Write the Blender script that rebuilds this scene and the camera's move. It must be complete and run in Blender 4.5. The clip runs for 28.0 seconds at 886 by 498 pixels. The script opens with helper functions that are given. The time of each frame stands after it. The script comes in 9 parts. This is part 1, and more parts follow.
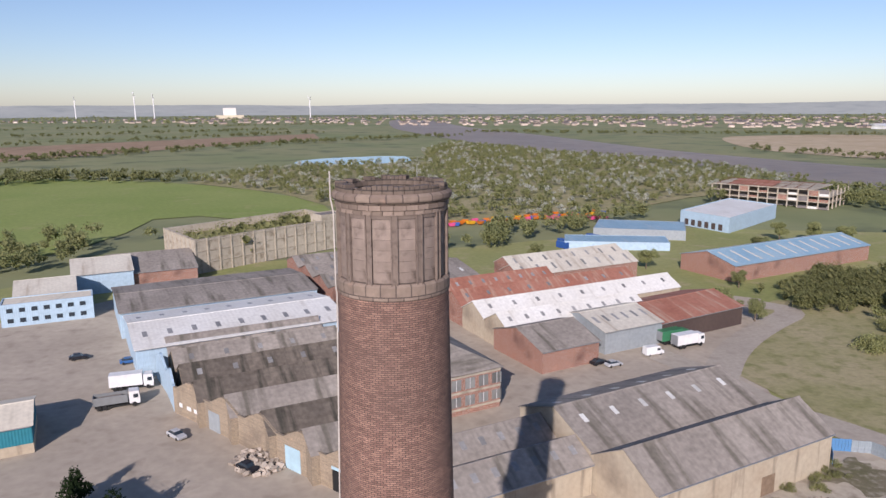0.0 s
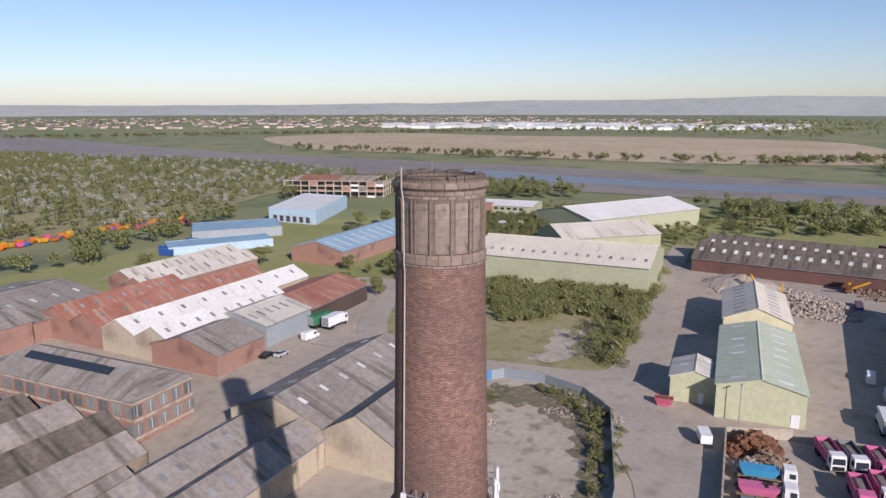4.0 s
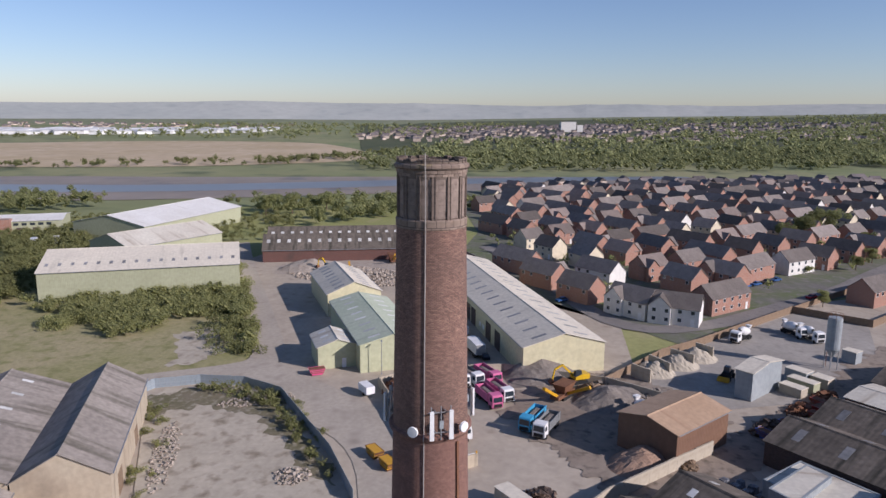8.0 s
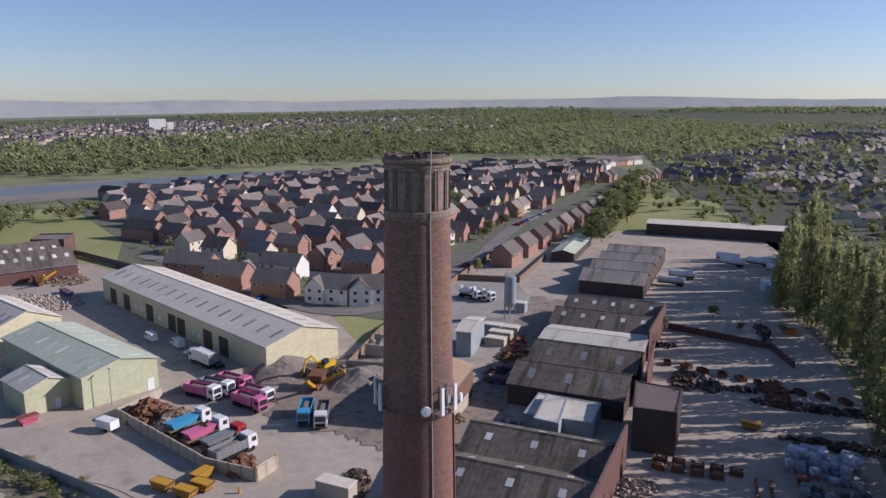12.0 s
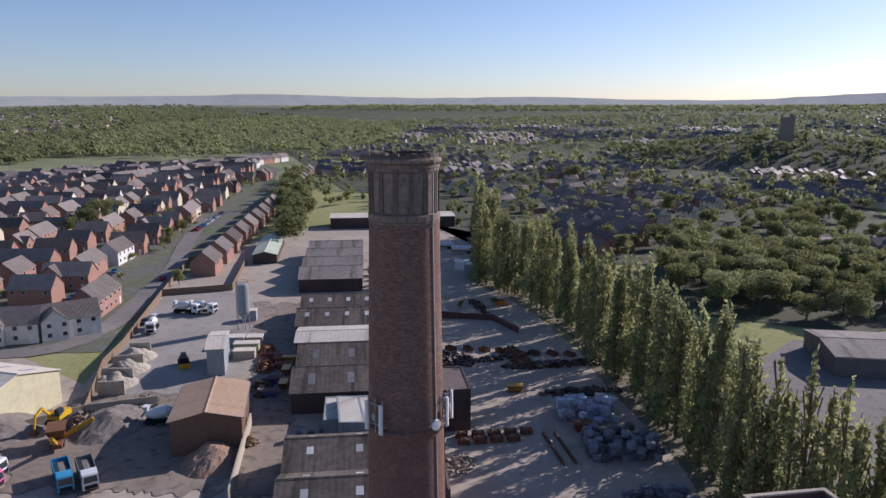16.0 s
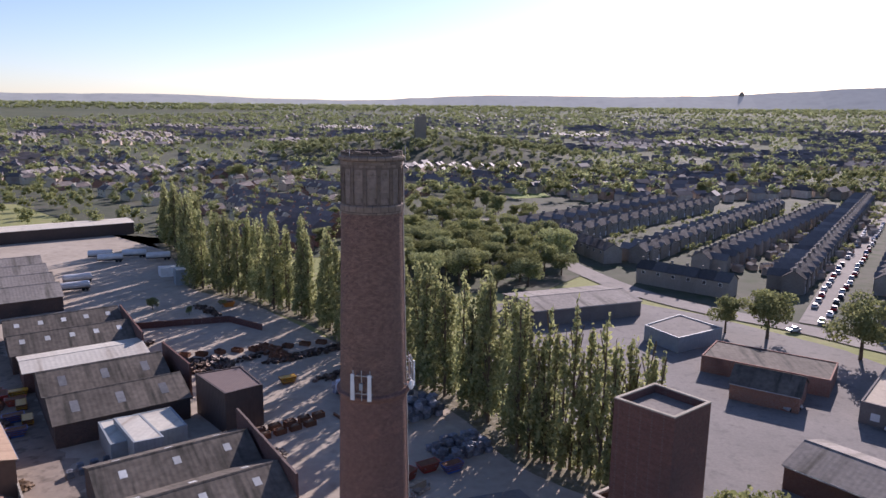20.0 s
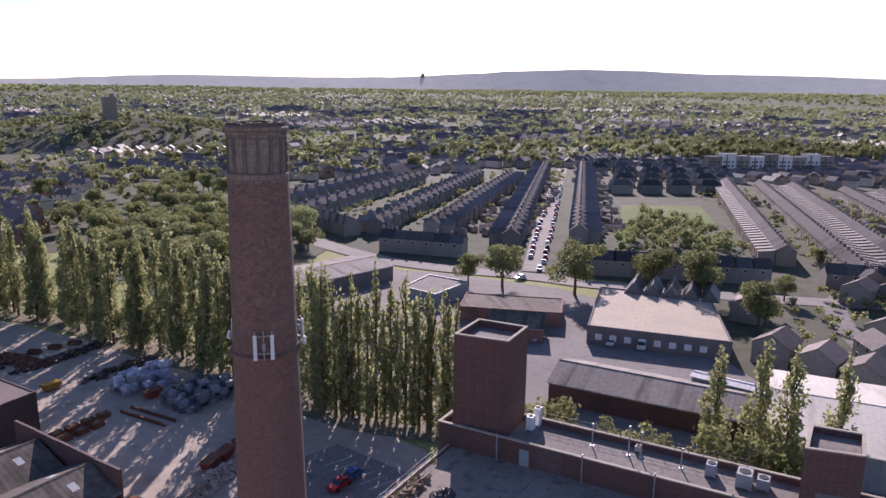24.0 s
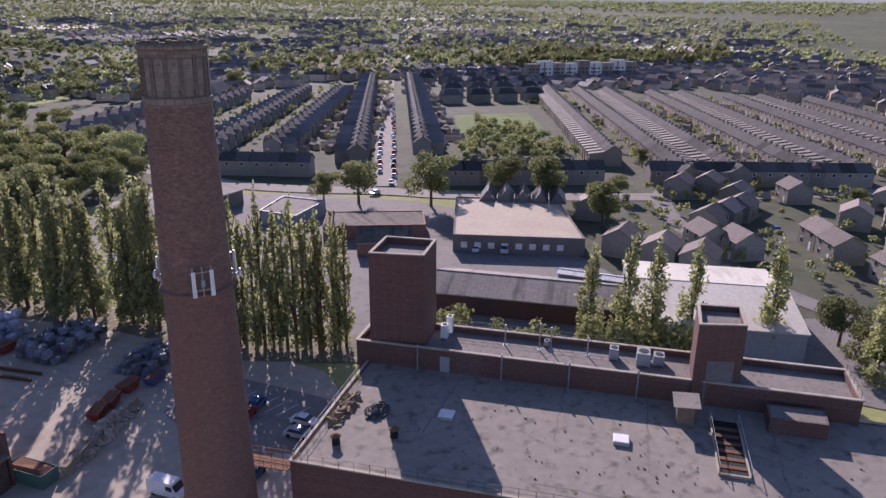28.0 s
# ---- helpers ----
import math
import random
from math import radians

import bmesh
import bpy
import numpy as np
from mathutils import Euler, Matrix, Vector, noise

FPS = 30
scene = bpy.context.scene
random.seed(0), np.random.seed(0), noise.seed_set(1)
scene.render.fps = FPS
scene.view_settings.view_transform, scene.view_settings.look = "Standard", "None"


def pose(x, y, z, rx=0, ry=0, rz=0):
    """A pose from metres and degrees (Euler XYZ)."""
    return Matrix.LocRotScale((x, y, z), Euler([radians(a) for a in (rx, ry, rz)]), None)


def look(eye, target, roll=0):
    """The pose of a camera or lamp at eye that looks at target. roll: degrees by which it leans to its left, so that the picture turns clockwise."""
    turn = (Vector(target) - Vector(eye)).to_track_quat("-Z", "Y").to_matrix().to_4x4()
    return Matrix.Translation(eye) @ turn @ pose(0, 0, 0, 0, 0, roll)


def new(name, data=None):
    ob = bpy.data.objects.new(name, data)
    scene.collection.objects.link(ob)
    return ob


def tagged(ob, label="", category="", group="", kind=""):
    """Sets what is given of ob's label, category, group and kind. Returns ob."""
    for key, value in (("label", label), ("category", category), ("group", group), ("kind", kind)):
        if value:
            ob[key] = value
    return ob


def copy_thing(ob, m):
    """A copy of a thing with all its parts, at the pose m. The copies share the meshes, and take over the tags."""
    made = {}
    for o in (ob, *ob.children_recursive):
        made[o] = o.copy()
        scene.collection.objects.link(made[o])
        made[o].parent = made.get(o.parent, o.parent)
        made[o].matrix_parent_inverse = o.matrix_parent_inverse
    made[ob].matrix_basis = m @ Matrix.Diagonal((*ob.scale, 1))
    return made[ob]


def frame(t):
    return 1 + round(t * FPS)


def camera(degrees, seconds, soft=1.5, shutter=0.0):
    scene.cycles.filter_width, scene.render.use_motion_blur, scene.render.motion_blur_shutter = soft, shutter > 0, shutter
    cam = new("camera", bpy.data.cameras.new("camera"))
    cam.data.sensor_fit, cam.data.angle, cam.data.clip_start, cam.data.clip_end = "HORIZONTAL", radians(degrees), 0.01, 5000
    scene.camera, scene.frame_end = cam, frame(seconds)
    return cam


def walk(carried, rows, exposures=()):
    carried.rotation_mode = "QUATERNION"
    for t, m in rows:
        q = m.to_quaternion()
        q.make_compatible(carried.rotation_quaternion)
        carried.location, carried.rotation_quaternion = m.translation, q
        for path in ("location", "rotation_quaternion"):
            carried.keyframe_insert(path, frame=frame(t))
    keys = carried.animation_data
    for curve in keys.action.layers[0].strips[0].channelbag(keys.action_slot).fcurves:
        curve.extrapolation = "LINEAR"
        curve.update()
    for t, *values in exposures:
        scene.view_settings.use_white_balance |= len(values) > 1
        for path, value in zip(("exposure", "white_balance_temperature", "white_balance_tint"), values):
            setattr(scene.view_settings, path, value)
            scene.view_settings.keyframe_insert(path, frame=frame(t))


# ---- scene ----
import itertools

cam = camera(63.44, 28.0)

# seconds, place, heading (clockwise from +y), pitch, roll
PATH = [
    (0.0, -0.33, -32.64, 59.39, 5.38, -11.41, -0.25),
    (0.5, -2.15, -33.10, 59.37, 9.01, -11.38, -0.15),
    (1.0, -4.62, -33.47, 59.60, 12.09, -11.40, -0.07),
    (1.5, -7.65, -33.64, 59.60, 16.22, -11.37, -0.02),
    (2.0, -10.94, -33.62, 59.58, 20.38, -11.35, 0.04),
    (2.5, -14.61, -33.38, 59.59, 24.92, -11.35, 0.03),
    (3.0, -18.47, -32.58, 59.66, 29.44, -11.38, 0.03),
    (3.5, -22.54, -31.50, 59.61, 35.52, -11.38, 0.04),
    (4.0, -26.77, -30.31, 59.75, 41.44, -11.38, -0.04),
    (4.5, -30.89, -28.59, 59.77, 47.09, -11.40, -0.14),
    (6.5, -44.62, -18.52, 59.26, 67.99, -11.03, 0.69),
    (7.0, -47.44, -15.18, 59.28, 72.55, -11.00, 0.57),
    (7.5, -50.08, -11.51, 59.36, 77.17, -10.99, 0.55),
    (8.0, -52.30, -7.72, 59.30, 81.86, -10.92, 0.50),
    (8.5, -53.88, -3.80, 59.36, 86.60, -10.94, 0.41),
    (9.0, -55.07, -0.02, 59.32, 91.17, -10.92, 0.26),
    (9.5, -55.90, 3.87, 59.38, 95.47, -10.94, 0.29),
    (10.0, -56.06, 7.55, 59.22, 98.57, -10.93, 0.26),
    (10.5, -55.72, 11.40, 59.25, 102.07, -11.02, 0.19),
    (11.0, -55.03, 15.17, 59.33, 106.09, -11.04, 0.14),
    (11.5, -53.94, 18.69, 59.39, 110.07, -11.07, 0.12),
    (12.0, -52.49, 21.91, 59.34, 113.90, -11.07, 0.12),
    (12.5, -50.60, 25.08, 59.39, 117.86, -11.11, 0.10),
    (13.0, -48.78, 27.88, 59.29, 121.68, -11.08, 0.02),
    (13.5, -46.59, 30.34, 59.36, 125.44, -11.10, -0.02),
    (15.5, -36.05, 39.14, 59.19, 139.53, -11.20, 0.08),
    (16.0, -33.58, 41.57, 59.14, 143.35, -11.18, 0.07),
    (16.5, -30.85, 44.00, 59.13, 146.46, -11.22, 0.23),
    (17.0, -28.15, 46.49, 59.19, 150.14, -11.25, 0.34),
    (17.5, -25.54, 48.99, 59.16, 153.85, -11.23, 0.37),
    (18.0, -23.18, 51.41, 59.27, 157.52, -11.21, 0.46),
    (18.5, -20.62, 53.61, 59.11, 161.24, -11.14, 0.50),
    (19.0, -18.42, 55.69, 59.14, 164.69, -11.11, 0.57),
    (19.5, -16.09, 57.86, 59.36, 168.40, -11.09, 0.63),
    (20.0, -13.86, 59.85, 59.47, 172.14, -11.11, 0.65),
    (20.5, -11.69, 61.40, 59.45, 175.73, -11.14, 0.63),
    (21.0, -9.45, 62.82, 59.40, 178.75, -11.22, 0.65),
    (21.5, -7.37, 63.96, 59.37, 181.48, -11.28, 0.67),
    (23.5, 0.35, 66.16, 58.82, 193.51, -11.73, 0.60),
    (24.0, 2.15, 66.63, 58.65, 196.06, -12.35, 0.66),
    (24.5, 3.65, 66.84, 58.64, 198.62, -13.00, 0.66),
    (25.0, 5.10, 66.70, 58.91, 201.24, -13.78, 0.54),
    (25.5, 6.50, 66.46, 58.95, 203.07, -14.50, 0.39),
    (26.0, 7.78, 65.70, 58.72, 204.46, -15.26, 0.52),
    (26.5, 8.93, 64.96, 58.70, 205.85, -16.19, 0.73),
    (27.0, 10.15, 64.21, 58.65, 207.39, -17.08, 0.74),
    (27.5, 11.22, 63.42, 58.69, 209.09, -18.06, 0.67),
    (28.0, 12.05, 62.73, 58.84, 210.78, -18.99, 0.47),
]
EXPOSURE = [(0.0, 0.22, 6150.0, 24.0), (5.0, 0.21, 6100.0, 24.0), (10.0, 0.12, 5950.0, 24.0), (14.0, 0.16, 5900.0, 25.0), (18.0, 0.33, 6000.0, 27.0), (21.0, 0.66, 6150.0, 33.0), (24.0, 0.69, 6150.0, 36.0), (27.0, 0.72, 6100.0, 37.0), (28.0, 0.6, 6100.0, 36.0)]
walk(cam, [(t, pose(x, y, z, 90 + p, 0, -h) @ pose(0, 0, 0, 0, 0, r)) for t, x, y, z, h, p, r in PATH], EXPOSURE)

# ---------------------------------------------------------------- light
SUN_HEADING, SUN_HEIGHT = 198.3, 25.5
world = bpy.data.worlds.new("sky")
scene.world = world
world.use_nodes = True
wn, wl = world.node_tree.nodes, world.node_tree.links
sky = wn.new("ShaderNodeTexSky")
sky.sky_type = "NISHITA"
sky.sun_disc = False
sky.sun_elevation, sky.sun_rotation = radians(SUN_HEIGHT), radians(SUN_HEADING)
sky.air_density, sky.dust_density, sky.ozone_density = 0.9, 0.35, 3.0
wl.new(sky.outputs[0], wn["Background"].inputs[0])
wn["Background"].inputs[1].default_value = 0.092
sun = new("sun", bpy.data.lights.new("sun", "SUN"))
sun.data.energy, sun.data.angle, sun.data.color = 4.6, radians(0.5), (1.0, 0.93, 0.82)
sun.matrix_world = look((0, 0, 0), (-math.sin(radians(SUN_HEADING)) * math.cos(radians(SUN_HEIGHT)),
                                    -math.cos(radians(SUN_HEADING)) * math.cos(radians(SUN_HEIGHT)), -math.sin(radians(SUN_HEIGHT))))


# ---------------------------------------------------------------- materials
def material(name, rough=0.85, metal=0.0):
    m = bpy.data.materials.new(name)
    m.use_nodes = True
    nodes, links = m.node_tree.nodes, m.node_tree.links
    b = nodes["Principled BSDF"]
    b.inputs["Roughness"].default_value, b.inputs["Metallic"].default_value = rough, metal
    b.inputs["Specular IOR Level"].default_value = 0.3
    return m, nodes, links, b


def mixed(nodes, links, a, b, fac, mode="MIX"):
    n = nodes.new("ShaderNodeMix")
    n.data_type, n.blend_type = "RGBA", mode
    for sock, v in ((n.inputs[6], a), (n.inputs[7], b), (n.inputs[0], fac)):
        if isinstance(v, (tuple, list)):
            sock.default_value = (*v, 1)
        elif isinstance(v, (int, float)):
            sock.default_value = v
        else:
            links.new(v, sock)
    return n.outputs[2]


def ramp(nodes, links, src, lo, hi):
    n = nodes.new("ShaderNodeMapRange")
    n.inputs[1].default_value, n.inputs[2].default_value = lo, hi
    links.new(src, n.inputs[0])
    return n.outputs[0]


def noised(nodes, links, vec, scale, detail=4.0):
    n = nodes.new("ShaderNodeTexNoise")
    n.inputs["Scale"].default_value, n.inputs["Detail"].default_value = scale, detail
    links.new(vec, n.inputs["Vector"])
    return n.outputs[0]


def surface(name, one, two, stain=None, rough=0.85, metal=0.0, big=0.12, fine=2.5, bump=0.3, ribs=0.0, rib_axis="X",
            random=0.0, island=False, stain_at=0.55, grain=0.35, dist=0.05, streak=False):
    """Colour between one and two by a broad noise, dirt of a third colour, a fine grain, relief and, if asked, ribs."""
    m, nodes, links, b = material(name, rough, metal)
    if rough >= 0.85:
        b.inputs["Specular IOR Level"].default_value = 0.2
    vec = nodes.new("ShaderNodeTexCoord").outputs["Object"]
    col = mixed(nodes, links, one, two, ramp(nodes, links, noised(nodes, links, vec, big), 0.3, 0.7))
    if stain:
        src = vec
        if streak:
            mp = nodes.new("ShaderNodeMapping")
            mp.inputs["Scale"].default_value = (1, 0.12, 0.12) if rib_axis == "X" else (0.12, 1, 0.12)
            links.new(vec, mp.inputs[0])
            src = mp.outputs[0]
        col = mixed(nodes, links, col, stain, ramp(nodes, links, noised(nodes, links, src, big * 5, 6), stain_at, stain_at + 0.2))
    g = noised(nodes, links, vec, fine, 5)
    col = mixed(nodes, links, col, mixed(nodes, links, (0.25, 0.25, 0.25), (1.6, 1.6, 1.6), g), grain, "MULTIPLY")
    if random or island:
        src = nodes.new("ShaderNodeNewGeometry").outputs["Random Per Island"] if island else nodes.new("ShaderNodeObjectInfo").outputs["Random"]
        lo, hi = 1 - (random or 0.3), 1 + (random or 0.3)
        col = mixed(nodes, links, col, mixed(nodes, links, (lo, lo, lo), (hi, hi, hi), src), 1.0, "MULTIPLY")
    links.new(col, b.inputs["Base Color"])
    h = g
    if ribs:
        w = nodes.new("ShaderNodeTexWave")
        w.bands_direction = rib_axis
        w.inputs["Scale"].default_value = 0.314 / ribs
        links.new(vec, w.inputs["Vector"])
        add = nodes.new("ShaderNodeMath")
        add.operation = "MULTIPLY_ADD"
        add.inputs[1].default_value = 2.0
        links.new(w.outputs["Fac"], add.inputs[0])
        links.new(g, add.inputs[2])
        h = add.outputs[0]
    if bump:
        bn = nodes.new("ShaderNodeBump")
        bn.inputs["Strength"].default_value, bn.inputs["Distance"].default_value = bump, dist
        links.new(h, bn.inputs["Height"])
        links.new(bn.outputs[0], b.inputs["Normal"])
    return m


def masonry(name, one, two, mortar, w=0.225, h=0.075, joint=0.012, round_radius=0.0, stain=None, stain_at=0.55, bump=0.5, big=0.15, squash=1.0):
    """Coursed brick or block work. On a round thing the courses run round it, else along its walls."""
    m, nodes, links, b = material(name, 0.9)
    vec = nodes.new("ShaderNodeTexCoord").outputs["Object"]
    sep = nodes.new("ShaderNodeSeparateXYZ")
    links.new(vec, sep.inputs[0])
    along = nodes.new("ShaderNodeMath")
    if round_radius:
        at = nodes.new("ShaderNodeMath")
        at.operation = "ARCTAN2"
        links.new(sep.outputs[1], at.inputs[0]), links.new(sep.outputs[0], at.inputs[1])
        along.operation = "MULTIPLY"
        along.inputs[1].default_value = round_radius
        links.new(at.outputs[0], along.inputs[0])
    else:
        along.operation = "ADD"
        links.new(sep.outputs[0], along.inputs[0]), links.new(sep.outputs[1], along.inputs[1])
    comb = nodes.new("ShaderNodeCombineXYZ")
    links.new(along.outputs[0], comb.inputs[0]), links.new(sep.outputs[2], comb.inputs[1])
    br = nodes.new("ShaderNodeTexBrick")
    for key, v in (("Scale", 1.0), ("Brick Width", w), ("Row Height", h), ("Mortar Size", joint), ("Mortar Smooth", 0.2), ("Bias", 0.0)):
        br.inputs[key].default_value = v
    br.inputs["Color1"].default_value, br.inputs["Color2"].default_value, br.inputs["Mortar"].default_value = (*one, 1), (*two, 1), (*mortar, 1)
    links.new(comb.outputs[0], br.inputs["Vector"])
    col = br.outputs["Color"]
    col = mixed(nodes, links, col, (1.5, 1.35, 1.25), ramp(nodes, links, noised(nodes, links, vec, big * 3, 5), 0.62, 0.8), "MULTIPLY")
    if stain:
        col = mixed(nodes, links, col, stain, ramp(nodes, links, noised(nodes, links, vec, big, 6), stain_at, stain_at + 0.22))
    col = mixed(nodes, links, col, mixed(nodes, links, (0.3, 0.3, 0.3), (1.7, 1.7, 1.7), noised(nodes, links, vec, 3.0, 6)), 0.5, "MULTIPLY")
    links.new(col, b.inputs["Base Color"])
    bn = nodes.new("ShaderNodeBump")
    bn.inputs["Strength"].default_value, bn.inputs["Distance"].default_value, bn.invert = bump, 0.03, True
    links.new(br.outputs["Fac"], bn.inputs["Height"])
    links.new(bn.outputs[0], b.inputs["Normal"])
    return m


def foliage(name, one, two, random=0.45, thin=0.45):
    m, nodes, links, b = material(name, 0.9)
    b.inputs["Specular IOR Level"].default_value = 0.08
    src = nodes.new("ShaderNodeNewGeometry").outputs["Random Per Island"]
    col = mixed(nodes, links, one, two, src)
    ob = nodes.new("ShaderNodeObjectInfo").outputs["Random"]
    col = mixed(nodes, links, col, mixed(nodes, links, (1 - random,) * 3, (1 + random,) * 3, ob), 0.6, "MULTIPLY")
    tr = nodes.new("ShaderNodeBsdfTranslucent")
    mix = nodes.new("ShaderNodeMixShader")
    mix.inputs[0].default_value = thin
    links.new(col, b.inputs["Base Color"]), links.new(col, tr.inputs[0])
    links.new(b.outputs[0], mix.inputs[1]), links.new(tr.outputs[0], mix.inputs[2])
    links.new(mix.outputs[0], nodes["Material Output"].inputs[0])
    return m


def plain(name, col, rough=0.5, metal=0.0, random=0.0):
    return surface(name, col, tuple(c * 0.82 for c in col), None, rough, metal, big=0.6, fine=6, bump=0.05, random=random, grain=0.2)


def glass(name, col=(0.03, 0.04, 0.05)):
    m, nodes, links, b = material(name, 0.08)
    b.inputs["Base Color"].default_value = (*col, 1)
    b.inputs["Specular IOR Level"].default_value = 0.6
    return m


M = {}
M["grass"] = surface("grass", (0.235, 0.255, 0.09), (0.31, 0.305, 0.13), (0.35, 0.31, 0.17), 0.95, big=0.02, fine=0.6, bump=0.4, dist=0.3)
M["meadow"] = surface("meadow", (0.2, 0.26, 0.065), (0.26, 0.3, 0.095), (0.31, 0.3, 0.14), 0.95, big=0.012, fine=0.4, bump=0.3, dist=0.3, stain_at=0.6)
M["rough_grass"] = surface("rough_grass", (0.26, 0.25, 0.11), (0.36, 0.31, 0.18), (0.2, 0.2, 0.08), 0.95, big=0.05, fine=0.8, bump=0.5, dist=0.3, stain_at=0.5)
M["far_fields"] = surface("far_fields", (0.19, 0.225, 0.1), (0.28, 0.27, 0.145), (0.11, 0.13, 0.07), 0.95, big=0.004, fine=0.02, bump=0.0, stain_at=0.5)
M["sand"] = surface("ploughed_sand", (0.50, 0.40, 0.27), (0.42, 0.33, 0.2), (0.56, 0.46, 0.33), 0.95, big=0.008, fine=0.05, bump=0.0)
M["soil"] = surface("ploughed_soil", (0.33, 0.23, 0.15), (0.27, 0.19, 0.12), (0.38, 0.3, 0.2), 0.95, big=0.008, fine=0.05, bump=0.0)
M["mud"] = surface("mud_flat", (0.24, 0.19, 0.14), (0.3, 0.24, 0.18), (0.16, 0.14, 0.12), 0.5, big=0.006, fine=0.05, bump=0.0)
M["yard"] = surface("dusty_yard", (0.375, 0.32, 0.252), (0.455, 0.392, 0.312), (0.26, 0.217, 0.17), 0.95, big=0.05, fine=0.5, bump=0.25, stain_at=0.56)
M["concrete"] = surface("old_concrete", (0.39, 0.345, 0.27), (0.48, 0.425, 0.335), (0.24, 0.2, 0.145), 0.95, big=0.07, fine=0.8, bump=0.25, stain_at=0.52)
M["weeds"] = surface("weedy_dirt", (0.2, 0.17, 0.12), (0.14, 0.13, 0.07), (0.3, 0.27, 0.2), 0.95, big=0.15, fine=1, bump=0.4, dist=0.15, stain_at=0.5)
M["asphalt"] = surface("asphalt", (0.19, 0.175, 0.16), (0.24, 0.22, 0.2), (0.14, 0.13, 0.12), 0.9, big=0.08, fine=2, bump=0.15)
M["road"] = surface("worn_road", (0.36, 0.315, 0.255), (0.43, 0.38, 0.31), (0.29, 0.25, 0.205), 0.92, big=0.05, fine=1, bump=0.15)
M["tarmac"] = surface("town_tarmac", (0.24, 0.215, 0.19), (0.3, 0.27, 0.235), (0.2, 0.18, 0.16), 0.92, big=0.05, fine=1, bump=0.15)
M["pale_wall"] = surface("rendered_wall", (0.46, 0.4, 0.3), (0.4, 0.33, 0.24), (0.24, 0.2, 0.15), 0.95, big=0.15, fine=1.2, bump=0.3, streak=True)
M["stone"] = masonry("sandstone_wall", (0.27, 0.215, 0.15), (0.35, 0.28, 0.2), (0.22, 0.185, 0.14), 0.5, 0.22, 0.02, stain=(0.2, 0.16, 0.12), stain_at=0.52)
M["brick"] = masonry("red_brick_wall", (0.27, 0.125, 0.085), (0.33, 0.175, 0.125), (0.36, 0.3, 0.26), 0.45, 0.15, 0.015, stain=(0.16, 0.09, 0.07))
M["dark_brick"] = masonry("dark_red_brick", (0.125, 0.06, 0.05), (0.155, 0.077, 0.062), (0.15, 0.11, 0.095), 0.45, 0.15, 0.015, stain=(0.085, 0.06, 0.052))
M["soot_brick"] = masonry("soot_black_brick", (0.075, 0.05, 0.043), (0.1, 0.066, 0.055), (0.09, 0.075, 0.065), 0.45, 0.15, 0.015, stain=(0.05, 0.042, 0.038))
M["chimney"] = masonry("chimney_brick", (0.2, 0.112, 0.086), (0.34, 0.2, 0.147), (0.09, 0.064, 0.054), 0.3, 0.1, 0.018, round_radius=2.8, stain=(0.115, 0.078, 0.064), stain_at=0.5, big=0.1)
M["chimney_low"] = masonry("chimney_brick_red", (0.2, 0.105, 0.082), (0.28, 0.15, 0.113), (0.1, 0.068, 0.058), 0.3, 0.1, 0.016, round_radius=3.1, stain=(0.19, 0.105, 0.08), stain_at=0.5, big=0.12)
M["chimney_stone"] = masonry("weathered_stone", (0.2, 0.15, 0.118), (0.27, 0.208, 0.16), (0.1, 0.078, 0.066), 0.7, 0.6, 0.03, round_radius=2.7, stain=(0.26, 0.22, 0.09), stain_at=0.6, big=0.6)
M["chimney_dark"] = masonry("sooty_stone", (0.11, 0.085, 0.07), (0.17, 0.13, 0.1), (0.06, 0.05, 0.042), 0.6, 0.25, 0.03, round_radius=2.5, stain=(0.2, 0.16, 0.12), stain_at=0.6, big=0.7)
M["panel_stone"] = surface("sooty_stone_panel", (0.29, 0.23, 0.19), (0.21, 0.165, 0.135), (0.12, 0.092, 0.075), 0.95, big=0.35, fine=3, bump=0.3, stain_at=0.5, random=0.16)
M["panel_rib"] = surface("weathered_pilaster_stone", (0.17, 0.133, 0.108), (0.23, 0.18, 0.147), (0.1, 0.078, 0.065), 0.95, big=0.5, fine=3, bump=0.3, stain_at=0.5)
M["frieze_stone"] = surface("weathered_frieze_stone", (0.2, 0.152, 0.12), (0.28, 0.216, 0.17), (0.1, 0.078, 0.062), 0.95, big=0.8, fine=3, bump=0.3, random=0.25)
M["pale_strip"] = surface("pale_weathered_strip", (0.5, 0.46, 0.41), (0.42, 0.38, 0.34), None, 0.7, big=0.6, fine=6, bump=0.05)
M["slate"] = surface("grey_asbestos_roof", (0.25, 0.222, 0.192), (0.325, 0.29, 0.25), (0.15, 0.135, 0.11), 0.9, big=0.1, fine=1.1, grain=0.6, bump=0.3, dist=0.02, ribs=0.9, streak=True, stain_at=0.5)
M["dark_slate"] = surface("mossy_dark_roof", (0.115, 0.098, 0.08), (0.18, 0.152, 0.122), (0.06, 0.055, 0.044), 0.9, big=0.14, fine=1.0, grain=0.8, bump=0.3, dist=0.02, ribs=0.9, streak=True, stain_at=0.5)
M["white_roof"] = surface("white_sheet_roof", (0.74, 0.73, 0.68), (0.66, 0.64, 0.58), (0.5, 0.47, 0.41), 0.55, big=0.1, fine=1.2, bump=0.3, dist=0.02, ribs=1.0, streak=True, stain_at=0.62)
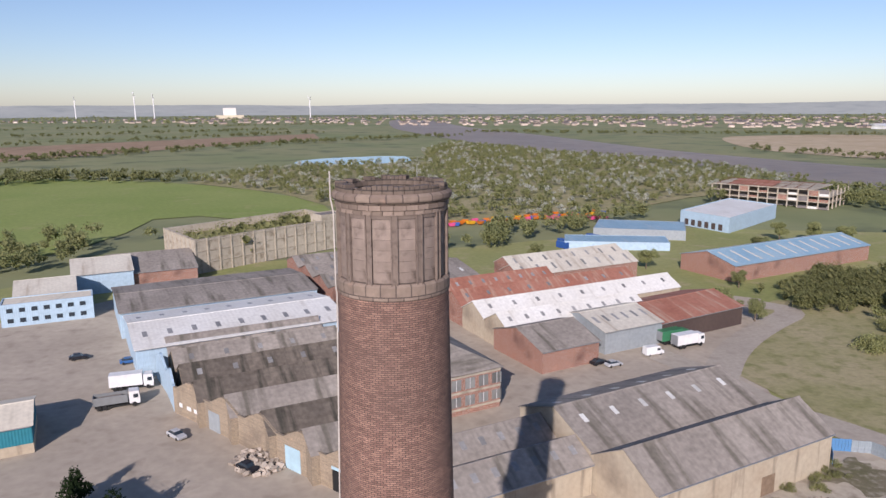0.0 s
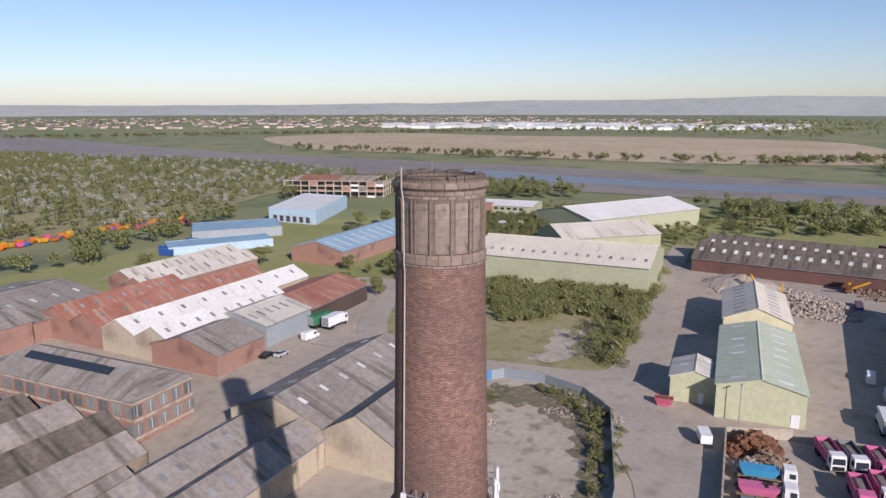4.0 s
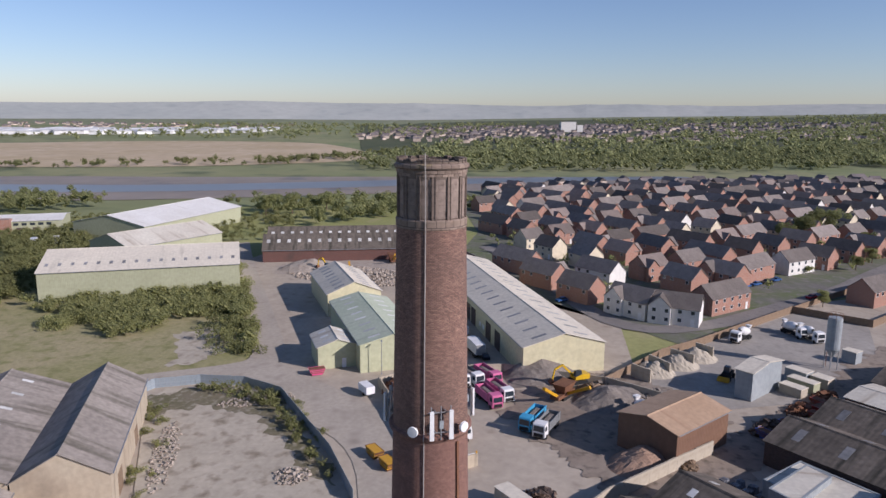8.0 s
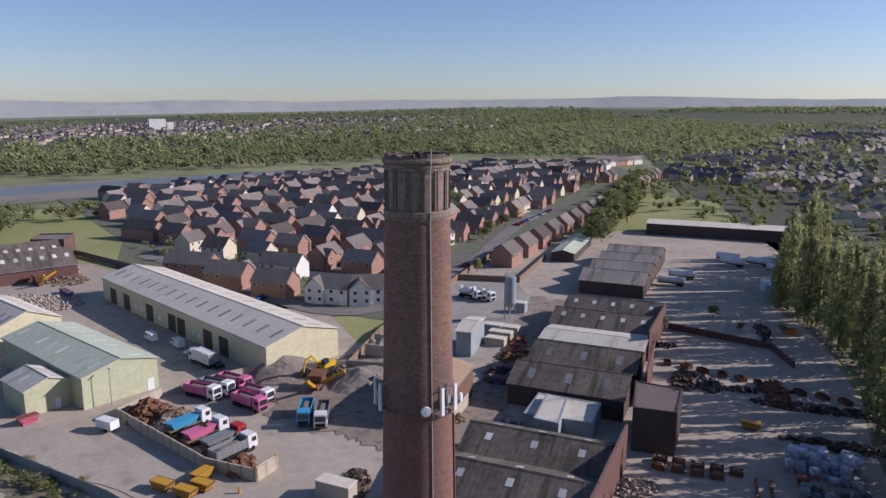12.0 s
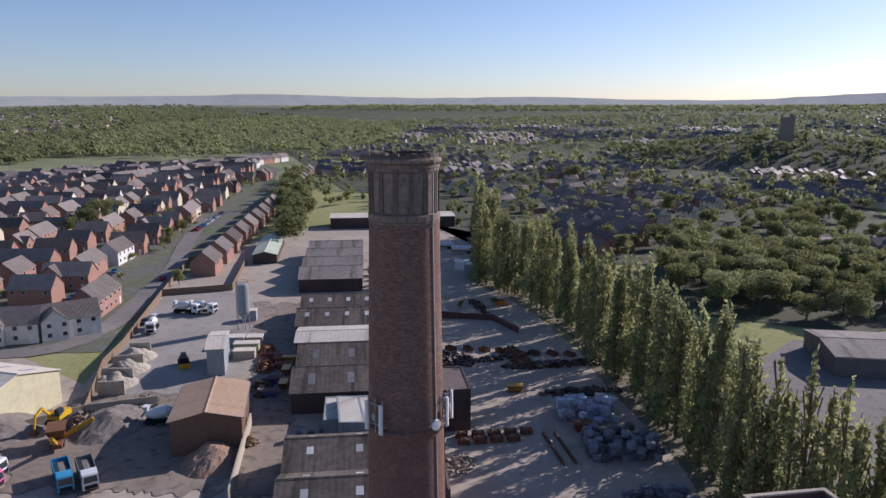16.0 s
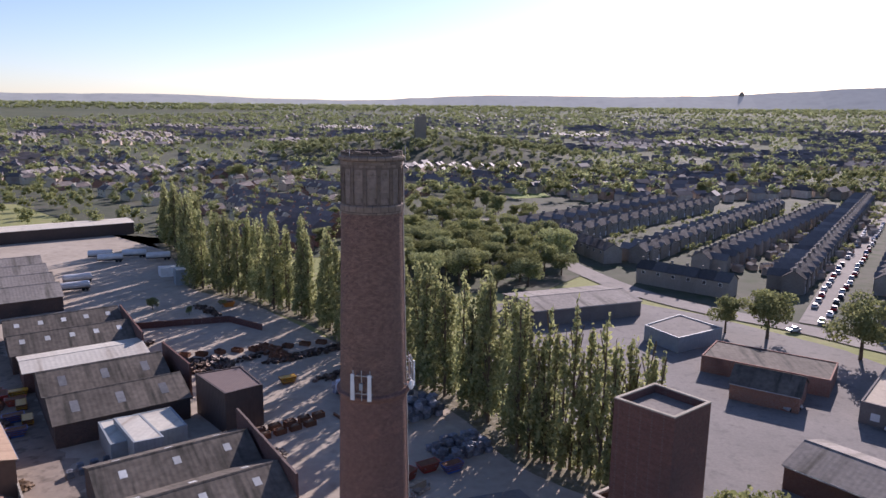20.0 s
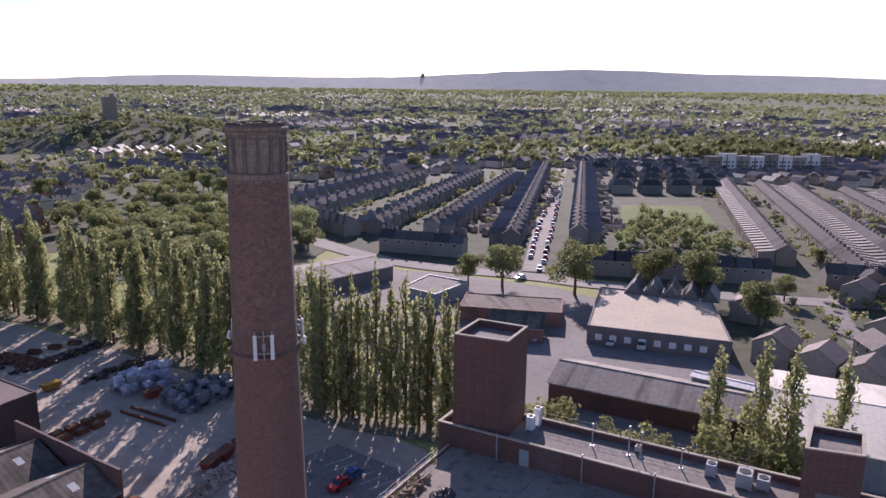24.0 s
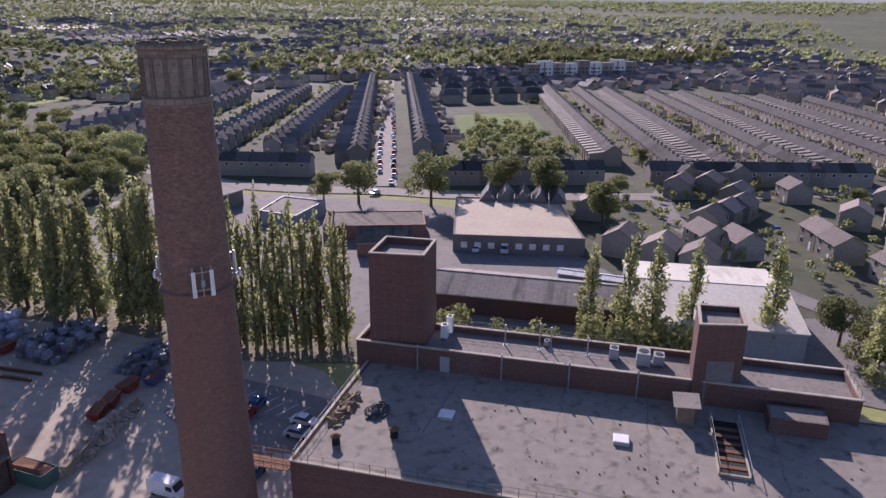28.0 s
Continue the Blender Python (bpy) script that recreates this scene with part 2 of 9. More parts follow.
M["cream_roof"] = surface("cream_sheet_roof", (0.6, 0.57, 0.48), (0.52, 0.48, 0.4), (0.38, 0.33, 0.26), 0.7, big=0.1, fine=1.2, bump=0.3, dist=0.02, ribs=1.0, streak=True, stain_at=0.55)
M["grey_roof"] = surface("light_grey_sheet_roof", (0.68, 0.62, 0.5), (0.6, 0.55, 0.45), (0.46, 0.42, 0.34), 0.85, big=0.1, fine=1.2, bump=0.3, dist=0.02, ribs=1.0, streak=True, stain_at=0.6)
M["green_roof"] = surface("pale_green_sheet_roof", (0.44, 0.49, 0.36), (0.5, 0.54, 0.41), (0.34, 0.37, 0.28), 0.85, big=0.1, fine=1.2, bump=0.3, dist=0.02, ribs=1.0, streak=True, stain_at=0.6)
M["red_roof"] = surface("rusty_red_sheet_roof", (0.3, 0.125, 0.085), (0.36, 0.17, 0.12), (0.4, 0.27, 0.2), 0.85, big=0.15, fine=1.2, bump=0.3, dist=0.02, ribs=1.0, streak=True, stain_at=0.52)
M["blue_roof"] = surface("blue_sheet_roof", (0.22, 0.36, 0.46), (0.28, 0.42, 0.5), (0.33, 0.42, 0.47), 0.6, big=0.1, fine=1.2, bump=0.3, dist=0.02, ribs=1.0, streak=True)
M["brown_roof"] = surface("brown_sheet_roof", (0.4, 0.27, 0.17), (0.46, 0.32, 0.21), (0.33, 0.21, 0.13), 0.7, big=0.1, fine=1.2, bump=0.3, dist=0.02, ribs=1.0, streak=True, stain_at=0.58)
M["green_wall"] = surface("olive_cladding", (0.38, 0.39, 0.26), (0.34, 0.35, 0.23), (0.28, 0.28, 0.18), 0.6, big=0.1, fine=1, bump=0.3, ribs=0.5, stain_at=0.62)
M["cream_wall"] = surface("cream_cladding", (0.62, 0.58, 0.38), (0.57, 0.52, 0.33), (0.45, 0.4, 0.27), 0.6, big=0.1, fine=1, bump=0.3, ribs=0.5, stain_at=0.64)
M["sage_wall"] = surface("sage_cladding", (0.47, 0.48, 0.31), (0.42, 0.43, 0.28), (0.34, 0.33, 0.22), 0.7, big=0.1, fine=1, bump=0.3, ribs=0.5, stain_at=0.64)
M["brown_wall"] = surface("brown_cladding", (0.16, 0.09, 0.06), (0.19, 0.11, 0.07), None, 0.6, big=0.1, fine=1, bump=0.3, ribs=0.5)
M["dark_wall"] = surface("dark_cladding", (0.07, 0.05, 0.045), (0.09, 0.065, 0.055), None, 0.6, big=0.1, fine=1, bump=0.3, ribs=0.5)
M["dark_top"] = surface("dark_brown_sheet_roof", (0.16, 0.115, 0.1), (0.2, 0.145, 0.12), None, 0.6, big=0.1, fine=1, bump=0.3, ribs=0.5)
M["blue_wall"] = surface("light_blue_cladding", (0.4, 0.53, 0.62), (0.36, 0.48, 0.57), (0.3, 0.36, 0.4), 0.6, big=0.1, fine=1, bump=0.3, ribs=0.5, stain_at=0.66)
M["teal_wall"] = surface("teal_cladding", (0.02, 0.17, 0.22), (0.03, 0.2, 0.25), None, 0.55, big=0.1, fine=1, bump=0.3, ribs=0.5)
M["grey_wall"] = surface("grey_cladding", (0.3, 0.33, 0.34), (0.27, 0.3, 0.31), (0.2, 0.2, 0.2), 0.6, big=0.1, fine=1, bump=0.3, ribs=0.5, stain_at=0.64)
M["rooflight"] = surface("dirty_rooflight", (0.6, 0.6, 0.56), (0.5, 0.5, 0.47), None, 0.35, big=0.5, fine=2, bump=0.0, random=0.25)
M["dull_light"] = surface("dull_grey_rooflight", (0.2, 0.2, 0.195), (0.27, 0.265, 0.255), None, 0.35, big=0.5, fine=2, bump=0.0, random=0.3)
M["deck"] = surface("stained_roof_deck", (0.225, 0.2, 0.17), (0.29, 0.255, 0.215), (0.11, 0.1, 0.09), 0.9, big=0.13, fine=0.9, bump=0.2, stain_at=0.54)
M["felt"] = surface("grey_roof_felt", (0.19, 0.17, 0.15), (0.25, 0.225, 0.2), (0.12, 0.11, 0.1), 0.9, big=0.3, fine=2, bump=0.15)
M["stained"] = surface("grey_render_patch", (0.17, 0.15, 0.14), (0.21, 0.19, 0.175), None, 0.9, big=0.3, fine=2, bump=0.15)
M["glass"] = glass("dark_window_glass")
# office panes: the sky's reflection is put into a grey base colour
M["sky_grey_glass"] = surface("sky_grey_glazing", (0.15, 0.155, 0.15), (0.22, 0.22, 0.205), None, 0.3, big=0.6, fine=2, bump=0.0, random=0.4)
M["white_paint"] = plain("white_paint", (0.78, 0.78, 0.76), 0.5)
M["cream_paint"] = plain("cream_render", (0.66, 0.58, 0.43), 0.9)
M["white_render"] = plain("white_render", (0.72, 0.7, 0.65), 0.9)
M["dark_steel"] = plain("weathered_dark_steel", (0.1, 0.1, 0.1), 0.6, 0.3)
M["beige_roof"] = surface("beige_felt_roof", (0.476, 0.399, 0.297), (0.416, 0.348, 0.264), (0.34, 0.281, 0.221), 0.85, big=0.15, fine=1.5, bump=0.1)
M["steel"] = plain("galvanised_steel", (0.42, 0.43, 0.44), 0.45, 0.6)
M["rust"] = surface("rusty_steel", (0.16, 0.075, 0.045), (0.22, 0.11, 0.06), (0.1, 0.06, 0.045), 0.85, big=1.0, fine=5, bump=0.3)
M["black"] = plain("black_rubber", (0.02, 0.02, 0.02), 0.8)
M["timber"] = surface("weathered_timber", (0.2, 0.14, 0.09), (0.26, 0.19, 0.13), (0.13, 0.1, 0.08), 0.9, big=1, fine=6, bump=0.3)
M["bark"] = surface("tree_bark", (0.12, 0.09, 0.06), (0.17, 0.13, 0.09), None, 0.95, big=1, fine=6, bump=0.4)
M["rubble"] = surface("rubble", (0.33, 0.28, 0.23), (0.4, 0.35, 0.29), (0.24, 0.17, 0.13), 0.95, big=0.4, fine=3, bump=0.3, island=True)
M["gravel"] = surface("dark_aggregate", (0.19, 0.165, 0.14), (0.25, 0.22, 0.19), (0.13, 0.115, 0.1), 0.95, big=0.3, fine=3, bump=0.6, dist=0.2)
M["mud_yard"] = surface("dirty_yard", (0.23, 0.185, 0.145), (0.3, 0.25, 0.2), (0.12, 0.1, 0.08), 0.95, big=0.09, fine=0.7, bump=0.35, stain_at=0.52)
M["poplar"] = foliage("poplar_leaves", (0.24, 0.26, 0.115), (0.42, 0.42, 0.2), thin=0.5)
M["leaf"] = foliage("green_leaves", (0.18, 0.2, 0.085), (0.32, 0.325, 0.145))
M["bush"] = foliage("bramble_leaves", (0.19, 0.205, 0.08), (0.34, 0.34, 0.15))
# leaf colour lightened for haze over far woods; also on paler near trees
M["far_leaf"] = foliage("haze_pale_leaves", (0.24, 0.265, 0.125), (0.4, 0.415, 0.2))
M["blossom"] = foliage("hawthorn_blossom", (0.42, 0.43, 0.33), (0.66, 0.66, 0.56))
M["dark_leaf"] = foliage("dark_conifer_leaves", (0.018, 0.032, 0.014), (0.035, 0.055, 0.022))


# ---------------------------------------------------------------- shapes
class Shape:
    """Vertices and faces of one part."""

    def __init__(self):
        self.v, self.f = [], []

    def poly(self, *pts):
        k = len(self.v)
        self.v += [tuple(p) for p in pts]
        self.f.append(tuple(range(k, k + len(pts))))
        return self

    def solid(self, bottom, top):
        """Two rings of the same length, joined by sides and closed."""
        k, n = len(self.v), len(bottom)
        self.v += [tuple(p) for p in bottom] + [tuple(p) for p in top]
        self.f += [tuple(range(k + n - 1, k - 1, -1)), tuple(range(k + n, k + 2 * n))]
        self.f += [(k + i, k + (i + 1) % n, k + n + (i + 1) % n, k + n + i) for i in range(n)]
        return self

    def box(self, x0, x1, y0, y1, z0, z1, inset=0.0):
        i = inset
        return self.solid([(x0, y0, z0), (x1, y0, z0), (x1, y1, z0), (x0, y1, z0)],
                          [(x0 + i, y0 + i, z1), (x1 - i, y0 + i, z1), (x1 - i, y1 - i, z1), (x0 + i, y1 - i, z1)])

    def tube(self, x, y, z0, z1, r0, r1=None, n=10):
        r1 = r0 if r1 is None else r1
        ring = [(math.cos(2 * math.pi * i / n), math.sin(2 * math.pi * i / n)) for i in range(n)]
        return self.solid([(x + r0 * c, y + r0 * s, z0) for c, s in ring], [(x + r1 * c, y + r1 * s, z1) for c, s in ring])

    def bar(self, a, b, w=0.05, n=4):
        a, b = Vector(a), Vector(b)
        q = (b - a).to_track_quat("Z", "Y")
        ring = [q @ Vector((w * math.cos(2 * math.pi * (i + 0.5) / n), w * math.sin(2 * math.pi * (i + 0.5) / n), 0)) for i in range(n)]
        return self.solid([a + r for r in ring], [b + r for r in ring])

    def slab(self, pts, thick):
        """A flat sheet with thickness below it; pts run anticlockwise seen from above."""
        nrm = (Vector(pts[1]) - Vector(pts[0])).cross(Vector(pts[2]) - Vector(pts[1])).normalized() * thick
        return self.solid([tuple(Vector(p) - nrm) for p in pts], pts)

    def revolve(self, profile, n=48):
        """Rings of (radius, height) about the z axis."""
        k = len(self.v)
        for r, z in profile:
            self.v += [(r * math.cos(2 * math.pi * i / n), r * math.sin(2 * math.pi * i / n), z) for i in range(n)]
        for j in range(len(profile) - 1):
            self.f += [(k + j * n + i, k + j * n + (i + 1) % n, k + (j + 1) * n + (i + 1) % n, k + (j + 1) * n + i) for i in range(n)]
        return self

    def mesh(self, name):
        me = bpy.data.meshes.new(name)
        me.from_pydata(self.v, [], self.f)
        me.update()
        return me


def part(name, shape, mat, parent, label=""):
    me = shape if isinstance(shape, bpy.types.Mesh) else shape.mesh(name)
    if not me.materials and mat:
        me.materials.append(mat)
    ob = new(name, me)
    ob.parent = parent
    return tagged(ob, label) if label else ob


def thing(name, label, category, x=0, y=0, z=0, rz=0, group="", kind=""):
    e = new(name)
    e.matrix_basis = pose(x, y, z, 0, 0, rz)
    return tagged(e, label, category, group, kind)


def whole(name, shape, mat, label, category, kind="", group="", m=None):
    """A thing of one mesh."""
    me = shape if isinstance(shape, bpy.types.Mesh) else shape.mesh(name)
    if not me.materials:
        me.materials.append(mat)
    ob = new(name, me)
    if m is not None:
        ob.matrix_basis = m
    return tagged(ob, label, category, group, kind)


def patch(name, pts, z, mat, label, category="ground", smooth=0):
    """A flat piece of ground."""
    pts = [Vector((x, y, z)) for x, y in pts]
    for _ in range(smooth):
        pts = [q for a, b in zip(pts, pts[1:] + pts[:1]) for q in (a * 0.75 + b * 0.25, a * 0.25 + b * 0.75)]
    area = sum(a.x * b.y - b.x * a.y for a, b in zip(pts, pts[1:] + pts[:1]))
    return whole(name, Shape().poly(*(pts if area > 0 else pts[::-1])), mat, label, category, "structure")


def strip(name, pts, width, z, mat, label, category="road"):
    """A road or path along a line."""
    s = Shape()
    pts = [Vector((x, y, z)) for x, y in pts]
    for _ in range(2):
        pts = [pts[0]] + [q for a, b in zip(pts, pts[1:]) for q in (a * 0.75 + b * 0.25, a * 0.25 + b * 0.75)] + [pts[-1]]
    rows = []
    for i, p in enumerate(pts):
        d = (pts[min(i + 1, len(pts) - 1)] - pts[max(i - 1, 0)]).normalized()
        w = width if not isinstance(width, (tuple, list)) else width[0] + (width[1] - width[0]) * i / (len(pts) - 1)
        n = Vector((-d.y, d.x, 0)) * w / 2
        rows.append((p - n, p + n))
    for (a, b), (c, d) in zip(rows, rows[1:]):
        s.poly(a, c, d, b)
    return whole(name, s, mat, label, category, "structure")

# ---------------------------------------------------------------- ground and distance
def ragged(pts, amount, seed, step=1.5):
    """An outline with an uneven edge."""
    out = []
    for (xa, ya), (xb, yb) in zip(pts, pts[1:] + pts[:1]):
        L = math.hypot(xb - xa, yb - ya)
        n = max(1, int(L / step))
        for i in range(n):
            x, y = xa + (xb - xa) * i / n, ya + (yb - ya) * i / n
            k = amount * noise.noise((x * 0.35, y * 0.35, seed)) + 0.6 * amount * noise.noise((x * 1.1, y * 1.1, seed + 3))
            out.append((x - k * (yb - ya) / L, y + k * (xb - xa) / L))
    return out


def disc(r0, r1, z, n=96):
    return Shape().revolve([(r1, z), (r0, z)] if r0 else [(r1, z), (0.5, z)], n)


whole("ground", disc(0, 4900, -0.6), M["far_fields"], "green and straw coloured fields reaching to the horizon", "ground", "structure")
patch("ground_works", [(-190, 40), (-160, 170), (-110, 230), (20, 260), (150, 300), (300, 260), (420, 120), (520, -240), (330, -330),
                       (60, -330), (-160, -300), (-330, -120), (-260, -20)], -0.3, M["grass"], "rough green grass between the works and the houses")
patch("yard_works", [(-110, 70), (-112, 165), (-60, 215), (20, 205), (70, 205), (118, 172), (96, 128), (84, 112), (76, 84), (98, 62), (110, 62),
                     (200, 112), (262, 104), (262, 60), (205, 20), (150, -30), (118, -30), (110, -40), (60, -40), (60, 30), (20, -20), (-40, 20)], -0.2,
      M["yard"], "dusty pale concrete and hardcore yard of the works")
patch("yard_south", [(-12, 20), (60, 40), (112, -25), (185, -95), (240, -190), (200, -250), (150, -240), (90, -158), (58, -130), (30, -105), (6, -80), (-14, -58), (-26, -40), (-24, 0)],
      -0.16, M["yard"], "pale dusty scrap yard ground")
patch("town_ground", [(330, -330), (700, -600), (1300, -1500), (900, -2700), (-200, -2900), (-1500, -2500), (-1700, -1000), (-700, -100), (-230, 20), (-150, 10), (-200, -60), (-110, -135), (-60, -165), (0, -260), (60, -330)], -0.26,
      surface("town_ground", (0.075, 0.085, 0.05), (0.12, 0.115, 0.085), (0.06, 0.08, 0.035), 0.95, big=0.03, fine=0.2, bump=0.0, stain_at=0.5), "dark gardens and streets of the town")
patch("yard_west", [(-22, -56), (-40, -36), (-64, -34), (-80, -10), (-100, 20), (-125, 10), (-122, -60), (-108, -96), (-92, -128), (-62, -156), (-32, -172), (0, -156), (6, -112)], -0.18, M["asphalt"], "grey asphalt yards between the depots")
patch("field_town", [(-157, -208), (-198, -278), (-238, -265), (-212, -216)], -0.1, surface("allotment_green", (0.1, 0.15, 0.035), (0.15, 0.19, 0.055), (0.075, 0.11, 0.03), 0.95, big=0.05, fine=0.5, bump=0.4, dist=0.3), "bright green allotment field among the terraces")
patch("field_park", [(519, -486), (448, -563), (480, -620), (560, -640), (614, -597)], -0.1, M["meadow"], "bright green playing field beyond the houses")
patch("field_gardens", [(20, -474), (-12, -480), (-20, -440), (5, -425)], -0.1, M["meadow"], "small green field among the houses")
patch("concrete_yard", [(101, -23), (123, -38), (133, -48), (170, -83), (159, -100), (128, -90), (112, -78), (98, -62), (92, -46)], -0.1,
      surface("pale_concrete", (0.3, 0.275, 0.238), (0.37, 0.342, 0.3), (0.23, 0.21, 0.185), 0.95, big=0.08, fine=0.8, bump=0.1), "pale dusty concrete plant yard")
patch("plant_lane", ragged([(141, -95), (129, -104), (92, -70), (72, -51), (46, -27), (53, -20), (66, -31), (80, -44.5), (99, -62)], 3.0, 12, 0.7), -0.05, M["mud_yard"], "dirty brown lane between the sheds and the plant")
patch("mud_yard", ragged([(112, -29), (100, -36), (86, -46), (67, -31), (55, -20), (61, -15), (73, -7), (82, -1), (96, -4), (107, -14)], 3.0, 13, 0.7), -0.06, M["mud_yard"], "dirty lorry yard by the aggregate heaps")
patch("car_park", [(-4, -24), (-20, -18), (-24, -30), (-12, -46), (0, -40)], -0.1, M["asphalt"], "grey asphalt car park with worn white lines")
patch("meadow", [(-420, 300), (-330, 620), (-254, 590), (-149, 545), (-66, 470), (-20, 380), (-32, 331), (-119, 381), (-120, 295), (-150, 240), (-330, 200)], -0.25,
      M["meadow"], "bright green grazing meadow", smooth=1)
patch("scrub_ground", [(-66, 470), (-20, 385), (-10, 345), (60, 330), (120, 345), (200, 410), (300, 460), (300, 640), (200, 900), (120, 1100), (60, 900), (60, 740), (-60, 690), (-120, 640), (-149, 550)], -0.27, M["rough_grass"], "rough grassland under the scrub")
patch("field_ploughed", [(-620, 700), (-412, 794), (-99, 1300), (-126, 1514), (-551, 1080), (-900, 900)], -0.25, M["soil"], "brown ploughed field")
patch("pond", [(-71, 690), (22, 715), (45, 760), (32, 831), (-57, 800), (-90, 750)], -0.2, glass("pond_water", (0.05, 0.09, 0.16)), "blue pond among marsh and scrub", "water", 1)
patch("river_bed", [(60, 3000), (40, 1850), (90, 1500), (170, 1010), (300, 720), (340, 520), (355, 380), (385, 250), (470, 90), (545, -120), (585, -330), (640, -520), (760, -680), (900, -760),
                    (905, -740), (775, -655), (690, -500), (650, -320), (640, -80), (590, 140), (545, 300), (520, 460), (440, 660), (370, 900), (330, 1350), (230, 1900), (240, 3000)], -0.28,
      M["mud"], "brown tidal mud of the river bed", "river", 2)
patch("river_water", [(400, 480), (405, 380), (435, 260), (500, 130), (570, 0), (640, -150), (660, -130), (600, 40), (535, 170), (475, 290), (455, 400), (440, 480)], -0.22,
      surface("river_water", (0.17, 0.16, 0.15), (0.14, 0.135, 0.13), None, 0.3, big=0.01, fine=0.3, bump=0.1, grain=0.1), "blue grey water of the tidal river", "river", 2)
patch("field_sand", [(490, 880), (520, 740), (590, 590), (630, 420), (680, 320), (790, 205), (900, 215), (1100, 320), (1250, 430), (1200, 740), (1013, 915), (961, 1280), (703, 1260), (600, 1200)],
      -0.2, M["sand"], "pale sandy ploughed field beside the river", smooth=2)
patch("plot_grass", [(78, 118), (84, 92), (96, 68), (103, 60), (136, 79), (200, 110), (180, 150), (140, 165), (116, 172), (100, 140)], -0.12, M["rough_grass"],
      "derelict plot of rough grass and scrub", smooth=1)
patch("plot_concrete", ragged([(97, 80), (108, 82), (119, 89), (131, 80), (124, 73), (112, 68), (100, 73)], 3.0, 5), -0.08, M["concrete"], "broken pale concrete slab in the derelict plot")
patch("slab_yard", [(76, 72), (84, 72), (88, 56), (82, 44), (64, 32), (44, 22), (28, 40), (38, 52)], -0.06, M["concrete"], "cracked concrete yard with weeds and debris")
patch("estate_ground", [(200, 30), (150, -30), (134, -44), (205, -118), (290, -215), (380, -305), (520, -430), (640, -490), (650, -340), (545, -180), (510, -40), (485, 65), (420, 50), (300, 25)], -0.2,
      surface("estate_ground", (0.16, 0.15, 0.135), (0.12, 0.15, 0.06), (0.2, 0.185, 0.165), 0.95, big=0.05, fine=0.6, bump=0.1, stain_at=0.5), "estate drives, gardens and parking")
patch("slab_weeds", ragged([(72, 71), (80, 73), (87, 64), (87, 56), (83, 47), (71, 38), (60, 30), (50, 24), (54, 31), (66, 40), (75, 50), (77, 60), (70, 66)], 2.6, 8, 0.8), -0.05, M["weeds"], "dirt and weeds over the edge of the slab")
strip("road_site", [(66, 128), (74, 110), (78, 94), (86, 82), (97, 62), (104, 57), (118, 62), (205, 107), (250, 128)], 8, -0.04, M["road"], "pale worn concrete site road", "road")
strip("road_loop", [(74, 110), (86, 128), (104, 145), (122, 158), (112, 168)], 8, -0.05, M["road"], "pale worn access road", "road")
strip("road_estate", [(262, 18), (210, -9), (170, -18), (142, -34), (155, -59), (168, -72), (183, -88), (202, -108), (240, -137), (300, -190)], 7, -0.03, M["asphalt"], "grey asphalt estate road", "road")
strip("road_yard", [(98, 58), (80, 34), (66, 18), (40, 10)], 14, -0.07, M["road"], "wide dusty pale yard road", "road")
strip("road_main", [(20, -330), (-20, -230), (-42, -183), (-62, -162), (-90, -144), (-104, -129), (-160, -95), (-260, -50), (-400, 0)], 9, -0.04, M["tarmac"], "main road past the terraces", "road")
patch("cul_ground", [(-98, -22), (-150, 4), (-215, 12), (-245, -55), (-175, -104), (-128, -118), (-106, -100)], -0.17, bpy.data.materials["town_ground"], "small gardens and drives of the cul-de-sac")
patch("terrace_ground", [(62, -222), (88, -206), (128, -206), (196, -252), (300, -330), (300, -420), (200, -560), (40, -560), (20, -440), (56, -280)], -0.16, bpy.data.materials["town_ground"], "small gardens and lanes of the older terraces")
strip("verge_poplars", [(150, -232), (120, -198), (101, -162), (78, -152), (56, -137), (43, -128), (25, -104), (3, -83), (-8, -70), (-14, -57), (-36, -44)], 11, -0.13, M["weeds"], "dark leaf litter and weeds under the poplars", "verge")
strip("road_cul", [(-176, -104), (-160, -92), (-148, -76), (-139, -60), (-128, -40), (-124, -20), (-126, 0)], 6, -0.05, M["asphalt"], "grey asphalt road of the cul-de-sac", "road")
strip("road_street", [(-92, -150), (-140, -250), (-205, -375), (-300, -560)], 7.6, -0.03, M["tarmac"], "residential street lined with parked cars", "road")

# the land that rises gently towards the hills on the town's side
def rise_of(x, y):
    r, hd = math.hypot(x, y), math.degrees(math.atan2(x, y)) % 360
    side = min(1.0, max(0.0, (hd - 78) / 40)) * min(1.0, max(0.0, (300 - hd) / 40))
    f = min(1.0, max(0.0, (r - 1000) / 2700))
    return side * 61 * f ** 1.1 * (1 + 0.1 * noise.noise((x * 0.0016, y * 0.0016, 3)))


def park(x, y):
    """Where the town is greener (high) or more built up (low)."""
    return noise.noise((x * 0.0042, y * 0.0042, 6)) + 0.35 * noise.noise((x * 0.013, y * 0.013, 2))


